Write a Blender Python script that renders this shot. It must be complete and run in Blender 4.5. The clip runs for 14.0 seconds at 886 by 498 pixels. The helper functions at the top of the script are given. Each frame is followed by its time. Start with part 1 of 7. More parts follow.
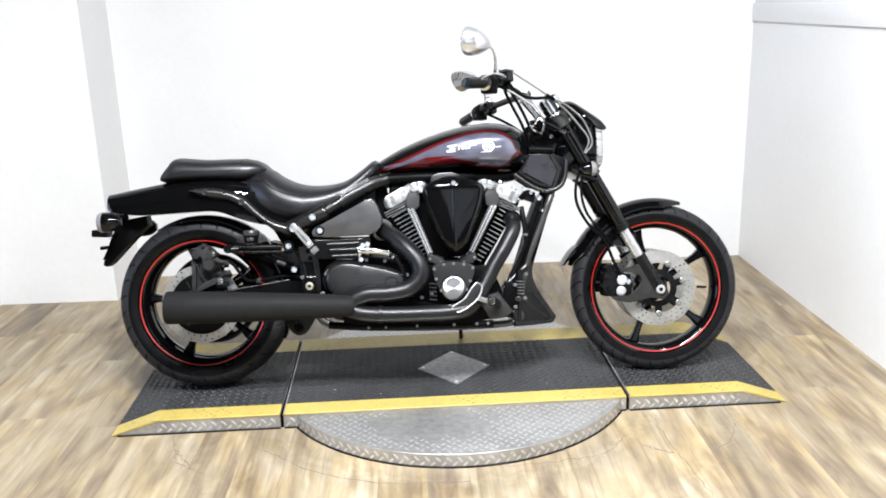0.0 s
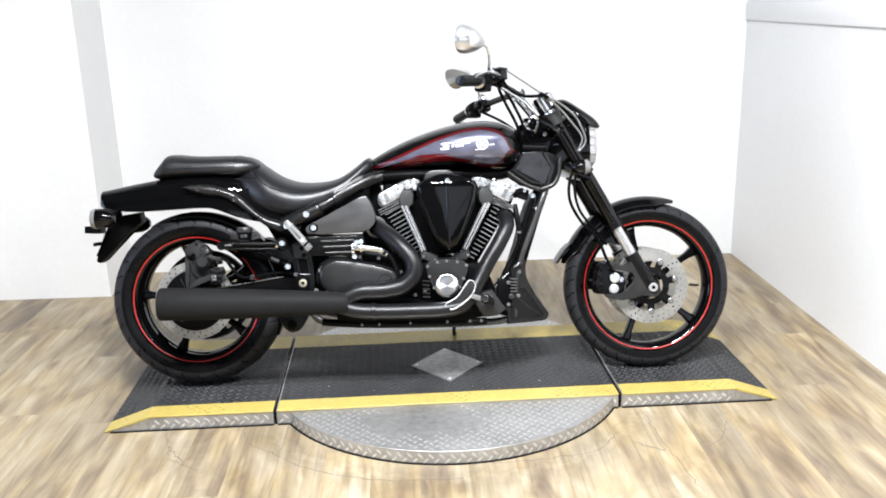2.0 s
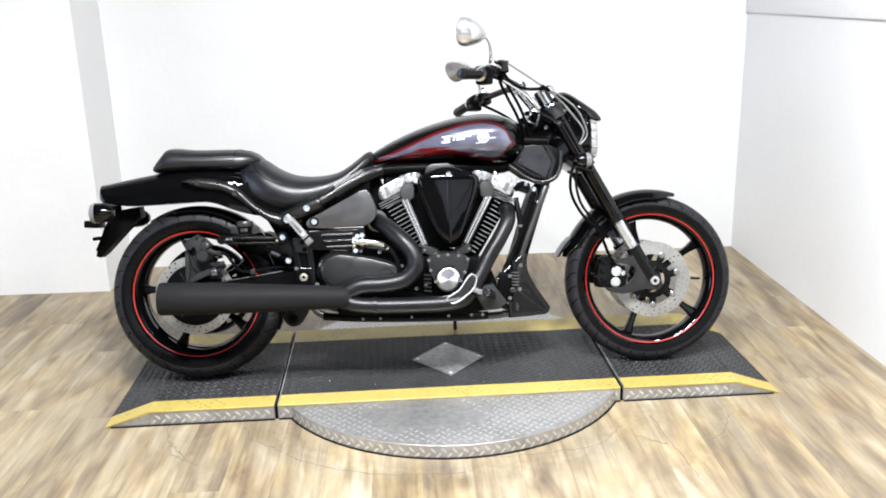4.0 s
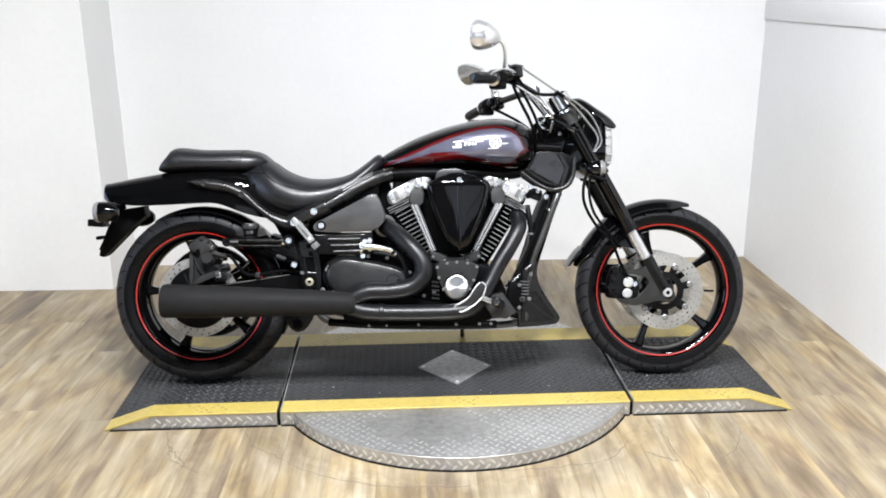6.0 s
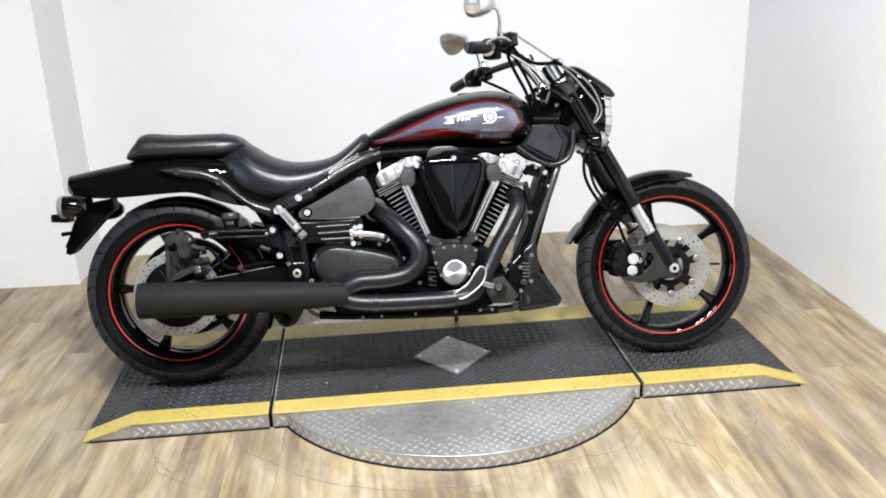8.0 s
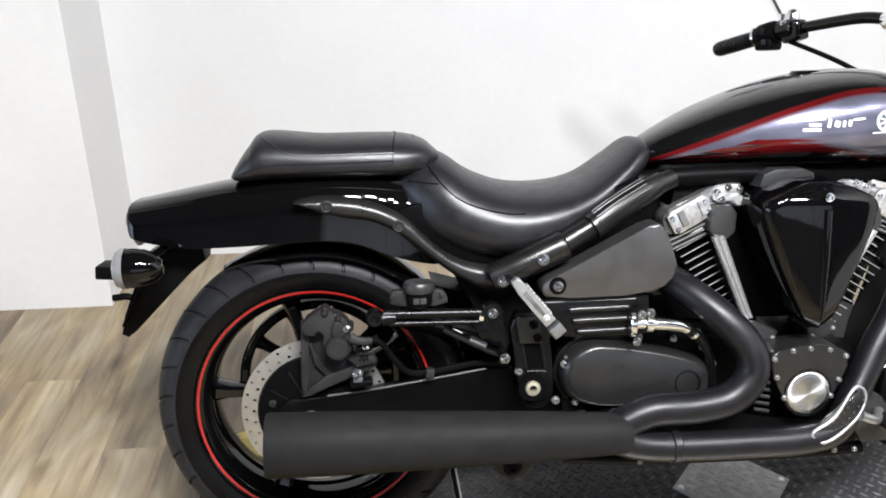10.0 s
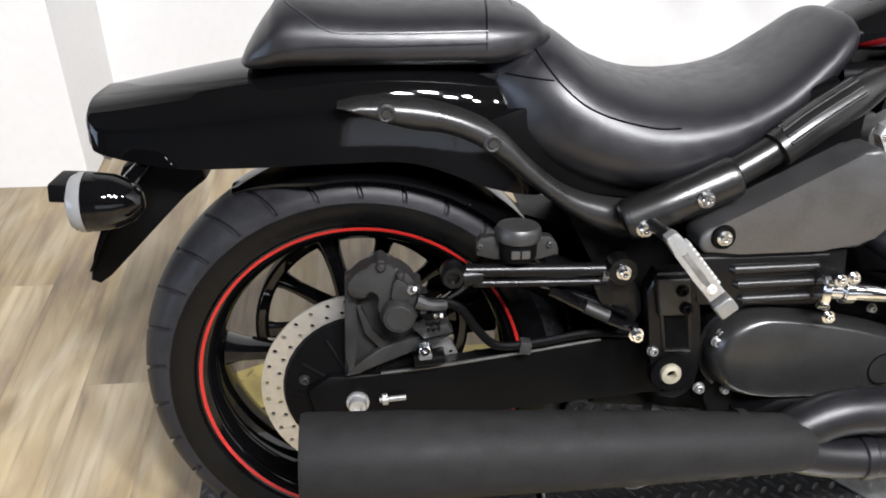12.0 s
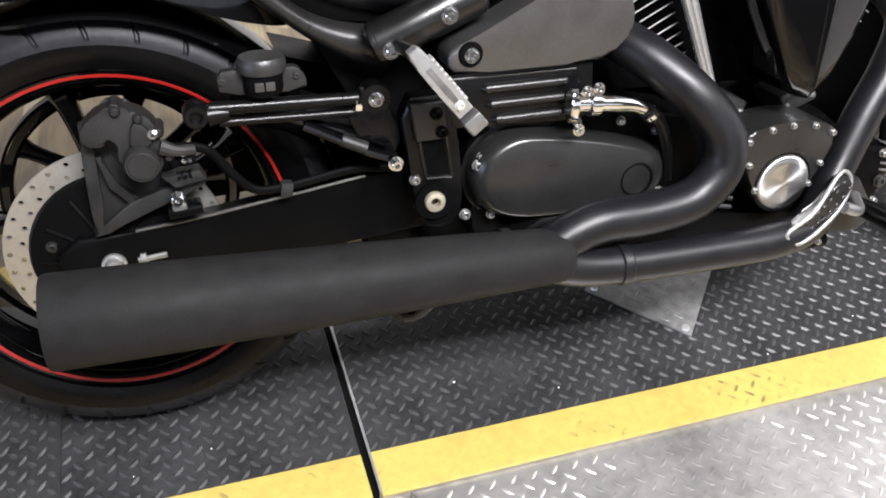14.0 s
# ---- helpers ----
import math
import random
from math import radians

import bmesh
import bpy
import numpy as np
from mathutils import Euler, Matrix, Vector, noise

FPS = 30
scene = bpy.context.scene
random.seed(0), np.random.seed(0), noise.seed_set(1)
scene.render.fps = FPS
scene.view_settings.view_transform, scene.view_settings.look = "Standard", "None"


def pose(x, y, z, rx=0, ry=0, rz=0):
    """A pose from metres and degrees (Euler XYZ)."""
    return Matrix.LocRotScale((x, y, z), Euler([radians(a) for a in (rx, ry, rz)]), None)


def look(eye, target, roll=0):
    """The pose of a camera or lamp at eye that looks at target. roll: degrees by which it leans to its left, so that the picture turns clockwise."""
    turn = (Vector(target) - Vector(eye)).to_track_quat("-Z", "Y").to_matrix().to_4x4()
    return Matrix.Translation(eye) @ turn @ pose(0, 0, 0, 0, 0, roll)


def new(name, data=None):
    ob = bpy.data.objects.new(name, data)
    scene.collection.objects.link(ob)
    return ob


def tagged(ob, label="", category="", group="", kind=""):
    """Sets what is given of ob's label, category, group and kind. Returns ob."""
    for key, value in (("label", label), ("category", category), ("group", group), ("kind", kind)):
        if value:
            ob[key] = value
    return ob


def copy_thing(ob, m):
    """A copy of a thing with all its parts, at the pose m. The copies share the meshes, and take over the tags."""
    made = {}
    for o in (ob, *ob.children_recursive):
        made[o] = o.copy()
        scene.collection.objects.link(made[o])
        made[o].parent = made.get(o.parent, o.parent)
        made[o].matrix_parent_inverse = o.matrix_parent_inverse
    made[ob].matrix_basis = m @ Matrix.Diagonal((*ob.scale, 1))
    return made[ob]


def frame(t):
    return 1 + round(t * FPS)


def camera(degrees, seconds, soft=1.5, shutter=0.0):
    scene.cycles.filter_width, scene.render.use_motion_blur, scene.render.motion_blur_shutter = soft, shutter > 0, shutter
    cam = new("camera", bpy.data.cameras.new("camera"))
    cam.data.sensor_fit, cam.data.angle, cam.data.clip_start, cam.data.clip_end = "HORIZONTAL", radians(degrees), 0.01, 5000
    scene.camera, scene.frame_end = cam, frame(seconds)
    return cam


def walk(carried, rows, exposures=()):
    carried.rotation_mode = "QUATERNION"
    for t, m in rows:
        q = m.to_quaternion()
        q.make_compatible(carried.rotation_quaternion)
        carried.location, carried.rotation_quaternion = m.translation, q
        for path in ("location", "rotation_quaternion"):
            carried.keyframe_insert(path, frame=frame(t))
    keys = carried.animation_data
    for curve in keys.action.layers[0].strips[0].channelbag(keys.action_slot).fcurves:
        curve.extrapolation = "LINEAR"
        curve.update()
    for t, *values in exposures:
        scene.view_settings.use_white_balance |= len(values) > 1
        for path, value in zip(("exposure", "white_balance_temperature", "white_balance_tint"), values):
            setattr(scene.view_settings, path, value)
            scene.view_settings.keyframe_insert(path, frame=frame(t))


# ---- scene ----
cam = camera(54.0, 14.0, 1.8)
PATH = [
    (0, (-0.023, -3.022, 1.408), (0.025, -1.099, 0.863), -1.7),
    (0.5, (-0.017, -3.022, 1.423), (0.027, -1.099, 0.873), -1.3),
    (1, (-0.002, -3.019, 1.434), (0.03, -1.098, 0.88), -1.4),
    (1.5, (-0.022, -3.033, 1.404), (0.033, -1.108, 0.863), -1.5),
    (2, (-0.022, -3.027, 1.414), (0.04, -1.106, 0.86), -1.4),
    (2.5, (-0.013, -3.023, 1.417), (0.045, -1.105, 0.853), -1.8),
    (3, (-0.036, -3.028, 1.407), (0.032, -1.11, 0.845), -1.7),
    (5.5, (-0.032, -2.971, 1.417), (0.019, -1.056, 0.84), -0.8),
    (6, (-0.04, -2.951, 1.417), (0.012, -1.033, 0.849), -0.4),
    (6.5, (-0.053, -2.923, 1.4), (0.023, -1.007, 0.832), -0.8),
    (7, (-0.082, -2.898, 1.406), (0.003, -0.984, 0.833), -0.6),
    (7.5, (-0.076, -2.862, 1.398), (0.02, -0.947, 0.83), -0.6),
    (8, (-0.143, -2.756, 1.414), (-0.006, -0.866, 0.775), -1.9),
    (8.5, (-0.221, -2.487, 1.37), (-0.212, -0.579, 0.771), -1.3),
    (9, (-0.355, -2.148, 1.364), (-0.542, -0.27, 0.7), -1.9),
    (9.2, (-0.443, -2.008, 1.36), (-0.496, -0.148, 0.626), -0.8),
    (11.3, (-0.822, -0.936, 1.329), (-0.602, 0.836, 0.428), 0.1),
    (11.5, (-0.815, -0.938, 1.302), (-0.645, 0.805, 0.338), 0.9),
    (12, (-0.802, -0.92, 1.249), (-0.647, 0.709, 0.099), 1.2),
    (12.5, (-0.787, -0.924, 1.207), (-0.64, 0.609, -0.069), 1.9),
    (13, (-0.78, -0.941, 1.179), (-0.614, 0.517, -0.18), 3.4),
    (13.5, (-0.764, -0.959, 1.153), (-0.458, 0.517, -0.161), 5.2),
    (14, (-0.707, -0.966, 1.163), (-0.204, 0.462, -0.144), 4.6),
]
EXPOSURES = [(0, -0.02, 6350, 12), (3, 0.0, 6350, 12), (5.5, -0.14, 6400, 12), (7, -0.22, 6400, 12), (9.2, -0.20, 6450, 12), (11.3, -0.04, 6500, 14), (12.2, 0.06, 6500, 14), (13.2, 0.04, 6550, 15), (14, -0.06, 6600, 16)]
walk(cam, [(t, look(eye, target, roll)) for t, eye, target, roll in PATH], EXPOSURES)

# ---- world and lights ----
world = bpy.data.worlds.new("world")
scene.world = world
world.use_nodes = True
world.node_tree.nodes["Background"].inputs[0].default_value = (0.9, 0.95, 1.0, 1)
world.node_tree.nodes["Background"].inputs[1].default_value = 0.05
LAMP_POWER = 82.0
WINDOW_POWER = 95.0
CEILING = 3.2
# the last, weaker lamp is added only to brighten the wall block and side wall
LAMPS = [(-0.38, -1.75, 1.0), (0.28, -1.75, 1.0), (-0.72, -2.1, 1.0), (-0.05, -2.1, 1.0), (0.62, -2.1, 1.0), (1.45, -1.6, 0.5)]  # place and share of the power

CX, CY, RADIUS = 0.083, 0.075, 0.655  # the turntable

# ---- materials ----
def material(name):
    m = bpy.data.materials.new(name)
    m.use_nodes = True
    nt = m.node_tree
    return m, nt.nodes, nt.links, nt.nodes["Principled BSDF"]


def node(nodes, kind, **values):
    n = nodes.new(kind)
    for key, value in values.items():
        n.inputs[key.replace("_", " ")].default_value = value
    return n


def ramp(nodes, links, source, stops):
    r = nodes.new("ShaderNodeValToRGB")
    r.color_ramp.elements[0].position, r.color_ramp.elements[0].color = stops[0][0], (*stops[0][1], 1)
    r.color_ramp.elements[1].position, r.color_ramp.elements[1].color = stops[-1][0], (*stops[-1][1], 1)
    for at, colour in stops[1:-1]:
        r.color_ramp.elements.new(at).color = (*colour, 1)
    links.new(source, r.inputs[0])
    return r.outputs[0]


def surface(name, colour, rough, metal=0.0, grain=60.0, vary=0.25, bump=0.1, coat=0.0, spec=0.5, bump_scale=None):
    """A plain surface with two scales of variation in colour and roughness, and a fine relief."""
    m, nodes, links, b = material(name)
    co = nodes.new("ShaderNodeTexCoord").outputs["Object"]
    big = node(nodes, "ShaderNodeTexNoise", Scale=grain * 0.12, Detail=3.0)
    fine = node(nodes, "ShaderNodeTexNoise", Scale=grain, Detail=4.0)
    links.new(co, big.inputs["Vector"])
    links.new(co, fine.inputs["Vector"])
    mix = nodes.new("ShaderNodeMath")
    mix.operation = "ADD"
    links.new(big.outputs[0], mix.inputs[0])
    links.new(fine.outputs[0], mix.inputs[1])
    lo = tuple(c * (1 - vary) for c in colour)
    hi = tuple(min(1, c * (1 + vary)) for c in colour)
    half = nodes.new("ShaderNodeMath")
    half.operation = "MULTIPLY"
    half.inputs[1].default_value = 0.5
    links.new(mix.outputs[0], half.inputs[0])
    links.new(ramp(nodes, links, half.outputs[0], [(0.3, lo), (0.7, hi)]), b.inputs["Base Color"])
    rr = nodes.new("ShaderNodeMapRange")
    rr.inputs[1].default_value, rr.inputs[2].default_value = 0.3, 0.7
    rr.inputs[3].default_value, rr.inputs[4].default_value = rough * 0.85, min(1, rough * 1.15)
    links.new(big.outputs[0], rr.inputs[0])
    links.new(rr.outputs[0], b.inputs["Roughness"])
    b.inputs["Metallic"].default_value = metal
    b.inputs["Specular IOR Level"].default_value = spec
    b.inputs["Coat Weight"].default_value = coat
    b.inputs["Coat Roughness"].default_value = 0.04
    if bump:
        bp = node(nodes, "ShaderNodeBump", Strength=bump, Distance=0.002)
        links.new(fine.outputs[0], bp.inputs["Height"])
        links.new(bp.outputs[0], b.inputs["Normal"])
    return m


gloss_black = surface("gloss_black_paint", (0.0016, 0.0016, 0.0018), 0.15, grain=20, bump=0, coat=0.75, spec=0.0)
satin_frame = surface("satin_black_frame_paint", (0.0040, 0.0039, 0.0039), 0.31, grain=200, bump=0.03, metal=0.05, spec=0.62)
stay_satin = surface("satin_grey_stay_paint", (0.036, 0.0355, 0.0355), 0.30, grain=200, bump=0.03, metal=0.7, spec=0.5)
satin_black = surface("satin_black_paint", (0.0020, 0.0020, 0.0022), 0.30, grain=160, bump=0.03, spec=0.27)
engine_grey = surface("dark_grey_engine_paint", (0.034, 0.034, 0.034), 0.36, grain=200, bump=0.05, metal=0.4)
cover_grey = surface("grey_anodised_cover", (0.080, 0.080, 0.079), 0.36, grain=220, bump=0.04, metal=0.8, vary=0.10)
exhaust_black = surface("matt_black_exhaust_coating", (0.0120, 0.0118, 0.0119), 0.60, grain=300, bump=0.08, spec=0.08)
clutch_grey = surface("dark_grey_clutch_cover_paint", (0.054, 0.054, 0.0535), 0.31, metal=0.8, grain=220, bump=0.04, vary=0.12)
header_black = surface("satin_black_header_coating", (0.0050, 0.0050, 0.0060), 0.38, grain=260, bump=0.06, spec=0.34)
head_alloy = surface("sand_cast_head_aluminium", (0.20, 0.20, 0.197), 0.38, metal=0.7, grain=70, bump=0.45, vary=0.55)
rocker_alloy = surface("sand_cast_rocker_aluminium", (0.50, 0.50, 0.495), 0.34, metal=0.75, grain=110, bump=0.5, vary=0.5)
shroud_grey = surface("smooth_dark_grey_plastic", (0.018, 0.018, 0.021), 0.30, grain=200, bump=0.02, spec=0.5)
# black that stands for the shade inside the open joints
gap_deep = surface("black_joint_shade", (0.004, 0.004, 0.004), 0.8, grain=90, bump=0.1, spec=0.03)
deep_black = surface("black_plastic", (0.0020, 0.0020, 0.0022), 0.45, grain=120, bump=0.05, spec=0.06)
vinyl = surface("black_seat_vinyl", (0.0078, 0.0078, 0.0092), 0.37, grain=420, bump=0.08, spec=0.5)
# dusty tread tone, lightened further for the sheen on the tyre's shoulder
tread_worn = surface("dusty_sheen_tyre_tread", (0.0135, 0.0135, 0.0150), 0.48, grain=120, bump=0.2, vary=0.35, spec=0.20)
rubber = surface("tyre_rubber", (0.0020, 0.0020, 0.0022), 0.30, grain=160, bump=0.12, vary=0.3, spec=0.20)
chrome = surface("chrome_plating", (0.86, 0.87, 0.88), 0.10, metal=1.0, grain=30, bump=0, vary=0.05)
alloy = surface("polished_aluminium", (0.66, 0.66, 0.65), 0.32, metal=0.7, grain=80, bump=0.05, vary=0.12)
cast_alloy = surface("cast_aluminium", (0.27, 0.27, 0.266), 0.33, metal=0.75, grain=120, bump=0.12, vary=0.2)
peg_alloy = surface("bare_dull_aluminium", (0.40, 0.40, 0.395), 0.36, metal=0.75, grain=120, bump=0.1, vary=0.2)
satin_chrome = surface("satin_chrome_plating", (0.62, 0.62, 0.625), 0.24, metal=0.8, grain=30, bump=0, vary=0.06)
side_grey = surface("satin_grey_side_cover", (0.110, 0.108, 0.109), 0.38, grain=220, bump=0.04, metal=0.8, vary=0.10)
disc_steel = surface("brake_disc_steel", (0.52, 0.51, 0.48), 0.38, metal=0.92, grain=90, bump=0.03, vary=0.12)
caliper_grey = surface("dark_cast_caliper", (0.0135, 0.0132, 0.0128), 0.5, grain=220, bump=0.15, metal=0.2)
stripe_red = surface("red_rim_tape", (0.30, 0.011, 0.008), 0.42, grain=30, bump=0, vary=0.1)
white_mark = surface("white_decal", (0.80, 0.80, 0.80), 0.35, grain=40, bump=0, vary=0.04)
signal_clear = surface("grey_signal_lens", (0.16, 0.16, 0.16), 0.15, grain=60, bump=0.05, vary=0.05)
lens_clear = surface("frosted_lens", (0.30, 0.30, 0.30), 0.10, grain=60, bump=0.05, vary=0.05)
mirror_glass = surface("mirror_glass", (0.85, 0.86, 0.87), 0.02, metal=1.0, grain=10, bump=0, vary=0.01)
wall_paint = surface("white_wall_paint", (0.70, 0.697, 0.692), 0.7, grain=40, bump=0.04, vary=0.03)
# assumed colour of the unseen hall, kept dark so black parts reflect little
hall_paint = surface("unseen_hall_dark_grey", (0.10, 0.10, 0.102), 0.8, grain=30, bump=0.05, vary=0.1)
# unseen ceiling, given a dark tone to cut bounce light and reflections
ceiling_paint = surface("dark_grey_ceiling_paint", (0.12, 0.12, 0.12), 0.8, grain=30, bump=0.05, vary=0.03)
mat_rubber = surface("black_ribbed_mat", (0.026, 0.026, 0.0265), 0.5, grain=110, bump=0.2, vary=0.55, spec=0.2)
yellow_paint = surface("yellow_edge_paint", (0.41, 0.315, 0.080), 0.45, grain=60, bump=0.1, vary=0.16)
inset_steel = surface("worn_dull_steel", (0.30, 0.30, 0.295), 0.45, metal=0.6, grain=55, bump=0.12, vary=0.4)
plate_steel = surface("diamond_plate_steel", (0.43, 0.422, 0.41), 0.40, metal=0.72, grain=45, bump=0.08, vary=0.30)
tread_rubber = surface("worn_mat_tread", (0.039, 0.039, 0.040), 0.41, grain=70, bump=0.15, vary=0.55)
# near-black for the gap round the disc and the line at the stand's foot
gap_black = surface("dark_gap_tone", (0.012, 0.011, 0.010), 0.8, grain=90, bump=0.1, spec=0.05)
crack_brown = surface("dark_floor_crack", (0.15, 0.125, 0.105), 0.8, grain=60, bump=0.1, vary=0.4)
brass = surface("pale_bushing", (0.55, 0.50, 0.38), 0.4, metal=0.7, grain=80, bump=0.05)


def worn_yellow():
    """Yellow paint worn through to dark rubber in patches."""
    m, nodes, links, b = material("worn_yellow_tread")
    co = nodes.new("ShaderNodeTexCoord").outputs["Object"]
    patch = node(nodes, "ShaderNodeTexNoise", Scale=6.0, Detail=7.0, Roughness=0.75)
    links.new(co, patch.inputs["Vector"])
    links.new(ramp(nodes, links, patch.outputs[0], [(0.36, (0.42, 0.322, 0.083)), (0.52, (0.39, 0.30, 0.078)), (0.58, (0.20, 0.155, 0.050)), (0.68, (0.05, 0.042, 0.025))]), b.inputs["Base Color"])
    b.inputs["Roughness"].default_value = 0.45
    return m


def lamp_material():
    m, nodes, links, b = material("lamp_diffuser")
    b.inputs["Base Color"].default_value = (0.9, 0.9, 0.9, 1)
    b.inputs["Emission Color"].default_value = (1.0, 0.98, 0.94, 1)
    b.inputs["Emission Strength"].default_value = 30.0
    return m


def daylight_material():
    m, nodes, links, b = material("daylight_glow")
    b.inputs["Base Color"].default_value = (0.6, 0.7, 0.8, 1)
    b.inputs["Emission Color"].default_value = (0.88, 0.93, 1.0, 1)
    b.inputs["Emission Strength"].default_value = 0.75
    return m


def wood_material():
    """Light brown plank flooring: each plank takes its own tone and its own stretch of grain."""
    m, nodes, links, b = material("light_oak_vinyl_plank")
    co = nodes.new("ShaderNodeTexCoord")
    info = nodes.new("ShaderNodeObjectInfo")
    move = nodes.new("ShaderNodeVectorMath")
    move.operation = "MULTIPLY_ADD"
    links.new(info.outputs["Random"], move.inputs[0])
    move.inputs[1].default_value = (31.0, 17.0, 5.0)
    links.new(co.outputs["Object"], move.inputs[2])
    stretch = nodes.new("ShaderNodeMapping")
    stretch.inputs["Scale"].default_value = (11.0, 2.4, 1.0)
    links.new(move.outputs[0], stretch.inputs[0])
    broad = node(nodes, "ShaderNodeTexNoise", Scale=1.2, Detail=3.5, Distortion=1.1)
    links.new(stretch.outputs[0], broad.inputs["Vector"])
    fine_map = nodes.new("ShaderNodeMapping")
    fine_map.inputs["Scale"].default_value = (70.0, 3.0, 1.0)
    links.new(move.outputs[0], fine_map.inputs[0])
    fine = node(nodes, "ShaderNodeTexNoise", Scale=1.0, Detail=5.0, Distortion=0.3)
    links.new(fine_map.outputs[0], fine.inputs["Vector"])
    knots_map = nodes.new("ShaderNodeMapping")
    knots_map.inputs["Scale"].default_value = (5.0, 2.2, 1.0)
    links.new(move.outputs[0], knots_map.inputs[0])
    knots = node(nodes, "ShaderNodeTexVoronoi", Scale=1.0)
    links.new(knots_map.outputs[0], knots.inputs["Vector"])
    strip_map = nodes.new("ShaderNodeMapping")
    strip_map.inputs["Scale"].default_value = (10.0, 1.6, 1.0)
    links.new(move.outputs[0], strip_map.inputs[0])
    bent = node(nodes, "ShaderNodeTexNoise", Scale=0.6, Detail=2.0)
    links.new(strip_map.outputs[0], bent.inputs["Vector"])
    swirl = nodes.new("ShaderNodeMix")
    swirl.data_type, swirl.blend_type = "RGBA", "ADD"
    swirl.inputs[0].default_value = 0.9
    links.new(strip_map.outputs[0], swirl.inputs[6])
    links.new(bent.outputs["Color"], swirl.inputs[7])
    strips = node(nodes, "ShaderNodeTexNoise", Scale=0.9, Detail=2.5, Roughness=0.45, Distortion=0.8)
    links.new(swirl.outputs[2], strips.inputs["Vector"])
    patch_map = nodes.new("ShaderNodeMapping")
    patch_map.inputs["Scale"].default_value = (6.0, 3.2, 1.0)
    links.new(move.outputs[0], patch_map.inputs[0])
    patch = node(nodes, "ShaderNodeTexNoise", Scale=1.0, Detail=3.0, Distortion=0.5)
    links.new(patch_map.outputs[0], patch.inputs["Vector"])
    both = nodes.new("ShaderNodeMix")
    both.inputs[0].default_value = 0.5
    links.new(broad.outputs[0], both.inputs[2])
    links.new(strips.outputs[0], both.inputs[3])
    tone = ramp(nodes, links, both.outputs[0], [(0.32, (0.130, 0.097, 0.064)), (0.42, (0.207, 0.160, 0.108)), (0.49, (0.272, 0.216, 0.134)), (0.55, (0.318, 0.262, 0.174)), (0.66, (0.412, 0.350, 0.252))])
    hue = ramp(nodes, links, patch.outputs[0], [(0.38, (0.94, 0.945, 0.98)), (0.5, (1.0, 1.0, 1.0)), (0.62, (1.04, 1.0, 0.90))])
    streak = ramp(nodes, links, fine.outputs[0], [(0.3, (0.74, 0.72, 0.69)), (0.46, (0.95, 0.945, 0.94)), (0.6, (1.03, 1.03, 1.03))])
    spot = ramp(nodes, links, knots.outputs["Distance"], [(0.04, (0.55, 0.50, 0.46)), (0.15, (1, 1, 1))])
    own = ramp(nodes, links, info.outputs["Random"], [(0.0, (0.84, 0.83, 0.815)), (0.5, (0.98, 0.975, 0.96)), (1.0, (1.12, 1.10, 1.06))])
    last = tone
    for other in (hue, streak, spot, own):
        mul = nodes.new("ShaderNodeMix")
        mul.data_type, mul.blend_type = "RGBA", "MULTIPLY"
        mul.inputs[0].default_value = 1.0
        links.new(last, mul.inputs[6])
        links.new(other, mul.inputs[7])
        last = mul.outputs[2]
    # scuffed rings round the turntable
    away = nodes.new("ShaderNodeVectorMath")
    away.operation = "DISTANCE"
    links.new(nodes.new("ShaderNodeNewGeometry").outputs["Position"], away.inputs[0])
    away.inputs[1].default_value = (CX, CY, 0.0)
    grit = node(nodes, "ShaderNodeTexNoise", Scale=16.0, Detail=7.0, Roughness=0.65)
    links.new(co.outputs["Generated"], grit.inputs["Vector"])
    links.new(nodes["Geometry"].outputs["Position"], grit.inputs["Vector"])
    wob = nodes.new("ShaderNodeMath")
    wob.operation = "MULTIPLY_ADD"
    links.new(grit.outputs[0], wob.inputs[0])
    wob.inputs[1].default_value = 0.22
    links.new(away.outputs["Value"], wob.inputs[2])
    rings = ramp(nodes, links, wob.outputs[0], [(0.0, (1, 1, 1)), (0.80, (1, 1, 1)), (0.83, (0.86, 0.87, 0.90)), (0.855, (1.02, 1.03, 1.06)), (0.885, (0.84, 0.85, 0.88)), (0.96, (1, 1, 1)), (1.0, (1, 1, 1))])
    late = nodes.new("ShaderNodeMath")
    late.operation = "SUBTRACT"
    links.new(wob.outputs[0], late.inputs[0])
    late.inputs[1].default_value = 0.6
    rings2 = ramp(nodes, links, late.outputs[0], [(0.0, (1, 1, 1)), (0.47, (1, 1, 1)), (0.52, (0.88, 0.89, 0.91)), (0.55, (1.02, 1.02, 1.04)), (0.59, (0.87, 0.87, 0.89)), (0.66, (1, 1, 1)), (1.0, (1, 1, 1))])
    for other in (rings, rings2):
        mul = nodes.new("ShaderNodeMix")
        mul.data_type, mul.blend_type = "RGBA", "MULTIPLY"
        mul.inputs[0].default_value = 1.0
        links.new(last, mul.inputs[6])
        links.new(other, mul.inputs[7])
        last = mul.outputs[2]
    links.new(last, b.inputs["Base Color"])
    b.inputs["Roughness"].default_value = 0.42
    bp = node(nodes, "ShaderNodeBump", Strength=0.15, Distance=0.001)
    links.new(fine.outputs[0], bp.inputs["Height"])
    links.new(bp.outputs[0], b.inputs["Normal"])
    return m


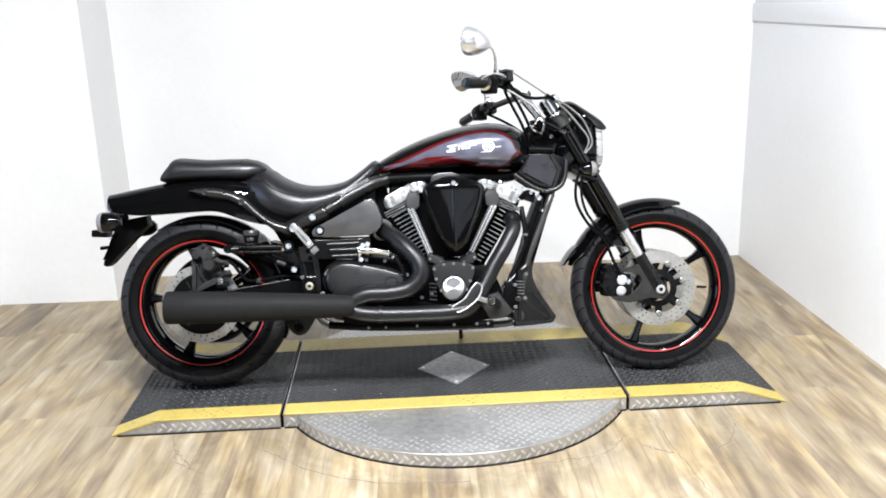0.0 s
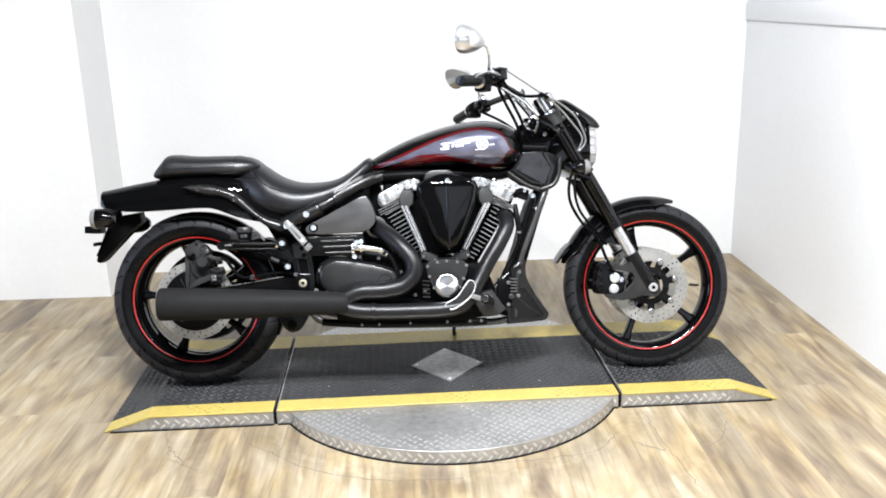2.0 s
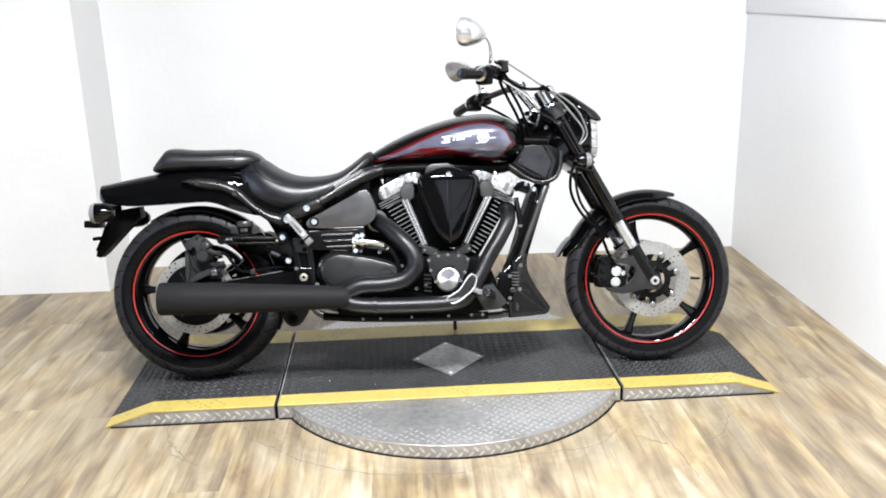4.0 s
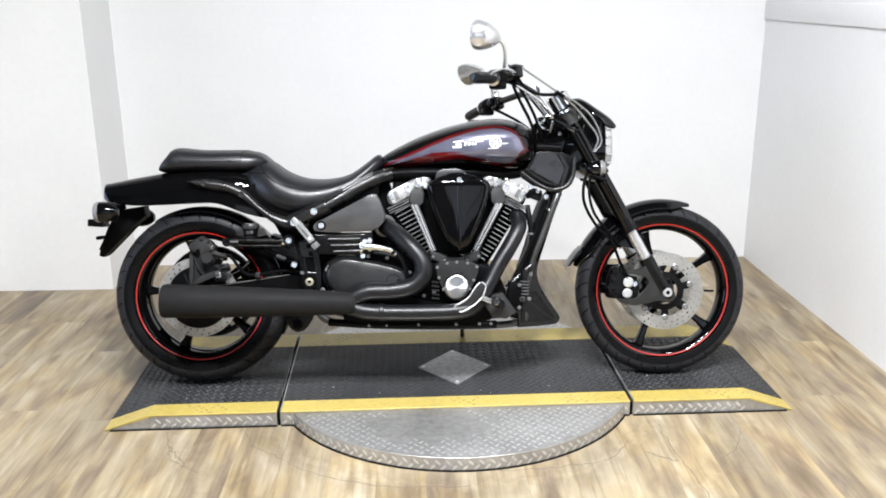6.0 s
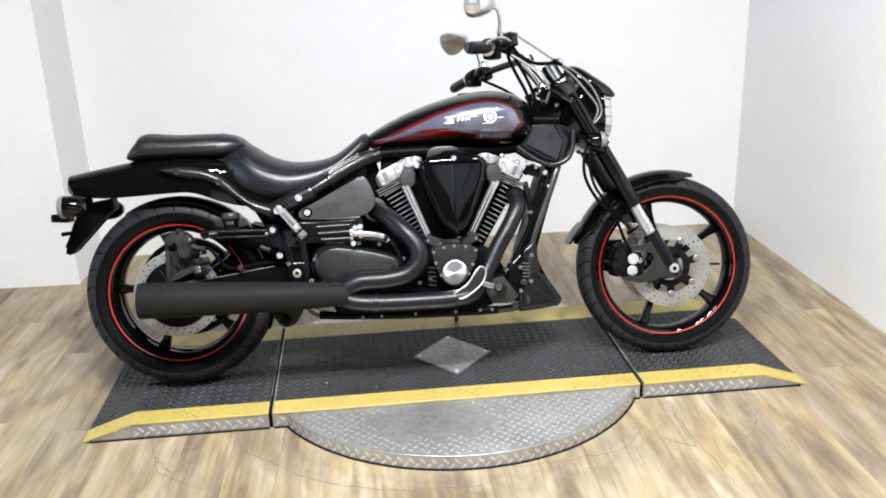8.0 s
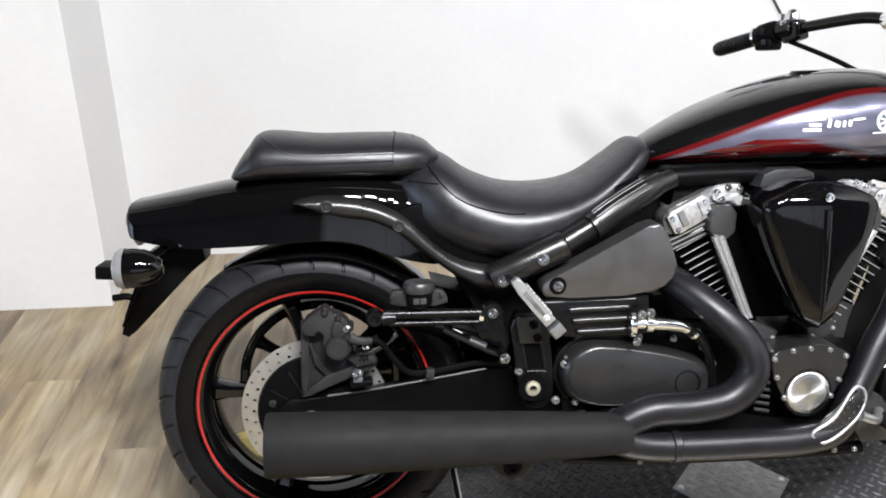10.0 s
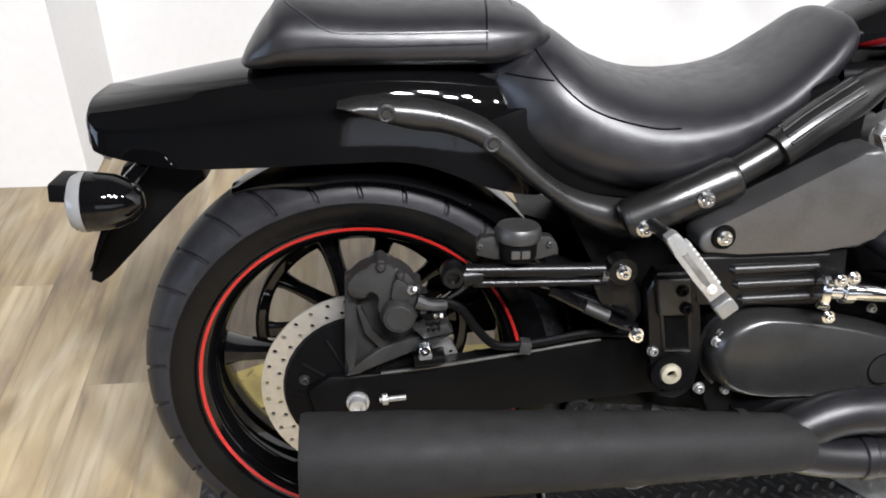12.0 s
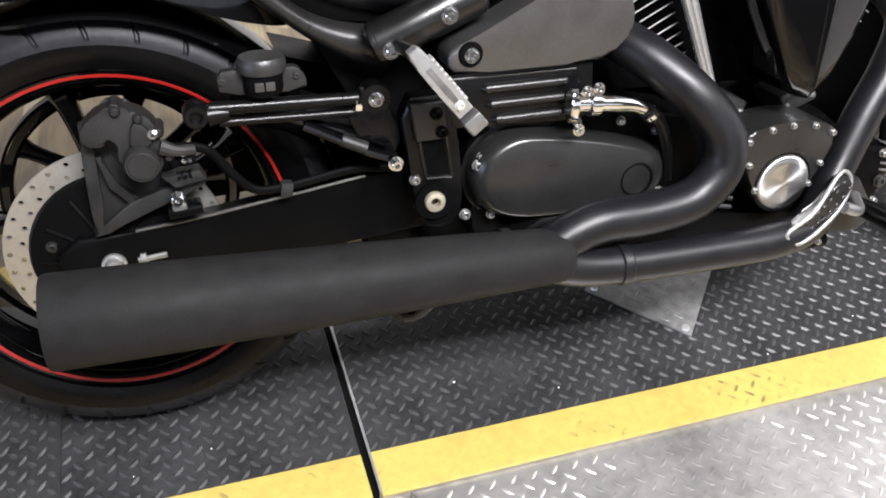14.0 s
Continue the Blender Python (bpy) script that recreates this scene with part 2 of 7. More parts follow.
def tank_material():
    """Gloss black with a silver-blue tear-shaped panel edged in red."""
    m, nodes, links, b = material("flame_panel_tank_paint")
    xyz = nodes.new("ShaderNodeSeparateXYZ")
    links.new(nodes.new("ShaderNodeTexCoord").outputs["Object"], xyz.inputs[0])

    def curve(points):
        c = nodes.new("ShaderNodeFloatCurve")
        rng = nodes.new("ShaderNodeMapRange")
        rng.inputs[1].default_value, rng.inputs[2].default_value = -0.2, 0.4
        links.new(xyz.outputs[0], rng.inputs[0])
        links.new(rng.outputs[0], c.inputs["Value"])
        cv = c.mapping.curves[0]
        spots = [((u + 0.2) / 0.6, v) for u, v in points]
        cv.points[0].location, cv.points[1].location = spots[0], spots[-1]
        for p in spots[1:-1]:
            cv.points.new(*p)
        c.mapping.update()
        return c.outputs[0]

    def maths(op, a, c):
        n = nodes.new("ShaderNodeMath")
        n.operation = op
        for k, value in enumerate((a, c)):
            if isinstance(value, (int, float)):
                n.inputs[k].default_value = value
            else:
                links.new(value, n.inputs[k])
        return n.outputs[0]

    upper = curve(TANK_UPPER)
    lower = curve(TANK_LOWER)
    middle = maths("MULTIPLY", maths("ADD", upper, lower), 0.5)
    half = maths("MULTIPLY", maths("SUBTRACT", upper, lower), 0.5)
    away = maths("SUBTRACT", half, maths("ABSOLUTE", maths("SUBTRACT", xyz.outputs[2], middle), 0.0))
    front = maths("SUBTRACT", TANK_FRONT, xyz.outputs[0])
    away = maths("MINIMUM", away, front)
    low = maths("LESS_THAN", xyz.outputs[2], middle)
    licks = node(nodes, "ShaderNodeTexNoise", Scale=14.0, Detail=2.0, Distortion=1.2)
    stretch = nodes.new("ShaderNodeMapping")
    stretch.inputs["Scale"].default_value = (0.35, 0.3, 6.5)
    stretch.inputs["Rotation"].default_value = (0, radians(-12), 0)
    links.new(nodes.new("ShaderNodeTexCoord").outputs["Object"], stretch.inputs[0])
    links.new(stretch.outputs[0], licks.inputs["Vector"])
    fade = maths("MINIMUM", maths("MAXIMUM", maths("MULTIPLY", maths("SUBTRACT", 0.17, xyz.outputs[0]), 6.0), 0.0), 1.0)
    rough_edge = maths("MULTIPLY", maths("MULTIPLY", maths("SUBTRACT", licks.outputs[0], 0.30), 0.08), maths("MULTIPLY", low, fade))
    inner = maths("SUBTRACT", away, rough_edge)
    red = nodes.new("ShaderNodeMapRange")
    red.inputs[1].default_value, red.inputs[2].default_value = 0.0, 0.002
    nose = maths("GREATER_THAN", xyz.outputs[0], 0.22)
    line = maths("MULTIPLY", maths("LESS_THAN", maths("ABSOLUTE", maths("SUBTRACT", away, 0.0095), 0.0), 0.0016), nose)
    licked = maths("LESS_THAN", licks.outputs[0], maths("ADD", 0.34, maths("MULTIPLY", fade, 0.2)))
    tail = maths("MULTIPLY", low, licked)
    links.new(maths("SUBTRACT", maths("SUBTRACT", away, line), maths("MULTIPLY", tail, maths("GREATER_THAN", away, 0.003))), red.inputs[0])
    silver = nodes.new("ShaderNodeMapRange")
    silver.inputs[1].default_value, silver.inputs[2].default_value = 0.009, 0.016
    links.new(inner, silver.inputs[0])
    flake = node(nodes, "ShaderNodeTexNoise", Scale=8.0, Detail=3.0)
    tint = ramp(nodes, links, flake.outputs[0], [(0.3, (0.105, 0.106, 0.145)), (0.7, (0.160, 0.162, 0.220))])
    one = nodes.new("ShaderNodeMix")
    one.data_type = "RGBA"
    one.inputs[6].default_value, one.inputs[7].default_value = (0.002, 0.002, 0.0022, 1), (0.080, 0.003, 0.004, 1)
    links.new(red.outputs[0], one.inputs[0])
    two = nodes.new("ShaderNodeMix")
    two.data_type = "RGBA"
    links.new(silver.outputs[0], two.inputs[0])
    links.new(one.outputs[2], two.inputs[6])
    links.new(tint, two.inputs[7])
    links.new(two.outputs[2], b.inputs["Base Color"])
    metal = nodes.new("ShaderNodeMath")
    metal.operation = "MULTIPLY"
    metal.inputs[1].default_value = 0.55
    links.new(silver.outputs[0], metal.inputs[0])
    links.new(metal.outputs[0], b.inputs["Metallic"])
    b.inputs["Roughness"].default_value = 0.3
    b.inputs["Specular IOR Level"].default_value = 0.05
    b.inputs["Coat Weight"].default_value = 0.8
    b.inputs["Coat Roughness"].default_value = 0.03
    return m


TANK_UPPER = [(-0.2, 0.762), (-0.172, 0.774), (-0.066, 0.818), (0.096, 0.880), (0.192, 0.901), (0.262, 0.896), (0.300, 0.874), (0.325, 0.832), (0.4, 0.79)]
TANK_LOWER = [(-0.2, 0.756), (-0.067, 0.766), (0.093, 0.786), (0.19, 0.774), (0.245, 0.762), (0.286, 0.768), (0.320, 0.806), (0.4, 0.80)]
TANK_FRONT = 0.45


def machined_material():
    """Aluminium turned on a lathe: the grain runs round the middle."""
    m, nodes, links, b = material("turned_aluminium")
    b.inputs["Base Color"].default_value = (0.66, 0.66, 0.66, 1)
    b.inputs["Metallic"].default_value = 1.0
    b.inputs["Anisotropic"].default_value = 0.92
    around = nodes.new("ShaderNodeTangent")
    around.direction_type, around.axis = "RADIAL", "Y"
    links.new(around.outputs[0], b.inputs["Tangent"])
    fine = node(nodes, "ShaderNodeTexNoise", Scale=90.0, Detail=3.0)
    links.new(nodes.new("ShaderNodeTexCoord").outputs["Object"], fine.inputs["Vector"])
    rr = nodes.new("ShaderNodeMapRange")
    rr.inputs[3].default_value, rr.inputs[4].default_value = 0.30, 0.36
    links.new(fine.outputs[0], rr.inputs[0])
    links.new(rr.outputs[0], b.inputs["Roughness"])
    return m


turned_alloy = machined_material()
lamp_glow = lamp_material()
yellow_tread = worn_yellow()
daylight = daylight_material()
wood = wood_material()
tank_paint = tank_material()

# ---- mesh helpers ----
def part(name, bm, mat, parent=None, label="", smooth=35, kind=""):
    """Links a bmesh as one mesh object under a thing or a part."""
    bmesh.ops.recalc_face_normals(bm, faces=bm.faces)
    me = bpy.data.meshes.new(name)
    bm.to_mesh(me)
    bm.free()
    me.materials.append(mat)
    if smooth:
        me.polygons.foreach_set("use_smooth", [True] * len(me.polygons))
        me.set_sharp_from_angle(angle=radians(smooth))
    ob = new(name, me)
    ob.parent = parent
    return tagged(ob, label=label, kind=kind)


def empty(name, m=None):
    ob = new(name)
    ob.empty_display_size = 0.1
    if m is not None:
        ob.matrix_world = m
    return ob


def add_box(bm, c, s, rot=(0, 0, 0), bevel=0.0, segs=2):
    m = pose(*c, *rot) @ Matrix.Diagonal((*s, 1))
    g = bmesh.ops.create_cube(bm, size=1.0, matrix=m)
    if bevel:
        es = list({e for v in g["verts"] for e in v.link_edges})
        bmesh.ops.bevel(bm, geom=es, offset=bevel, segments=segs, affect="EDGES", profile=0.6)
    return bm


def box(c, s, rot=(0, 0, 0), bevel=0.0, segs=2):
    return add_box(bmesh.new(), c, s, rot, bevel, segs)


def rounded(pts, times=2):
    """Corner cutting on a closed outline."""
    for _ in range(times):
        out = []
        for k in range(len(pts)):
            a, b = Vector(pts[k]), Vector(pts[(k + 1) % len(pts)])
            out += [a.lerp(b, 0.22), a.lerp(b, 0.78)]
        pts = out
    return pts


def add_prism(bm, pts, v0, v1, bevel=0.0, segs=2, top_scale=1.0):
    """An outline in the side plane (along, up), given thickness across from v0 to v1."""
    cx = sum(p[0] for p in pts) / len(pts)
    cz = sum(p[1] for p in pts) / len(pts)
    a = [bm.verts.new((p[0], v0, p[1])) for p in pts]
    b = [bm.verts.new((cx + (p[0] - cx) * top_scale, v1, cz + (p[1] - cz) * top_scale)) for p in pts]
    n = len(pts)
    fa, fb = bm.faces.new(a), bm.faces.new(b[::-1])
    sides = [bm.faces.new((a[k], b[k], b[(k + 1) % n], a[(k + 1) % n])) for k in range(n)]
    if bevel:
        es = list(fa.edges) + list(fb.edges)
        bmesh.ops.bevel(bm, geom=es, offset=bevel, segments=segs, affect="EDGES", profile=0.6)
    return bm


def prism(pts, v0, v1, bevel=0.0, segs=2, top_scale=1.0):
    return add_prism(bmesh.new(), pts, v0, v1, bevel, segs, top_scale)


def spline(pts, per=8):
    """A smooth run through the points."""
    p = [Vector(q) for q in pts]
    p = [p[0] * 2 - p[1]] + p + [p[-1] * 2 - p[-2]]
    out = []
    for k in range(1, len(p) - 2):
        for s in range(per):
            t = s / per
            a, b, c, d = p[k - 1], p[k], p[k + 1], p[k + 2]
            out.append(0.5 * ((2 * b) + (c - a) * t + (2 * a - 5 * b + 4 * c - d) * t * t + (3 * b - a - 3 * c + d) * t ** 3))
    return out + [p[-2]]


def add_tube(bm, pts, r, segs=12, per=8, flat=1.0):
    """A round bar along a smooth run; r: one radius, or one for each given point."""
    path = spline(pts, per) if per > 1 else [Vector(p) for p in pts]
    if isinstance(r, (int, float)):
        radii = [r] * len(path)
    else:
        radii = [float(np.interp(k / (len(path) - 1) * (len(r) - 1), range(len(r)), r)) for k in range(len(path))]
    rings, side = [], None
    for k, p in enumerate(path):
        way = (path[min(k + 1, len(path) - 1)] - path[max(k - 1, 0)]).normalized()
        if side is None:
            side = way.orthogonal().normalized()
        side = (side - way * side.dot(way)).normalized()
        up = way.cross(side)
        rings.append([bm.verts.new(p + radii[k] * (math.cos(2 * math.pi * j / segs) * side + flat * math.sin(2 * math.pi * j / segs) * up)) for j in range(segs)])
    for a, b in zip(rings, rings[1:]):
        for j in range(segs):
            bm.faces.new((a[j], a[(j + 1) % segs], b[(j + 1) % segs], b[j]))
    bm.faces.new(rings[0][::-1])
    bm.faces.new(rings[-1])
    return bm


def tube(pts, r, segs=12, per=8, flat=1.0):
    return add_tube(bmesh.new(), pts, r, segs, per, flat)


def add_lathe(bm, profile, centre, axis=(0, 1, 0), segs=32, closed=False):
    """Turns (radius, along) points round an axis through the centre."""
    axis = Vector(axis).normalized()
    side = axis.orthogonal().normalized()
    if abs(axis.y) > 0.99:
        side = Vector((1, 0, 0))
    up = axis.cross(side)
    rings = []
    for r, h in profile:
        if r < 1e-6:
            rings.append([bm.verts.new(Vector(centre) + axis * h)])
        else:
            rings.append([bm.verts.new(Vector(centre) + axis * h + r * (math.cos(2 * math.pi * j / segs) * side + math.sin(2 * math.pi * j / segs) * up)) for j in range(segs)])
    pairs = list(zip(rings, rings[1:])) + ([(rings[-1], rings[0])] if closed else [])
    for a, b in pairs:
        for j in range(segs):
            k = (j + 1) % segs
            if len(a) == 1 and len(b) == 1:
                continue
            if len(a) == 1:
                bm.faces.new((a[0], b[k], b[j]))
            elif len(b) == 1:
                bm.faces.new((a[j], a[k], b[0]))
            else:
                bm.faces.new((a[j], a[k], b[k], b[j]))
    return bm


def lathe(profile, centre, axis=(0, 1, 0), segs=32, closed=False):
    return add_lathe(bmesh.new(), profile, centre, axis, segs, closed)


def add_bolt(bm, c, r=0.006, h=0.005, axis=(0, -1, 0)):
    """A socket-head bolt with a washer."""
    return add_lathe(bm, [(0, 0), (r * 1.35, 0), (r * 1.35, h * 0.25), (r, h * 0.25), (r, h * 0.9), (r * 0.85, h), (r * 0.5, h), (r * 0.45, h * 0.45), (0, h * 0.45)], c, axis, 14)


def bolt(c, r=0.006, h=0.005, axis=(0, -1, 0)):
    return add_bolt(bmesh.new(), c, r, h, axis)


def loft(sections, segs=32, power=2.4, bm=None):
    """Rings across the length: each section is (along, low, high, half width, height of the widest place from 0 to 1)."""
    bm = bm or bmesh.new()
    rings = []
    for u, low, high, hw, wide in sections:
        ring = []
        mid = low + (high - low) * wide
        for j in range(segs):
            a = 2 * math.pi * j / segs
            c, s = math.cos(a), math.sin(a)
            v = hw * math.copysign(abs(c) ** (2 / power), c)
            tall = (high - mid) if s > 0 else (mid - low)
            ring.append(bm.verts.new((u, v, mid + tall * math.copysign(abs(s) ** (2 / power), s))))
        rings.append(ring)
    for a, b in zip(rings, rings[1:]):
        for j in range(segs):
            bm.faces.new((a[j], a[(j + 1) % segs], b[(j + 1) % segs], b[j]))
    bm.faces.new(rings[0][::-1])
    bm.faces.new(rings[-1])
    return bm


def smooth_sections(rows, count=28):
    """Section rows drawn out to a smooth series."""
    t = np.linspace(0, len(rows) - 1, count)
    pts = spline([(k, 0, 0) for k in range(len(rows))], 1)
    cols = []
    for c in range(5):
        run = spline([(k, row[c], 0) for k, row in enumerate(rows)], 12)
        cols.append(np.interp(t, [p.x for p in run], [p.y for p in run]))
    return [tuple(float(col[k]) for col in cols) for k in range(count)]



def closed_run(pts, per=6):
    """A smooth closed outline through the points."""
    p = [(x, z, 0) for x, z in pts]
    n = len(p)
    run = spline([p[-2], p[-1]] + p + [p[0], p[1]], per)
    return [(q.x, q.y) for q in run[2 * per:(n + 2) * per]]


def dome(pts, v0, v1, inset=0.3, steps=7, crown=0.004):
    """A smooth outline in the side plane swelling from v0 out to v1 with rounded shoulders."""
    run = closed_run(pts)
    cx, cz = sum(q[0] for q in run) / len(run), sum(q[1] for q in run) / len(run)
    bm, last = bmesh.new(), None
    levels = [(1.0, v0)] + [(1 - inset * (1 - math.cos(math.pi / 2 * k / steps)), v0 + (v1 - v0) * (0.25 + 0.75 * math.sin(math.pi / 2 * k / steps))) for k in range(steps + 1)]
    sgn = 1 if v1 > v0 else -1
    levels += [((1 - inset) * f, v1 + sgn * crown * (1 - f * f)) for f in (0.75, 0.5, 0.25)]
    for s, v in levels:
        row = [bm.verts.new((cx + (x - cx) * s, v, cz + (z - cz) * s)) for x, z in run]
        if last:
            for k in range(len(row)):
                j = (k + 1) % len(row)
                bm.faces.new((last[k], last[j], row[j], row[k]))
        else:
            bm.faces.new(row)
        last = row
    bm.faces.new(last)
    return bm


def bulge(upper, lower, v_in, v_out, per=6, steps=9, flat=0.55):
    """A strip between two runs in the side plane, rounded outwards from v_in to v_out."""
    a, b = spline([(u, 0, w) for u, w in upper], per), spline([(u, 0, w) for u, w in lower], per)
    n = max(len(a), len(b))
    pick = lambda run, k: run[min(len(run) - 1, round(k * (len(run) - 1) / (n - 1)))]
    bm, last = bmesh.new(), None
    for k in range(n):
        p, q = pick(a, k), pick(b, k)
        row = []
        for i in range(steps):
            t = i / (steps - 1)
            f = (1 - math.cos(math.pi * t)) / 2
            m = q.lerp(p, f)
            row.append(bm.verts.new((m.x, v_in + (v_out - v_in) * math.sin(math.pi * t) ** flat if 0 < i < steps - 1 else v_in, m.z)))
        if last:
            for i in range(steps):
                j = (i + 1) % steps
                bm.faces.new((last[i], last[j], row[j], row[i]))
        else:
            bm.faces.new(row)
        last = row
    bm.faces.new(last[::-1])
    return bm


def loft_side(sections, power, u, w):
    """How far the right side of a loft stands out at this place."""
    us = [r[0] for r in sections]
    low, high, hw, wide = (float(np.interp(u, us, [r[k] for r in sections])) for k in (1, 2, 3, 4))
    mid = low + (high - low) * wide
    tall = (high - mid) if w > mid else (mid - low)
    t = min(1.0, abs(w - mid) / max(tall, 1e-6))
    return -hw * (1 - t ** power) ** (1 / power)


def spline_outline(runs):
    """A closed outline of several smooth runs joined end to end."""
    return [(p.x, p.z) for run in runs for p in (spline([(u, 0, w) for u, w in run], 4) if len(run) > 2 else [Vector((u, 0, w)) for u, w in run])]


def side_seam(sections, power, pts, r, sink=0.0):
    """A thin piped seam lying on the right side of a loft."""
    run = spline([(u, 0, w) for u, w in pts], 5)
    return tube([(p.x, loft_side(sections, power, p.x, p.z) + sink, p.z) for p in run], r, 6, 1)


# ---- the room ----
WEST, EAST, NORTH, PILLAR_Y, PILLAR_X, SOUTH = -2.16, 1.745, 1.60, 1.21, -1.576, -1.3
WEST_END = 0.35
HALL_W, HALL_E, HALL_S = -6.0, 6.0, -5.6
T = 0.12


def wall(name, x0, x1, y0, y1, label):
    return tagged(part(name, box(((x0 + x1) / 2, (y0 + y1) / 2, CEILING / 2), (x1 - x0, y1 - y0, CEILING)), wall_paint, smooth=0), label, "wall", kind="structure")


wall("wall_north", PILLAR_X, EAST, NORTH, NORTH + T, "smooth white painted wall behind the motorcycle")
wall("wall_pillar", WEST, PILLAR_X, PILLAR_Y, NORTH + T, "white painted wall block standing forward of the wall")
wall("wall_east", EAST, EAST + T, SOUTH, NORTH + T, "white painted side wall with a narrow ledge")
wall("wall_west", WEST - T, WEST, WEST_END, NORTH + T, "white painted side wall")


# hall walls are added out of view and dark, to hold back fill light
def hall_wall(name, x0, x1, y0, y1):
    tagged(part(name, box(((x0 + x1) / 2, (y0 + y1) / 2, CEILING / 2), (x1 - x0, y1 - y0, CEILING)), hall_paint, smooth=0), "unseen dark wall added to keep reflections dark", "wall", kind="structure")


# unseen window, assumed from bluish reflections and added to brighten the motorcycle's near side
SOUTH_WIN = (-1.6, 4.2, 1.0, 2.4)  # x0, x1, z0, z1 of the opening in the south wall
hall_wall("wall_south", HALL_W, SOUTH_WIN[0], HALL_S - T, HALL_S)
hall_wall("wall_south_end", SOUTH_WIN[1], HALL_E, HALL_S - T, HALL_S)
for z0, z1, nm in ((0.0, SOUTH_WIN[2], "wall_south_sill"), (SOUTH_WIN[3], CEILING, "wall_south_lintel")):
    tagged(part(nm, box(((SOUTH_WIN[0] + SOUTH_WIN[1]) / 2, HALL_S - T / 2, (z0 + z1) / 2), (SOUTH_WIN[1] - SOUTH_WIN[0], T, z1 - z0)), hall_paint, smooth=0), "unseen dark wall round the window, added to keep reflections dark", "wall", kind="structure")
south_win = tagged(empty("window_2", pose((SOUTH_WIN[0] + SOUTH_WIN[1]) / 2, HALL_S, (SOUTH_WIN[2] + SOUTH_WIN[3]) / 2)), "unseen window assumed in the south wall", "window", kind="structure")
for k in range(5):
    part("window_bar", box((-2.87 + 1.435 * k, -T / 2, 0), (0.06, 0.06, SOUTH_WIN[3] - SOUTH_WIN[2])), wall_paint, south_win)
# glowing sheet that feeds the assumed south window
tagged(part("backdrop_south", box((1.3, HALL_S - 0.6, 1.5), (8.6, 0.02, 3.6)), daylight, smooth=0), "pale daylight outside the window", "backdrop", kind="structure")
hall_wall("wall_hall_west", HALL_W - T, HALL_W, HALL_S - T, -4.6)
hall_wall("wall_hall_west_end", HALL_W - T, HALL_W, -0.4, NORTH + T)
WIN_C, WIN_S = (HALL_W, -2.5, 1.55), (4.2, 1.7)
for z0, z1, nm in ((0.0, 0.7, "wall_hall_sill"), (2.4, CEILING, "wall_hall_lintel")):
    tagged(part(nm, box((HALL_W - T / 2, -2.5, (z0 + z1) / 2), (T, 4.2, z1 - z0)), hall_paint, smooth=0), "unseen dark wall round the window, added to keep reflections dark", "wall", kind="structure")
win = tagged(empty("window_1", pose(*WIN_C)), "wide window to daylight in the hall wall", "window", kind="structure")
for k in range(4):
    part("window_bar", box((-T / 2, -2.1 + 1.4 * k, 0), (0.06, 0.06, 1.7)), wall_paint, win)
tagged(part("backdrop", box((HALL_W - 0.6, -2.5, 1.6), (0.02, 7.0, 3.6)), daylight, smooth=0), "pale daylight outside the window", "backdrop", kind="structure")
sky = bpy.data.lights.new("window_light", "AREA")
sky.shape, sky.size, sky.size_y, sky.energy, sky.color = "RECTANGLE", 1.6, 4.1, WINDOW_POWER, (0.55, 0.72, 1.0)
new("window_light", sky).matrix_world = pose(HALL_W + 0.02, -2.5, 1.55, 0, -90, 0)
hall_wall("wall_hall_east", HALL_E, HALL_E + T, HALL_S - T, NORTH + T)
hall_wall("wall_hall_north_west", HALL_W, WEST - T, NORTH, NORTH + T)
hall_wall("wall_hall_north_east", EAST + T, HALL_E, NORTH, NORTH + T)
tagged(part("ceiling", box(((HALL_W + HALL_E) / 2, (HALL_S + NORTH) / 2, CEILING + 0.05), (HALL_E - HALL_W + 2 * T, NORTH - HALL_S + 2 * T, 0.1)), ceiling_paint, smooth=0), "unseen ceiling with round lamps, kept dark for contrast", "ceiling", kind="structure")
ledge = box((EAST - 0.005, (SOUTH + NORTH) / 2, 1.315), (0.010, NORTH - SOUTH - 0.004, 0.09), bevel=0.003)
tagged(part("trim", ledge, wall_paint), "white painted ledge along the side wall", "trim", kind="structure")

bumper = tagged(part("wall_bumper", prism(rounded([(-0.014, 0.0), (0.014, 0.0), (0.016, 0.085), (0.010, 0.098), (-0.010, 0.098), (-0.016, 0.085)], 1), -0.004, 0.022, 0.004, 2), deep_black), "small black rubber bumper fixed low on the wall", "bumper")
bumper.matrix_world = pose(WEST + 0.004, 0.447, 0.082, 0, 0, -90)

# ceiling lamps
def ceiling_lamp():
    lamp = tagged(empty("ceiling_lamp", pose(0, 0, CEILING)), "round white ceiling lamp with a bright diffuser", "lamp", "ceiling lamps")
    part("housing", lathe([(0, -0.001), (0.14, -0.001), (0.14, -0.05), (0.125, -0.06), (0.115, -0.05), (0.115, -0.03), (0, -0.03)], (0, 0, 0), (0, 0, 1), 32), wall_paint, lamp)
    part("diffuser", lathe([(0, -0.035), (0.114, -0.035), (0.10, -0.048), (0, -0.052)], (0, 0, 0), (0, 0, 1), 32), lamp_glow, lamp, "glowing white diffuser")
    return lamp


first_lamp = ceiling_lamp()
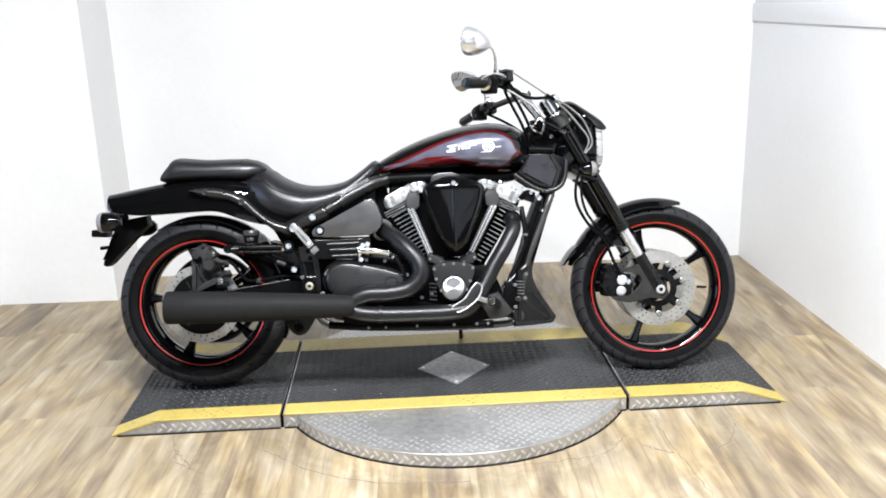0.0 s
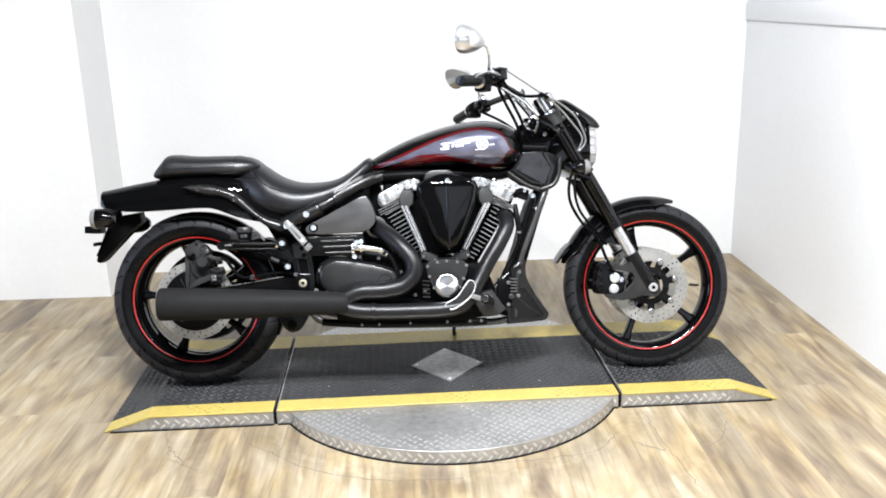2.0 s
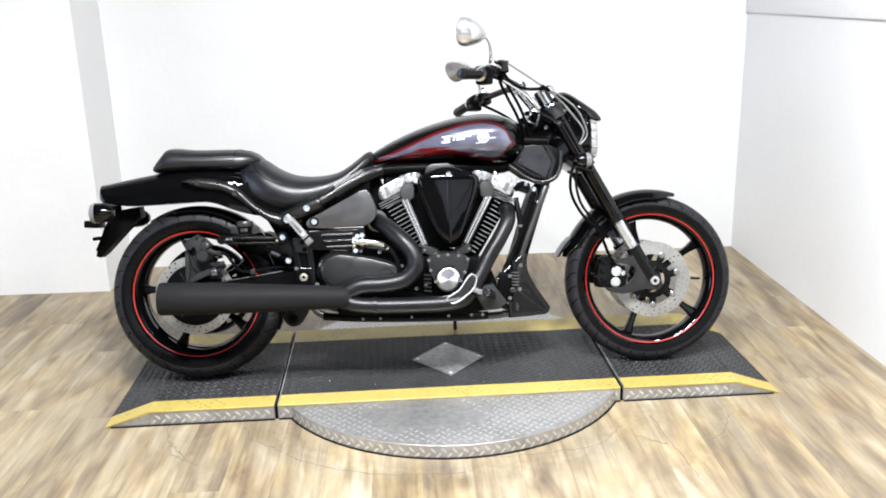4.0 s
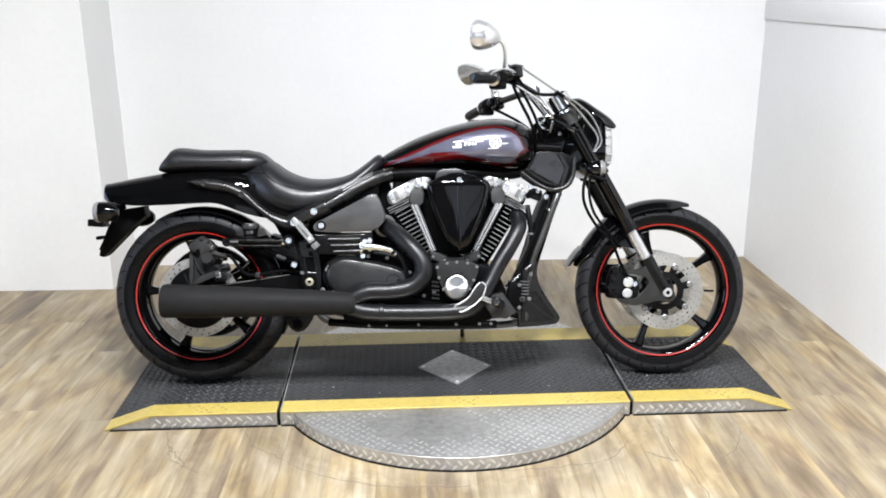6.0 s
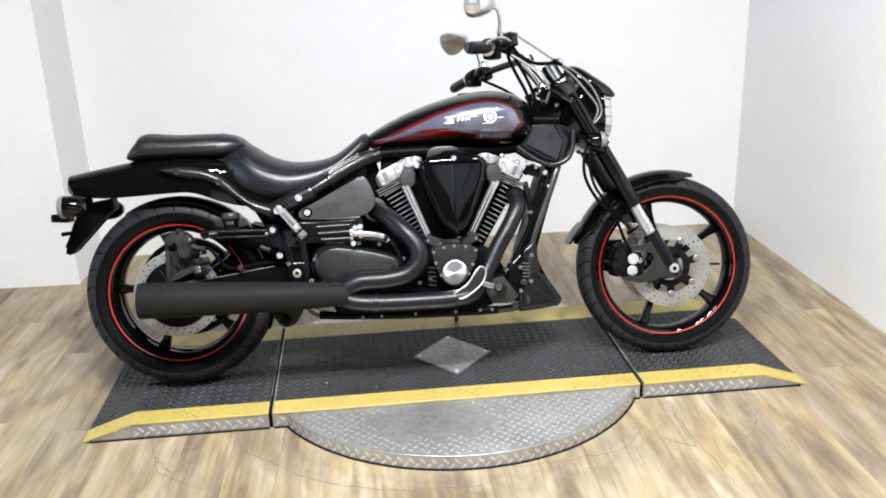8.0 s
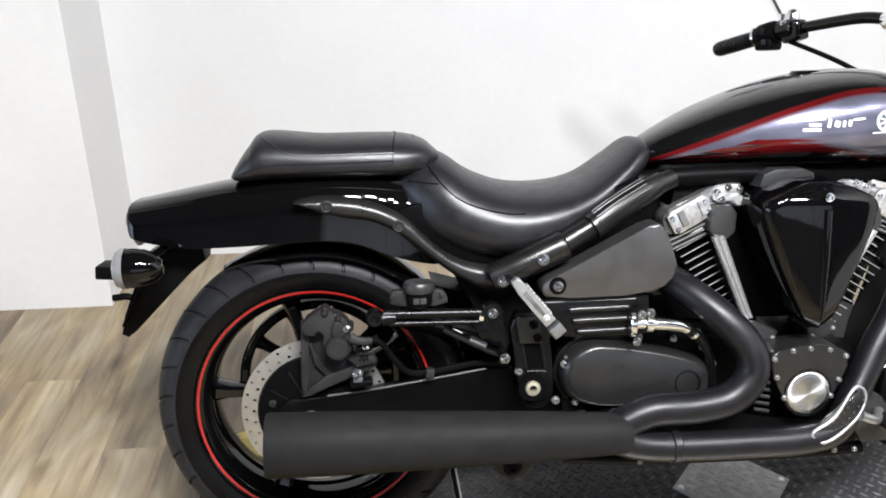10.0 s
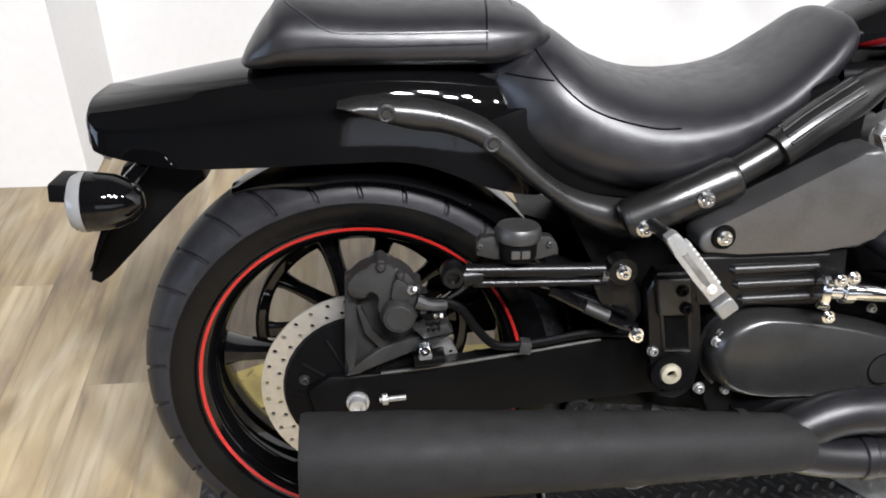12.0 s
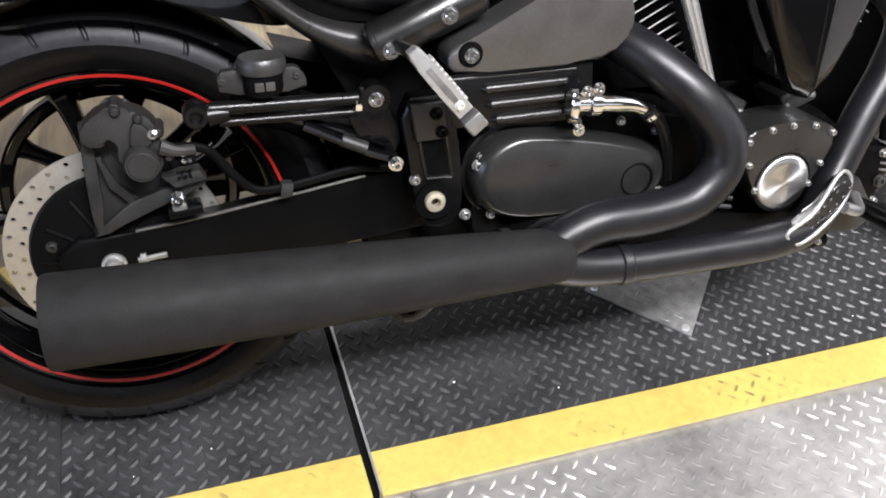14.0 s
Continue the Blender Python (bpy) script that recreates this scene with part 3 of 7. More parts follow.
for k, (lx, ly, share) in enumerate(LAMPS):
    if k:
        copy_thing(first_lamp, pose(lx, ly, CEILING))
    light = bpy.data.lights.new("ceiling_light", "AREA")
    light.shape, light.size, light.energy, light.color = "DISK", 0.24, LAMP_POWER * share, (0.955, 0.985, 1.0)
    new("ceiling_light", light).matrix_world = pose(lx, ly, CEILING - 0.07)
first_lamp.matrix_world = pose(*LAMPS[0][:2], CEILING)

# ---- the stand ----
DECK_Z, Y0, Y1 = 0.055, -0.25, 0.44


def add_treads(bm, origin, along, across, length, breadth, pitch, size, height, keep=None, fat=0.13):
    """Raised tread bars of a diamond plate: rows of one slant, with rows of the other slant set between them."""
    along, across = Vector(along), Vector(across)
    up = along.cross(across).normalized()
    for turn in (1, -1):
        shift = 0.25 if turn > 0 else 0.75
        for i in range(int(length / pitch + 0.999)):
            for j in range(int(breadth / pitch + 0.999)):
                x, y = pitch * (i + shift), pitch * (j + shift)
                if not (size * 0.3 < x < length - size * 0.3 and size * 0.3 < y < breadth - size * 0.3):
                    continue
                c = Vector(origin) + along * x + across * y
                if keep and not keep(c):
                    continue
                d = (along + across * turn).normalized() * size * 0.5
                n = (along - across * turn).normalized() * size * fat
                low = [bm.verts.new(c + p) for p in (-d, -d * 0.4 - n, d * 0.4 - n, d, d * 0.4 + n, -d * 0.4 + n)]
                top = [bm.verts.new(c + up * height + p) for p in (-d * 0.7, d * 0.7)]
                bm.faces.new((low[0], low[1], top[0]))
                bm.faces.new((low[1], low[2], top[1], top[0]))
                bm.faces.new((low[2], low[3], top[1]))
                bm.faces.new((low[3], low[4], top[1]))
                bm.faces.new((low[4], low[5], top[0], top[1]))
                bm.faces.new((low[5], low[0], top[0]))
    return bm


STRIPE_F, STRIPE_B = 0.078, 0.125


def slab(x0, x1, y0, y1, z0, z1, bevel=0.001):
    return box(((x0 + x1) / 2, (y0 + y1) / 2, (z0 + z1) / 2), (x1 - x0, y1 - y0, z1 - z0), bevel=bevel, segs=1)


def ramp_slab(xt, xe, y0, y1, z0, z1):
    """A piece of the sloping end: full height at xt, falling to the floor at xe."""
    bm = bmesh.new()
    lo = 0.004
    v = [bm.verts.new(p) for p in ((xt, y0, z0), (xe, y0, lo * 0.3), (xe, y0, lo), (xt, y0, z1), (xt, y1, z0), (xe, y1, lo * 0.3), (xe, y1, lo), (xt, y1, z1))]
    for q in ((0, 1, 2, 3), (7, 6, 5, 4), (0, 4, 5, 1), (1, 5, 6, 2), (2, 6, 7, 3), (3, 7, 4, 0)):
        bm.faces.new([v[k] for k in q])
    return bm


def deck(name, x0, x1, label, slope=0, hole=False):
    """One section of the stand; slope: -1 or 1 where its left or right end runs down to the floor over 0.15 m."""
    root = tagged(empty(name, pose((x0 + x1) / 2, (Y0 + Y1) / 2, 0)), label, "stand", "stand sections")
    inv = root.matrix_world.inverted()
    a, b = x0 + (0.152 if slope < 0 else 0), x1 - (0.152 if slope > 0 else 0)

    def put(n, bm, mat, lab="", kind=""):
        bm.transform(inv)
        return part(n, bm, mat, root, lab, smooth=20, kind=kind)

    top, base = DECK_Z - 0.006, DECK_Z - 0.006
    put("steel_body", slab(a, b, Y0 + 0.002, Y1 - 0.002, 0.0, base), plate_steel, "bare diamond-plate steel sides")
    put("rubber_mat", slab(a, b, Y0 + STRIPE_F, Y1 - STRIPE_B, base, DECK_Z), mat_rubber, "black diamond-pattern rubber mat")
    put("edge_stripe", slab(a, b, Y0 - 0.001, Y0 + STRIPE_F, base, DECK_Z + 0.0005), yellow_paint, "worn yellow edge stripe")
    put("edge_stripe", slab(a, b, Y1 - STRIPE_B, Y1 + 0.001, base, DECK_Z + 0.0005), yellow_paint, "worn yellow edge stripe")
    put("base_line", slab(a if slope >= 0 else x0 + 0.02, b if slope <= 0 else x1 - 0.02, Y0 - 0.004, Y0 + 0.001, 0.0004, 0.004, 0), gap_black, "dark line along the floor")
    if slope >= 0:
        put("joint_edge", slab(a - 0.0025, a + 0.0015, Y0 + 0.004, Y1 - 0.004, 0.002, DECK_Z + 0.0012, 0), inset_steel, "worn bare steel edge at the joint")
    off = lambda c: not (hole and abs(c.x - CX) / 0.145 + abs(c.y - CY) / 0.16 < 1)
    bm = add_treads(bmesh.new(), (a + 0.001, Y0 + STRIPE_F + 0.001, DECK_Z), (1, 0, 0), (0, 1, 0), b - a - 0.002, Y1 - STRIPE_B - Y0 - STRIPE_F - 0.002, 0.0310, 0.0230, 0.0028, off, 0.16)
    put("mat_tread", bm, tread_rubber, kind="stuff")
    bm = add_treads(bmesh.new(), (a + 0.002, Y0 + 0.002, DECK_Z + 0.0005), (1, 0, 0), (0, 1, 0), b - a - 0.004, STRIPE_F - 0.004, 0.0325, 0.022, 0.0004)
    add_treads(bm, (a + 0.002, Y1 - STRIPE_B + 0.002, DECK_Z + 0.0005), (1, 0, 0), (0, 1, 0), b - a - 0.004, STRIPE_B - 0.004, 0.0325, 0.022, 0.0004)
    put("stripe_tread", bm, yellow_tread, kind="stuff")
    bm = add_treads(bmesh.new(), (a + 0.004, Y0 + 0.002, 0.004), (1, 0, 0), (0, 0, 1), b - a - 0.008, 0.043, 0.034, 0.027, 0.0012, None, 0.16)
    # brighter metal than the plate, to draw the highlights on the bars
    put("side_tread", bm, alloy, kind="stuff")
    if slope:
        xt, xe = (a, x0) if slope < 0 else (b, x1)
        s = 1 if xe > xt else -1
        put("ramp_mat", ramp_slab(xt, xe, Y0 + STRIPE_F, Y1 - STRIPE_B, 0.001, DECK_Z), mat_rubber, "black ribbed ramp mat")
        put("ramp_stripe", ramp_slab(xt, xe, Y0 - 0.001, Y0 + STRIPE_F, DECK_Z - 0.008, DECK_Z + 0.0005), yellow_paint, "worn yellow edge stripe")
        put("ramp_stripe", ramp_slab(xt, xe, Y1 - STRIPE_B, Y1 + 0.001, DECK_Z - 0.008, DECK_Z + 0.0005), yellow_paint, "worn yellow edge stripe")
        put("ramp_body", ramp_slab(xt, xe - s * 0.012, Y0 + 0.002, Y0 + STRIPE_F - 0.003, 0.0, DECK_Z - 0.009), plate_steel, "bare diamond-plate steel sides")
        run = Vector((xe - xt, 0, 0.004 - DECK_Z)).normalized()
        start = Vector((xt, Y0 + 0.004, DECK_Z + 0.0006)) if s > 0 else Vector((xe, Y0 + 0.004, 0.0046))
        way = run if s > 0 else -run
        bm = add_treads(bmesh.new(), start + Vector((0, STRIPE_F - 0.003, 0)), way, (0, 1, 0), 0.156, Y1 - STRIPE_B - Y0 - STRIPE_F - 0.002, 0.0310, 0.0228, 0.0025, None, 0.16)
        put("ramp_tread", bm, tread_rubber, kind="stuff")
        bm = add_treads(bmesh.new(), start, way, (0, 1, 0), 0.156, STRIPE_F - 0.004, 0.0325, 0.022, 0.0004)
        add_treads(bm, start + Vector((0, Y1 - STRIPE_B - Y0, 0)), way, (0, 1, 0), 0.156, STRIPE_B - 0.004, 0.0325, 0.022, 0.0004)
        put("ramp_stripe_tread", bm, yellow_tread, kind="stuff")
    return root


left_deck = deck("ramp_section", -1.124, -0.544, "black rubber-topped ramp section with yellow edges", -1)
mid_deck = deck("middle_section", -0.530, 0.671, "black rubber-topped middle section with a steel diamond", 0, True)
right_deck = deck("ramp_section", 0.684, 1.248, "black rubber-topped ramp section with yellow edges", 1)

# the inset diamond of the middle section
inv = mid_deck.matrix_world.inverted()
bm = bmesh.new()
corner = [(CX - 0.138, CY), (CX, CY - 0.157), (CX + 0.138, CY), (CX, CY + 0.157)]
a = [bm.verts.new((*p, DECK_Z - 0.002)) for p in corner]
b = [bm.verts.new((*p, DECK_Z + 0.003)) for p in corner]
bm.faces.new(b)
for k in range(4):
    bm.faces.new((a[k], a[(k + 1) % 4], b[(k + 1) % 4], b[k]))
bm.transform(inv)
inset = part("inset_plate", bm, inset_steel, mid_deck, "bare steel diamond-shaped plate", smooth=0)
bm = add_treads(bmesh.new(), (CX - 0.14, CY - 0.16, DECK_Z + 0.003), (1, 0, 0), (0, 1, 0), 0.28, 0.32, 0.030, 0.0185, 0.0008, lambda c: abs(c.x - CX) / 0.122 + abs(c.y - CY) / 0.14 < 1)
bm.transform(inv)
part("inset_tread", bm, inset_steel, inset, kind="stuff")
for px, py in ((CX - 0.118, CY), (CX + 0.118, CY), (CX, CY - 0.136), (CX, CY + 0.136)):
    bm = lathe([(0, 0.004), (0.006, 0.0035), (0.008, 0.0)], (px, py, DECK_Z + 0.003), (0, 0, 1), 12)
    bm.transform(inv)
    part("screw", bm, alloy, inset)
# the joints are open gaps; a black strip draws their shade
for sx in (-0.537, 0.6775):
    bm = slab(sx - 0.0055, sx + 0.0055, Y0 + 0.006, Y1 - 0.004, 0.0, 0.047)
    bm.transform(inv)
    part("joint_strip", bm, gap_deep, mid_deck, "black strip for the shade in the open joint")

# flakes of paint and grit dropped on the mats
rnd_fleck = random.Random(9)
for deck_ob, count, x0, x1 in ((left_deck, 2, -0.93, -0.56), (mid_deck, 5, -0.50, 0.64), (right_deck, 2, 0.70, 1.05)):
    for k in range(count):
        x, y, r = rnd_fleck.uniform(x0, x1), rnd_fleck.uniform(Y0 + 0.09, Y0 + 0.24), rnd_fleck.uniform(0.0010, 0.0026)
        bm = bmesh.new()
        rim = [(x + r * rnd_fleck.uniform(0.6, 1.2) * math.cos(a), y + r * rnd_fleck.uniform(0.6, 1.2) * math.sin(a)) for a in (0, 1.1, 2.0, 3.1, 4.2, 5.2)]
        low = [bm.verts.new((*p, DECK_Z)) for p in rim]
        top = [bm.verts.new((*p, DECK_Z + 0.0009)) for p in rim]
        bm.faces.new(top)
        for i in range(6):
            bm.faces.new((low[i], low[(i + 1) % 6], top[(i + 1) % 6], top[i]))
        bm.transform(deck_ob.matrix_world.inverted())
        part("paint_fleck", bm, white_mark, deck_ob, smooth=0)

# the turntable disc under the middle section
table = tagged(empty("turntable", pose(CX, CY, 0)), "round bare steel diamond-plate turntable in the floor", "turntable")
part("disc", lathe([(0, 0.0), (RADIUS - 0.003, 0.0), (RADIUS - 0.003, 0.003), (RADIUS, 0.004), (RADIUS, 0.0454), (RADIUS - 0.0006, 0.046), (0.30, 0.046), (0, 0.046)], (0, 0, 0), (0, 0, 1), 128), plate_steel, table, smooth=30)
worn_away = lambda c: ((c.x + 0.11) / 0.21) ** 2 + ((c.y + 0.43) / 0.125) ** 2 + 0.35 * math.sin(61 * c.x + 37 * c.y) < 1
on_front = lambda c: c.length < RADIUS - 0.012 and c.y < Y0 - CY - 0.012
bm = add_treads(bmesh.new(), (-0.66, -0.66, 0.046), (1, 0, 0), (0, 1, 0), 1.32, 0.34, 0.034, 0.0200, 0.0005, lambda c: on_front(c) and worn_away(c))
part("worn_tread", bm, plate_steel, table, "treads worn nearly flat", kind="stuff")
bm = bmesh.new()
add_treads(bm, (-0.66, -0.66, 0.046), (1, 0, 0), (0, 1, 0), 1.32, 0.34, 0.034, 0.0215, 0.0010, lambda c: on_front(c) and not worn_away(c))
add_treads(bm, (-0.66, Y1 - CY + 0.005, 0.046), (1, 0, 0), (0, 1, 0), 1.32, 0.28, 0.034, 0.0215, 0.0010, lambda c: c.length < RADIUS - 0.012 and c.y > Y1 - CY + 0.012)
# bars in a brighter metal than the disc, for their highlights
part("disc_tread", bm, alloy, table, kind="stuff")
bm = bmesh.new()
for k in range(120):
    a = 2 * math.pi * k / 120
    out = Vector((math.cos(a), math.sin(a), 0))
    side = Vector((-out.y, out.x, 0))
    add_treads(bm, out * (RADIUS + 0.0002) + Vector((0, 0, 0.003)) - side * 0.017, side, (0, 0, 1), 0.034, 0.042, 0.034, 0.027, 0.0012, None, 0.16)
# rim bars likewise lightened to show as highlights
part("rim_tread", bm, alloy, table, kind="stuff")
part("floor_gap", lathe([(RADIUS - 0.002, 0.0008), (RADIUS + 0.006, 0.0008), (RADIUS + 0.006, 0.0014), (RADIUS - 0.002, 0.0014)], (0, 0, 0), (0, 0, 1), 128, True), gap_black, table, "dark gap round the disc")

for ob in (left_deck, mid_deck, right_deck, table):
    ob.matrix_world = pose(CX, CY, 0, 0, 0, 1.3) @ pose(-CX, -CY, 0) @ ob.matrix_world
# ---- the motorcycle: x along, y across (minus: its right side), z up from the tyres, leaning on its stand ----
LEAN = 13.0
bike = tagged(empty("motorcycle", pose(0, 0, DECK_Z + 0.001, -LEAN)), "black cruiser motorcycle with red-striped wheels leaning on its stand", "motorcycle")
REAR, FRONT, AXLE = Vector((-0.8255, 0, 0.316)), Vector((0.84, 0, 0.309)), Vector((-0.833, 0, 0.312))


def tyre(centre, half, bead, crown, grooves, slant, tread):
    """The tread band or the sidewalls of a tyre, turned from its section; slanting grooves are pressed into the tread."""
    section = []
    for k in range(47):
        a = radians(6 + 168 * k / 46)
        r = bead + (crown - bead) * math.sin(a) ** 0.72
        tuck = 0.79 + 0.21 * min(1.0, max(0.0, r - bead - 0.014) / (0.55 * (crown - bead))) ** 0.8
        section.append((r, -half * tuck * math.copysign(abs(math.cos(a)) ** 0.78, math.cos(a))))
    section = [(bead + 0.014, -half * 0.72)] + section + [(bead + 0.014, half * 0.72)]
    edge_at = bead + (crown - bead) * 0.50
    first = min(k for k, (r, h) in enumerate(section) if r > edge_at)
    runs = [range(first, len(section) - first)] if tread else [range(0, first + 1), range(len(section) - first - 1, len(section))]
    per = 24 if tread else 6
    segs = grooves * per
    bm = bmesh.new()
    for run in runs:
        rings = []
        for j in range(segs):
            ring = []
            for k in run:
                r, h = section[k]
                edge = abs(h) / half
                a = 2 * math.pi * (j / per - slant * edge ** 1.5) / grooves
                shift = per // 2 if h > 0 else 0
                cut = 0.0045 if tread and 0.14 < edge < 0.985 and (j + shift) % per < 2 and k - first > 1 and len(section) - first - k > 2 else 0.0
                n = Vector((r - bead - (crown - bead) * 0.25, h * 0.9)).normalized() * cut
                ring.append(bm.verts.new((centre.x + (r - n.x) * math.cos(a), h - n.y, centre.z + (r - n.x) * math.sin(a))))
            rings.append(ring)
        for j in range(segs):
            p, q = rings[j], rings[(j + 1) % segs]
            for k in range(len(p) - 1):
                bm.faces.new((p[k], p[k + 1], q[k + 1], q[k]))
    return bm


def brake_disc(centre, v, r0, r1, thick, rows, count):
    """A flat ring with rows of drilled holes."""
    bm = bmesh.new()
    radii = [r0 + (r1 - r0) * k / rows for k in range(rows + 1)]
    grid = {}
    for side in (0, 1):
        y = v + (thick / 2 if side else -thick / 2)
        for k, r in enumerate(radii):
            for j in range(count):
                a = 2 * math.pi * (j + 0.33 * k) / count
                grid[side, k, j] = bm.verts.new((centre.x + r * math.cos(a), y, centre.z + r * math.sin(a)))
        for k in range(rows):
            for j in range(count):
                n = (j + 1) % count
                c = [grid[side, k, j], grid[side, k, n], grid[side, k + 1, n], grid[side, k + 1, j]]
                if (j + k) % 2:
                    bm.faces.new(c)
                    continue
                mid = sum((q.co for q in c), Vector()) / 4
                hole = []
                for i in range(4):
                    to = c[i].co - mid
                    to2 = (c[i].co + c[(i + 1) % 4].co) / 2 - mid
                    hole += [bm.verts.new(mid + to.normalized() * 0.0034), bm.verts.new(mid + to2.normalized() * 0.0034)]
                for i in range(4):
                    a, b = c[i], c[(i + 1) % 4]
                    h0, h1, h2 = hole[2 * i], hole[2 * i + 1], hole[(2 * i + 2) % 8]
                    bm.faces.new((a, h1, h0))
                    bm.faces.new((a, b, h1))
                    bm.faces.new((b, h2, h1))
    for j in range(count):
        n = (j + 1) % count
        for k in (0, rows):
            bm.faces.new((grid[0, k, j], grid[0, k, n], grid[1, k, n], grid[1, k, j]))
    return bm


def rim_profile(r, half):
    """Section of a cast rim: outer lip, well and inner barrel."""
    return [(r, -half), (r - 0.004, -half - 0.003), (r - 0.016, -half + 0.002), (r - 0.026, -half * 0.8), (r - 0.032, -half * 0.45), (r - 0.034, 0), (r - 0.032, half * 0.45), (r - 0.026, half * 0.8), (r - 0.016, half - 0.002), (r - 0.004, half + 0.003), (r, half), (r - 0.012, half * 0.7), (r - 0.016, 0), (r - 0.012, -half * 0.7)]


def spoke(centre, angle, r0, r1, wide0, wide1, half):
    """A cast spoke, broad at the hub and waisted towards the rim."""
    bm = bmesh.new()
    rings = []
    for k in range(7):
        t = k / 6
        r = r0 + (r1 - r0) * t
        w = wide0 + (wide1 - wide0) * t - 0.35 * wide0 * math.sin(math.pi * t) * 0.4 + (0.5 * wide1 * max(0, t - 0.8) / 0.2)
        h = half * (1.0 - 0.35 * math.sin(math.pi * t))
        ring = []
        for i in range(10):
            b = 2 * math.pi * i / 10
            tang = w * math.copysign(abs(math.cos(b)) ** 0.6, math.cos(b))
            ring.append(bm.verts.new((centre.x + r * math.cos(angle) - tang * math.sin(angle), h * math.copysign(abs(math.sin(b)) ** 0.7, math.sin(b)), centre.z + r * math.sin(angle) + tang * math.cos(angle))))
        rings.append(ring)
    for a, b in zip(rings, rings[1:]):
        for i in range(10):
            bm.faces.new((a[i], a[(i + 1) % 10], b[(i + 1) % 10], b[i]))
    bm.faces.new(rings[0])
    bm.faces.new(rings[-1])
    return bm


def wheel(name, c, half, bead, crown, start, grooves, line):
    rim = part(name, lathe(rim_profile(bead + 0.019, half * 0.75), c, (0, 1, 0), 96, True), gloss_black, bike, "gloss black cast wheel")
    ty = part("tyre", tyre(c, half, bead, crown, grooves, 0.8, False), rubber, rim, "black road tyre sidewalls")
    part("tread", tyre(c, half, bead, crown, grooves, 0.8, True), tread_worn, ty, "dusty tread, lightened for its sheen, with slanting grooves", smooth=24)
    for s in (-1, 1):
        y = s * (half * 0.75 + 0.0012)
        part("rim_stripe", lathe([(line + 0.0023, y + s * 0.0012), (line, y + s * 0.0008), (line - 0.0022, y - s * 0.0004), (line - 0.0022, y - s * 0.004), (line + 0.0023, y - s * 0.004)], c, (0, 1, 0), 128, True), stripe_red, rim, "thin red stripe")
    for k in range(5):
        part("spoke", spoke(c, radians(start + 72 * k), 0.045, bead - 0.016, 0.016, 0.013, half * 0.33), gloss_black, rim)
    part("hub", lathe([(0, -half * 0.72), (0.034, -half * 0.72), (0.040, -half * 0.62), (0.050, -half * 0.4), (0.055, 0), (0.050, half * 0.4), (0.040, half * 0.62), (0.034, half * 0.72), (0, half * 0.72)], c, (0, 1, 0), 40), satin_black, rim)
    part("valve", tube([(c.x + 0.17, 0.004, c.z - 0.01), (c.x + 0.205, 0.004, c.z - 0.012)], 0.004, 8, 1), deep_black, rim)
    return rim


rear_wheel = wheel("rear_wheel", REAR, 0.098, 0.217, 0.313, 31, 30, 0.2270)
front_wheel = wheel("front_wheel", FRONT, 0.060, 0.233, 0.310, 33, 36, 0.2395)

# rear brake disc, hub cover and pulley
d = part("rear_brake_disc", brake_disc(REAR, -0.098, 0.110, 0.141, 0.005, 2, 66), disc_steel, bike, "drilled steel brake disc", smooth=0)
part("disc_carrier", lathe([(0.112, -0.098), (0.108, -0.108), (0.06, -0.118), (0.03, -0.120), (0.03, -0.09), (0.112, -0.094)], REAR, (0, 1, 0), 40, True), deep_black, d)
for k in range(12):
    a = radians(30 * k)
    part("carrier_rib", tube([(REAR.x + 0.036 * math.cos(a), -0.120, REAR.z + 0.036 * math.sin(a)), (REAR.x + 0.094 * math.cos(a), -0.110, REAR.z + 0.094 * math.sin(a))], 0.0040, 8, 1), deep_black, d)
for k in range(5):
    a = radians(20 + 72 * k)
    part("disc_bolt", bolt((REAR.x + 0.082 * math.cos(a), -0.113, REAR.z + 0.082 * math.sin(a)), 0.006, 0.006), caliper_grey, d)
p = part("drive_pulley", lathe([(0.165, 0.085), (0.165, 0.118), (0.155, 0.118), (0.150, 0.106), (0.150, 0.09), (0.155, 0.085)], REAR, (0, 1, 0), 80, True), gloss_black, bike, "black belt pulley with oval openings")
for k in range(10):
    a = radians(36 * k + 3)
    arm_bm = spoke(REAR, a, 0.05, 0.157, 0.017, 0.013, 0.006)
    arm_bm.transform(pose(0, 0.1, 0))
    part("pulley_arm", arm_bm, gloss_black, p)
part("pulley_hub", lathe([(0, 0.09), (0.062, 0.09), (0.066, 0.1), (0.062, 0.112), (0, 0.112)], REAR, (0, 1, 0), 32), gloss_black, p)
part("drive_belt", lathe([(0.166, 0.087), (0.170, 0.087), (0.170, 0.115), (0.166, 0.115)], REAR, (0, 1, 0), 80, True), deep_black, p)

part("belt_guard", prism(rounded([(-0.725, 0.352), (-0.712, 0.400), (-0.680, 0.455), (-0.610, 0.500), (-0.46, 0.520), (-0.42, 0.38), (-0.55, 0.36)], 1), 0.119, 0.127, 0.003), deep_black, p)

# rear axle and its adjuster
ax = part("rear_axle", lathe([(0, -0.146), (0.005, -0.146), (0.006, -0.150), (0.011, -0.150), (0.0125, -0.146), (0.0125, -0.138), (0.0155, -0.137), (0.0162, -0.134), (0.0155, -0.131), (0.012, -0.13), (0.012, 0.13), (0.024, 0.131), (0.024, 0.14), (0, 0.14)], AXLE, (0, 1, 0), 24), peg_alloy, bike, "chrome axle nut with a washer")
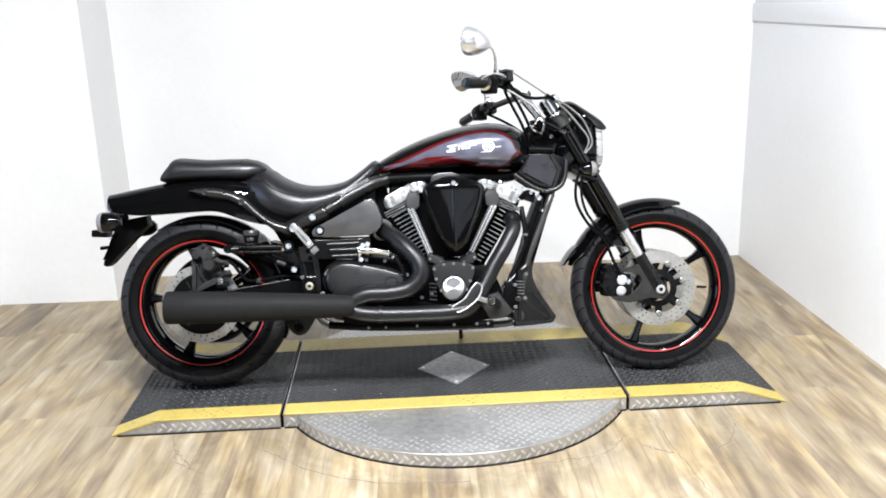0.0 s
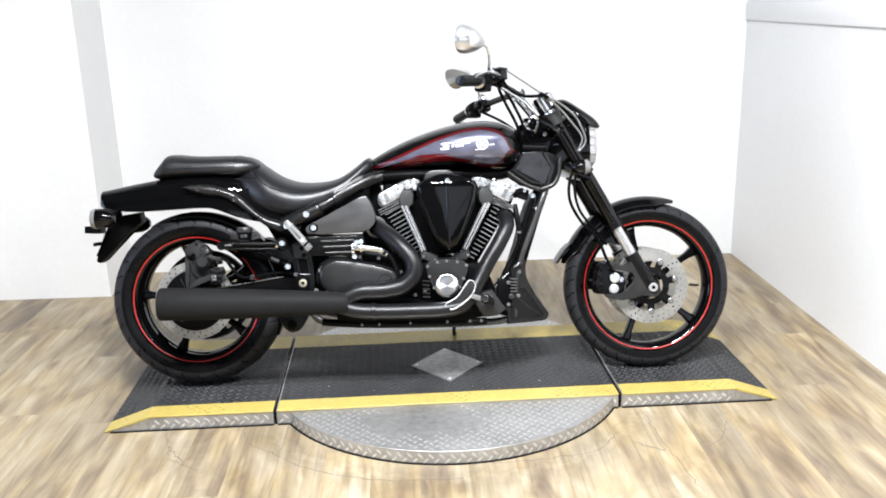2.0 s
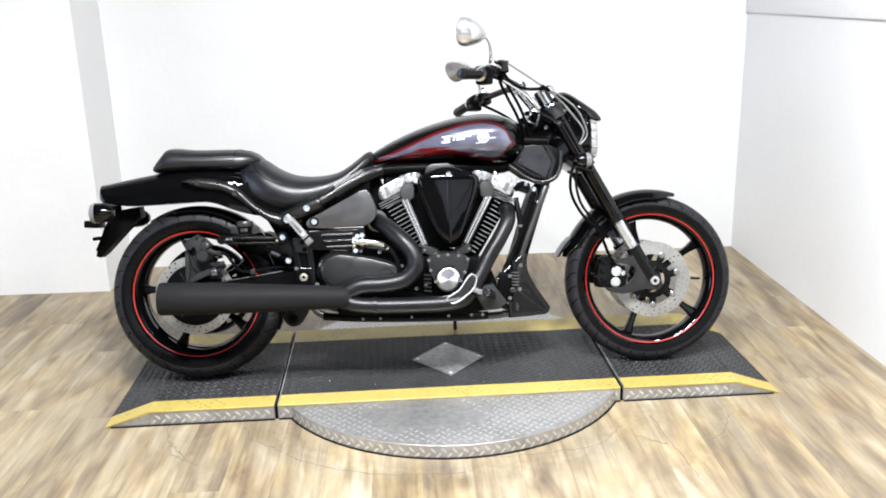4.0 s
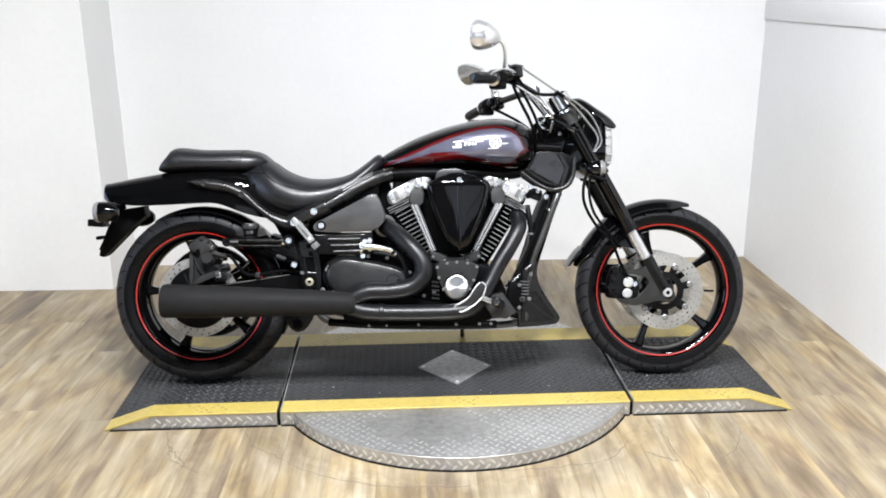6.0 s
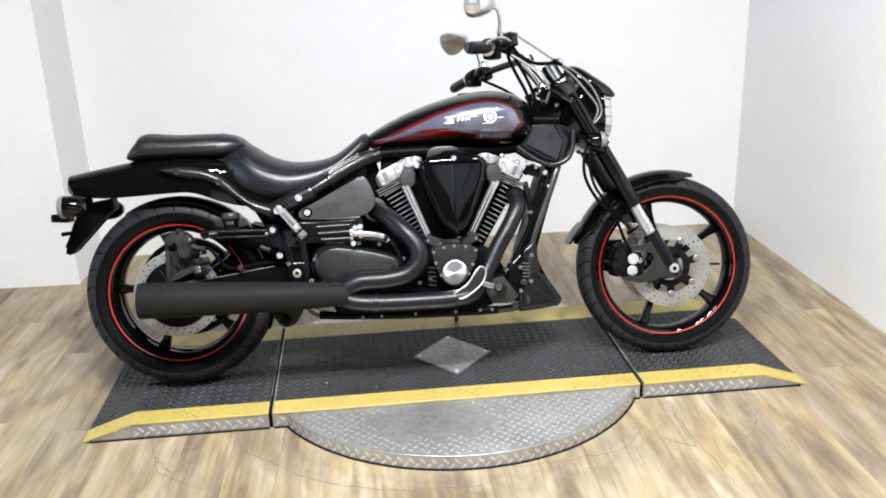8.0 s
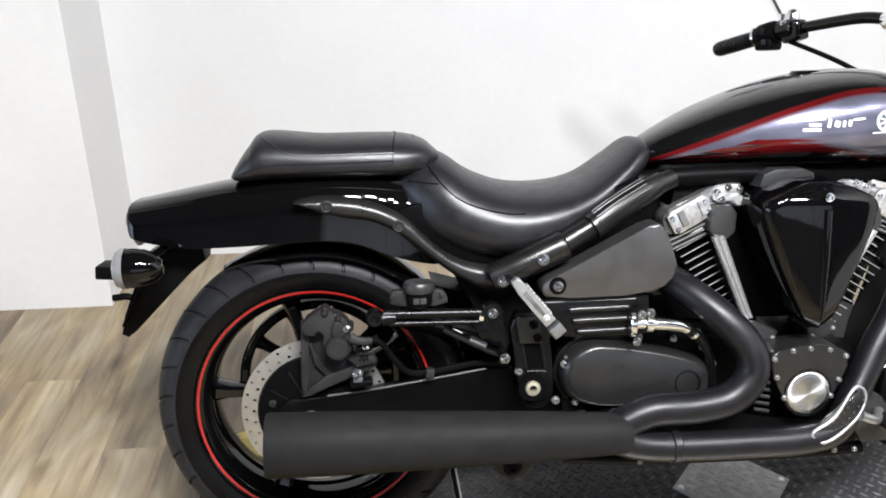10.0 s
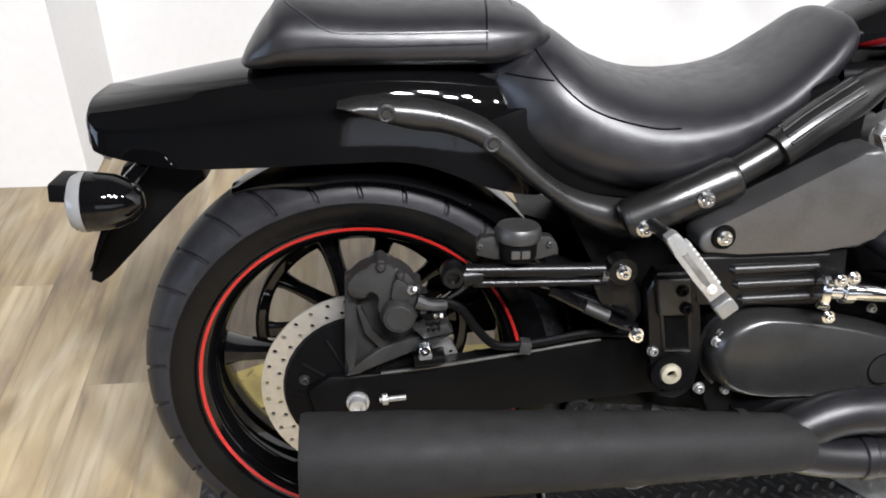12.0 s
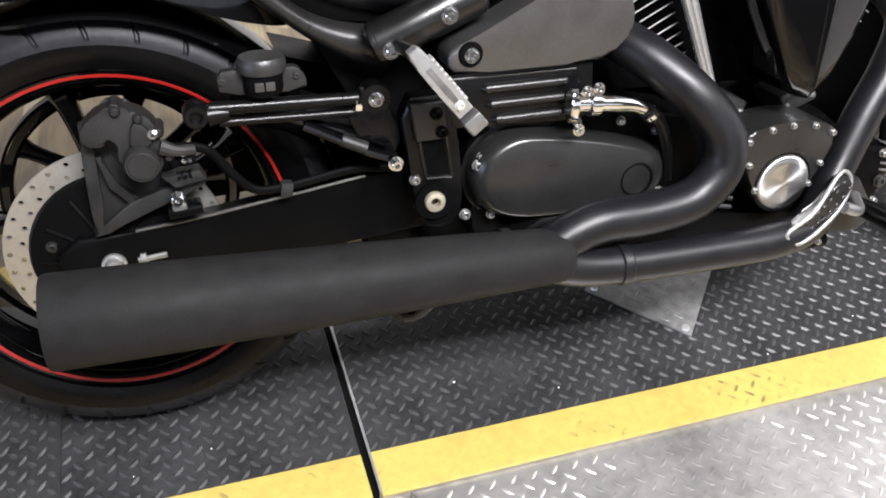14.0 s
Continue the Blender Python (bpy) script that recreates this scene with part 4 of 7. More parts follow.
part("adjuster_bolt", tube([(AXLE.x + 0.030, -0.138, AXLE.z + 0.004), (AXLE.x + 0.066, -0.138, AXLE.z + 0.007)], 0.0040, 10, 1), cast_alloy, ax)
part("adjuster_nut", lathe([(0, 0), (0.008, 0), (0.008, 0.007), (0, 0.007)], (AXLE.x + 0.034, -0.138, AXLE.z + 0.005), (1, 0, 0.1), 6), cast_alloy, ax)

# swingarm
def arm(s):
    pts = [(-0.90, 0.330), (-0.87, 0.352), (-0.80, 0.352), (-0.70, 0.364), (-0.50, 0.392), (-0.40, 0.40), (-0.38, 0.36), (-0.41, 0.305), (-0.60, 0.29), (-0.80, 0.275), (-0.89, 0.285)]
    return prism(pts, s * 0.104, s * 0.132, 0.006)


sw = part("swingarm", arm(-1), deep_black, bike, "black swingarm")
part("swingarm_side", arm(1), deep_black, sw)
part("swingarm_bridge", tube([(-0.47, -0.12, 0.35), (-0.47, 0.12, 0.35)], 0.035, 16, 1), satin_black, sw)
part("swingarm_ridge", tube([(-0.80, -0.134, 0.356), (-0.70, -0.134, 0.366), (-0.50, -0.134, 0.394)], 0.0026, 8, 3), cover_grey, sw)
part("brake_hose", tube([(-0.745, -0.150, 0.470), (-0.70, -0.152, 0.462), (-0.672, -0.150, 0.425), (-0.645, -0.148, 0.399), (-0.60, -0.146, 0.398), (-0.52, -0.144, 0.409), (-0.46, -0.14, 0.404)], 0.006, 10), deep_black, sw)
part("hose_clip", box((-0.607, -0.148, 0.396), (0.016, 0.018, 0.018), (0, 8, 0), 0.003), engine_grey, sw)

# rear caliper and its bracket
cal = part("rear_caliper", prism([(-0.843, 0.500), (-0.820, 0.508), (-0.760, 0.505), (-0.752, 0.450), (-0.745, 0.424), (-0.709, 0.424), (-0.706, 0.411), (-0.745, 0.393), (-0.771, 0.389), (-0.828, 0.360), (-0.849, 0.356)], -0.112, -0.128, 0.003), caliper_grey, bike, "dark grey cast brake caliper")
part("bracket_edge", prism(rounded([(-0.843, 0.498), (-0.828, 0.498), (-0.832, 0.372), (-0.847, 0.358)], 1), -0.125, -0.142, 0.003, 2), caliper_grey, cal)
part("bracket_foot", prism([(-0.848, 0.357), (-0.832, 0.373), (-0.799, 0.399), (-0.768, 0.408), (-0.712, 0.424), (-0.706, 0.412), (-0.746, 0.393), (-0.772, 0.389), (-0.828, 0.360)], -0.125, -0.1415, 0.003, 2), caliper_grey, cal)
part("bracket_brace", prism([(-0.830, 0.462), (-0.822, 0.462), (-0.812, 0.424), (-0.788, 0.404), (-0.800, 0.396), (-0.820, 0.420)], -0.125, -0.1405, 0.003, 2), caliper_grey, cal)
part("caliper_body", prism(rounded([(-0.840, 0.500), (-0.831, 0.513), (-0.819, 0.521), (-0.804, 0.525), (-0.800, 0.534), (-0.791, 0.533), (-0.787, 0.522), (-0.776, 0.523), (-0.761, 0.513), (-0.752, 0.500), (-0.757, 0.484), (-0.750, 0.467), (-0.752, 0.447), (-0.769, 0.430), (-0.791, 0.437), (-0.801, 0.451), (-0.796, 0.469), (-0.800, 0.482), (-0.806, 0.497), (-0.813, 0.494), (-0.813, 0.483), (-0.822, 0.480), (-0.836, 0.484)], 1), -0.125, -0.162, 0.004, 2), caliper_grey, cal)
part("piston_cap", lathe([(0, -0.050), (0.016, -0.050), (0.0175, -0.048), (0.0195, -0.048), (0.021, -0.045), (0.022, -0.030), (0.024, 0.0)], (-0.775, -0.132, 0.460), (0, 1, 0), 32), caliper_grey, cal)
part("bridge_arch", prism(rounded([(-0.786, 0.480), (-0.780, 0.512), (-0.764, 0.506), (-0.758, 0.486), (-0.768, 0.478)], 1), -0.155, -0.172, 0.003, 2), caliper_grey, cal)
for (u, w, r, top) in ((-0.796, 0.524, 0.007, 0.168), (-0.772, 0.514, 0.006, 0.172), (-0.744, 0.462, 0.007, 0.166), (-0.752, 0.494, 0.007, 0.170), (-0.832, 0.496, 0.006, 0.158)):
    part("caliper_boss", lathe([(0, -top), (r * 0.5, -top), (r * 0.8, -top + 0.002), (r, -top + 0.006), (r, -0.13)], (u, 0, w), (0, 1, 0), 14), caliper_grey, cal)
part("lower_lug", prism([(-0.757, 0.432), (-0.711, 0.438), (-0.704, 0.424), (-0.742, 0.416)], -0.13, -0.156, 0.004), caliper_grey, cal)
part("pad_slot", box((-0.728, -0.145, 0.452), (0.030, 0.030, 0.012), (0, -6, 0), 0.003), deep_black, cal)
part("slide_boot", lathe([(0.005, 0.018), (0.008, 0.016), (0.006, 0.012), (0.008, 0.008), (0.006, 0.004), (0.008, 0.0)], (-0.738, -0.150, 0.430), (1, 0, 0.1), 14), rubber, cal)
part("bleed_screw", lathe([(0, 0.018), (0.003, 0.018), (0.0035, 0.008), (0.006, 0.006), (0.006, 0.0)], (-0.760, -0.166, 0.492), (0.3, -0.8, 0.5), 10), cast_alloy, cal)
part("bleed_screw", lathe([(0, 0.014), (0.003, 0.014), (0.0035, 0.006), (0.005, 0.004), (0.005, 0.0)], (-0.728, -0.160, 0.455), (0.5, -0.8, 0.2), 10), chrome, cal)
part("caliper_bolt", bolt((-0.742, -0.158, 0.405), 0.0075, 0.010), chrome, cal)
part("pad_clip", box((-0.735, -0.145, 0.384), (0.042, 0.028, 0.012), (0, -6, 0), 0.003), satin_black, cal)
part("clip_nut", box((-0.741, -0.158, 0.393), (0.018, 0.009, 0.009), (0, -6, 0), 0.003), cast_alloy, cal)
part("banjo", tube([(-0.752, -0.166, 0.477), (-0.735, -0.166, 0.470), (-0.715, -0.158, 0.466)], [0.010, 0.007, 0.007], 10, 4), engine_grey, cal)

# link strut and the brake fluid pot
st = part("link_strut", tube([(-0.690, -0.168, 0.518), (-0.49, -0.168, 0.513)], 0.0085, 16, 1), satin_black, bike, "black twin link rods")
part("lower_rod", tube([(-0.680, -0.168, 0.500), (-0.51, -0.168, 0.496)], 0.0055, 14, 1), satin_black, st)
part("rod_shoulder", tube([(-0.693, -0.168, 0.510), (-0.668, -0.168, 0.511)], [0.014, 0.0095], 16, 1), satin_black, st)
part("strut_end", lathe([(0, -0.008), (0.007, -0.008), (0.008, -0.016), (0.013, -0.016), (0.0155, -0.012), (0.0155, 0.012), (0.013, 0.016), (0, 0.016)], (-0.706, -0.165, 0.513), (0, 1, 0), 20), satin_black, st)
part("strut_bolt", bolt((-0.492, -0.185, 0.516), 0.0072, 0.012), chrome, st)
part("strut_eye", lathe([(0, -0.014), (0.018, -0.014), (0.020, 0.0), (0.018, 0.014), (0, 0.014)], (-0.492, -0.172, 0.516), (0, 1, 0), 20), satin_black, st)
part("shock_body", tube([(-0.66, -0.06, 0.50), (-0.50, -0.06, 0.43)], 0.034, 20, 1), deep_black, st)
part("lower_link", tube([(-0.58, -0.165, 0.485), (-0.50, -0.178, 0.445), (-0.468, -0.185, 0.436)], 0.007, 10, 3), gloss_black, st)
part("upper_link", tube([(-0.60, -0.150, 0.492), (-0.53, -0.160, 0.470), (-0.478, -0.178, 0.452)], 0.0055, 10, 3), gloss_black, st)
part("link_sleeve", tube([(-0.535, -0.172, 0.463), (-0.505, -0.178, 0.450)], 0.0085, 14, 1), caliper_grey, st)
part("link_nut", lathe([(0, -0.004), (0.009, -0.004), (0.009, 0.004), (0, 0.004)], (-0.512, -0.172, 0.507), (1, 0, -0.1), 6), chrome, st)
part("lower_link_bolt", bolt((-0.473, -0.198, 0.434), 0.0072, 0.012), chrome, st)
part("linkage_plate", prism(rounded([(-0.53, 0.50), (-0.48, 0.52), (-0.455, 0.46), (-0.47, 0.43), (-0.51, 0.455)], 1), -0.15, -0.172, 0.004), satin_black, st)
pot = part("fluid_pot", lathe([(0, -0.018), (0.022, -0.018), (0.024, -0.012), (0.024, 0.006), (0.023, 0.010)], (-0.624, -0.165, 0.550), (0, 0, 1), 28), deep_black, bike, "black plastic brake fluid pot")
part("pot_lid", lathe([(0.0235, 0.008), (0.028, 0.008), (0.029, 0.011), (0.029, 0.021), (0.026, 0.026), (0, 0.027)], (-0.624, -0.165, 0.550), (0, 0, 1), 28), engine_grey, pot, "dark screw lid")
# pale block that paints the pot's reflection, split by a dark line
part("pot_glint", box((-0.624, -0.1885, 0.545), (0.024, 0.004, 0.011), (0, 0, 0), 0.002), side_grey, pot, "pale patch for the highlight on the pot")
part("glint_line", box((-0.624, -0.1908, 0.546), (0.0018, 0.002, 0.013)), deep_black, pot)
part("pot_bracket", prism(rounded([(-0.676, 0.530), (-0.677, 0.560), (-0.650, 0.562), (-0.648, 0.550), (-0.600, 0.550), (-0.597, 0.560), (-0.582, 0.560), (-0.572, 0.546), (-0.572, 0.530)], 1), -0.150, -0.166, 0.003), caliper_grey, pot)
for u in (-0.672, -0.584):
    part("pot_screw", bolt((u, -0.166, 0.549), 0.0036, 0.004), engine_grey, pot)

hug = [(REAR.x + 0.319 * math.cos(radians(a)), REAR.z + 0.319 * math.sin(radians(a))) for a in range(10, 43, 4)]
part("mudguard_flap", prism(hug + [(-0.560, 0.521), (-0.488, 0.500), (-0.488, 0.36)], 0.0, 0.130, 0.002, 1), deep_black, bike, "black splash flap ahead of the rear wheel")
# added black mass that closes the view through and keeps this region in shade
part("inner_block", prism([(-0.50, 0.27), (-0.50, 0.36), (-0.485, 0.46), (-0.58, 0.615), (-0.34, 0.60), (-0.33, 0.25)], -0.10, 0.12, 0.006), deep_black, bike, "black mass added for the deep shade ahead of the rear wheel")

# rear mudguards and the tail
def guard(c, r0, r1, a0, a1, half, count=30):
    """A curved guard over a wheel: a bowed strip with thickness."""
    bm = bmesh.new()
    rings = []
    for k in range(count + 1):
        a = radians(a0 + (a1 - a0) * k / count)
        ends = min(1.0, 0.30 + 5.0 * min(k, count - k) / count)
        ring = []
        for side in (0, 1):
            for i in range(13):
                t = (i / 12 * 2 - 1) * (1 if side == 0 else -1)
                r = (r1 if side == 0 else r1 - 0.004) - (r1 - r0) * abs(t) ** 2.6 * ends
                ring.append(bm.verts.new((c.x + r * math.cos(a), t * half * ends, c.z + r * math.sin(a))))
        rings.append(ring)
    n = len(rings[0])
    for p, q in zip(rings, rings[1:]):
        for i in range(n):
            bm.faces.new((p[i], p[(i + 1) % n], q[(i + 1) % n], q[i]))
    bm.faces.new(rings[0])
    bm.faces.new(rings[-1])
    return bm


part("inner_mudguard", guard(REAR, 0.304, 0.320, -28, 122, 0.096, 40), gloss_black, bike, "black inner mudguard close over the tyre")
tail_rows = [(-1.150, 0.672, 0.722, 0.085, 0.05), (-1.135, 0.658, 0.724, 0.094, 0.05), (-1.05, 0.642, 0.740, 0.108, 0.05), (-0.95, 0.642, 0.757, 0.116, 0.05), (-0.85, 0.646, 0.772, 0.122, 0.05), (-0.75, 0.645, 0.775, 0.126, 0.05), (-0.66, 0.612, 0.765, 0.127, 0.05), (-0.60, 0.595, 0.74, 0.112, 0.05), (-0.57, 0.59, 0.72, 0.085, 0.05)]
tail = part("rear_mudguard", loft(smooth_sections([(u, lo, hi, hw, 0.015) for u, lo, hi, hw, wide in tail_rows], 36), 40, 3.6), gloss_black, bike, "long gloss black rear mudguard")
STAY_UP = [(-0.842, 0.725), (-0.809, 0.732), (-0.766, 0.732), (-0.723, 0.725), (-0.68, 0.711), (-0.643, 0.690), (-0.613, 0.659), (-0.582, 0.631), (-0.552, 0.612), (-0.513, 0.599), (-0.467, 0.593), (-0.42, 0.604)]
STAY_LOW = [(-0.842, 0.722), (-0.795, 0.703), (-0.753, 0.691), (-0.709, 0.684), (-0.672, 0.668), (-0.635, 0.641), (-0.605, 0.616), (-0.574, 0.591), (-0.543, 0.569), (-0.503, 0.547), (-0.472, 0.540), (-0.43, 0.552)]
for s in (-1, 1):
    part("mudguard_stay", bulge(STAY_UP, STAY_LOW, s * 0.112, s * 0.150), stay_satin, tail, "dark grey cast stay", smooth=50)
for u, w in ((-0.784, 0.716), (-0.656, 0.676)):
    part("stay_bolt", lathe([(0, 0.006), (0.005, 0.006), (0.0055, 0.003), (0.009, 0.004), (0.0115, 0.002), (0.0115, -0.004)], (u, -0.148, w), (0, -1, 0), 20), caliper_grey, tail)
part("tail_light", prism(rounded([(-1.160, 0.690), (-1.156, 0.708), (-1.144, 0.712), (-1.128, 0.66), (-1.134, 0.642), (-1.144, 0.644), (-1.156, 0.670)], 1), -0.062, 0.062, 0.005, 3), lens_clear, tail, "pale strip-shaped tail light lens")
plate = part("plate_bracket", prism([(-1.195, 0.464), (-1.185, 0.502), (-1.157, 0.570), (-1.13, 0.625), (-1.03, 0.640), (-1.025, 0.604), (-1.076, 0.566), (-1.166, 0.470), (-1.182, 0.458)], -0.032, 0.032, 0.004, 2), deep_black, bike, "black plate holder under the tail")
part("number_plate", box((-1.160, 0, 0.535), (0.004, 0.11, 0.11), (0, 27, 0), 0.001), deep_black, plate, "plate seen edge on")
part("plate_lamp", box((-1.215, 0.03, 0.580), (0.055, 0.07, 0.026), (0, 4, 0), 0.004), deep_black, plate)
part("reflector", tube([(-1.22, 0.02, 0.525), (-1.19, 0.02, 0.527), (-1.17, 0.02, 0.515)], 0.007, 8, 4), deep_black, plate)


def signal(c, length, r, s, forward):
    """A bullet-shaped turn signal: body, lens and stalk."""
    body = part("turn_signal", lathe([(0, 0), (r * 0.35, length * 0.02), (r * 0.7, length * 0.2), (r * 0.92, length * 0.48), (r, length * 0.8), (r, length), (0, length)], c, (forward, 0, 0.0), 32), gloss_black, bike, "gloss black bullet turn signal")
    tip = Vector(c) + Vector((forward * length, 0, 0))
    part("signal_lens", lathe([(r * 1.02, 0), (r * 1.02, 0.008), (r * 0.9, 0.016), (r * 0.5, 0.022), (0, 0.024)], tip, (forward, 0, 0), 32), signal_clear, body, "pale lens with a bright rim")
    part("signal_stalk", tube([Vector(c) + Vector((forward * length * 0.4, 0, 0.01)), (c[0] + forward * length * 0.3, c[1] - s * 0.10, c[2] + 0.015)], 0.011, 12, 1), gloss_black, body)
    return body


signal((-1.072, -0.165, 0.622), 0.064, 0.035, -1, -1)
signal((-1.050, 0.165, 0.596), 0.064, 0.035, 1, -1)
signal((0.545, -0.145, 0.752), 0.045, 0.026, -1, 1)
signal((0.545, 0.145, 0.752), 0.045, 0.026, 1, 1)

# seats
pill_rows = [(-0.958, 0.764, 0.772, 0.080, 0.4), (-0.948, 0.757, 0.792, 0.106, 0.38), (-0.925, 0.755, 0.824, 0.119, 0.36), (-0.897, 0.757, 0.846, 0.124, 0.34), (-0.80, 0.758, 0.838, 0.128, 0.34), (-0.70, 0.757, 0.837, 0.128, 0.34), (-0.64, 0.757, 0.834, 0.122, 0.36), (-0.60, 0.766, 0.822, 0.105, 0.45), (-0.576, 0.783, 0.802, 0.075, 0.5)]
pill_sections = smooth_sections(pill_rows, 44)
pillion = part("passenger_seat", loft(pill_sections, 48, 2.6), vinyl, bike, "black vinyl passenger seat pad")
for at, r in ((-0.652, 0.0016), (-0.618, 0.0012)):
    low, high, hw, wide = (float(np.interp(at, [q[0] for q in pill_sections], [q[k] for q in pill_sections])) for k in (1, 2, 3, 4))
    mid, arch = low + (high - low) * wide, []
    for k in range(33):
        a = math.pi * k / 32
        c = math.cos(a)
        arch.append((at - 0.010 * abs(c), -hw * math.copysign(abs(c) ** (2 / 2.6), c), mid + (high - mid) * math.sin(a) ** (2 / 2.6)))
    part("seat_seam", tube(arch, r, 6, 1), deep_black, pillion)
part("side_seam", side_seam(pill_sections, 2.6, [(-0.940, 0.776), (-0.88, 0.790), (-0.78, 0.791), (-0.66, 0.792)], 0.0012), vinyl, pillion)
part("top_crease", side_seam(pill_sections, 2.6, [(-0.900, 0.838), (-0.878, 0.826), (-0.855, 0.812), (-0.82, 0.806), (-0.66, 0.806)], 0.0016), vinyl, pillion)
part("seat_base", prism([(-0.90, 0.752), (-0.64, 0.752), (-0.60, 0.70), (-0.66, 0.69), (-0.75, 0.73)], -0.095, 0.095, 0.006), deep_black, pillion)
rider_rows = [(-0.655, 0.715, 0.768, 0.085, 0.45), (-0.62, 0.650, 0.799, 0.122, 0.40), (-0.57, 0.614, 0.797, 0.150, 0.40), (-0.51, 0.597, 0.758, 0.164, 0.42), (-0.44, 0.590, 0.733, 0.168, 0.45), (-0.36, 0.612, 0.730, 0.160, 0.48), (-0.29, 0.651, 0.745, 0.140, 0.5), (-0.23, 0.696, 0.784, 0.120, 0.5), (-0.198, 0.728, 0.809, 0.104, 0.5), (-0.180, 0.748, 0.814, 0.090, 0.5), (-0.168, 0.766, 0.803, 0.066, 0.5)]
rider_sections = smooth_sections(rider_rows, 48)
rider = part("rider_seat", loft(rider_sections, 48, 2.4), vinyl, bike, "black vinyl scooped rider seat")
part("seat_piping", side_seam(rider_sections, 2.4, [(-0.606, 0.795), (-0.592, 0.770), (-0.570, 0.742), (-0.540, 0.718), (-0.500, 0.702), (-0.455, 0.692), (-0.425, 0.691)], 0.0013), deep_black, rider)
part("back_seam", side_seam(rider_sections, 2.4, [(-0.635, 0.752), (-0.610, 0.750), (-0.580, 0.748)], 0.0011), deep_black, rider)

part("seat_pan", prism([(-0.66, 0.70), (-0.60, 0.63), (-0.53, 0.600), (-0.46, 0.592), (-0.40, 0.605), (-0.28, 0.670), (-0.20, 0.720), (-0.22, 0.745), (-0.36, 0.69), (-0.60, 0.72)], -0.128, 0.128, 0.006), deep_black, rider)

# tank
TANK = [(-0.182, 0.770, 0.795, 0.045, 0.4), (-0.165, 0.762, 0.812, 0.068, 0.38), (-0.10, 0.760, 0.848, 0.105, 0.38), (-0.02, 0.760, 0.883, 0.140, 0.38), (0.08, 0.760, 0.915, 0.180, 0.40), (0.17, 0.758, 0.932, 0.200, 0.42), (0.25, 0.757, 0.936, 0.198, 0.44), (0.32, 0.757, 0.922, 0.172, 0.46), (0.365, 0.765, 0.893, 0.122, 0.48), (0.388, 0.79, 0.86, 0.07, 0.5)]
tank_sections = smooth_sections(TANK, 60)
TANK_POWER = 2.5
tank = part("fuel_tank", loft(tank_sections, 64, TANK_POWER), tank_paint, bike, "gloss black tank with silver-blue panel edged in red")


def tank_side(u, w):
    """How far the tank's right side stands out at this place."""
    us = [s[0] for s in tank_sections]
    low, high, hw, wide = (float(np.interp(u, us, [s[k] for s in tank_sections])) for k in (1, 2, 3, 4))
    mid = low + (high - low) * wide
    tall = (high - mid) if w > mid else (mid - low)
    t = min(1.0, abs(w - mid) / tall)
    return -hw * (1 - t ** TANK_POWER) ** (1 / TANK_POWER)


def tank_strip(pts, half, blunt=0.35):
    """A thin raised strip that follows the tank's side."""
    run = spline([(u, 0, w) for u, w in pts], 6)
    bm = bmesh.new()
    last = None
    for k, p in enumerate(run):
        way = (run[min(k + 1, len(run) - 1)] - run[max(k - 1, 0)]).normalized()
        n = Vector((-way.z, 0, way.x)) * half * (blunt + (1 - blunt) * math.sin(math.pi * min(1, max(0.08, k / (len(run) - 1)))))
        row = []
        for q in (p + n, p - n):
            y = tank_side(q.x, q.z)
            row += [bm.verts.new((q.x, y - 0.0015, q.z)), bm.verts.new((q.x, y + 0.001, q.z))]
        if last:
            bm.faces.new((last[0], row[0], row[2], last[2]))
            bm.faces.new((last[0], last[1], row[1], row[0]))
            bm.faces.new((last[2], row[2], row[3], last[3]))
        last = row
    return bm


mark = empty("tank_mark")
mark.parent = tank
LOGO_U, LOGO_W = 0.222, 0.842
ring = [(LOGO_U + 0.019 * math.cos(radians(a)), LOGO_W + 0.0175 * math.sin(radians(a))) for a in range(0, 361, 20)]
part("mark_ring", tank_strip(ring, 0.0022, 1.0), white_mark, mark, "white ring mark")
for k in range(4):
    a = radians(45 * k + 20)
    part("mark_bar", tank_strip([(LOGO_U - 0.017 * math.cos(a), LOGO_W - 0.0155 * math.sin(a)), (LOGO_U, LOGO_W), (LOGO_U + 0.017 * math.cos(a), LOGO_W + 0.0155 * math.sin(a))], 0.0013, 1.0), white_mark, mark)
for u0, w0, u1, w1, h in ((0.076, 0.829, 0.106, 0.829, 0.0030), (0.078, 0.8465, 0.113, 0.8490, 0.0026), (0.086, 0.838, 0.106, 0.8375, 0.0030), (0.118, 0.8325, 0.121, 0.8490, 0.0028), (0.131, 0.8335, 0.134, 0.8445, 0.0048), (0.143, 0.8335, 0.145, 0.8450, 0.0024), (0.153, 0.8345, 0.155, 0.8460, 0.0030), (0.159, 0.8460, 0.180, 0.8480, 0.0020), (0.195, 0.8215, 0.232, 0.8230, 0.0012), (0.246, 0.838, 0.266, 0.8395, 0.0014)):
    part("mark_bar", tank_strip([(u0, w0), ((u0 + u1) / 2, (w0 + w1) / 2), (u1, w1)], h, 0.85), white_mark, mark)
part("filler_cap", lathe([(0, 0.012), (0.030, 0.010), (0.034, 0.004), (0.034, -0.01)], (0.17, 0, 0.9235), (0, 0, 1), 28), gloss_black, tank)

# frame
fr = part("frame", tube([(-0.485, -0.165, 0.578), (-0.43, -0.172, 0.603), (-0.36, -0.172, 0.633)], 0.027, 24, 6), satin_frame, bike, "black frame rails")
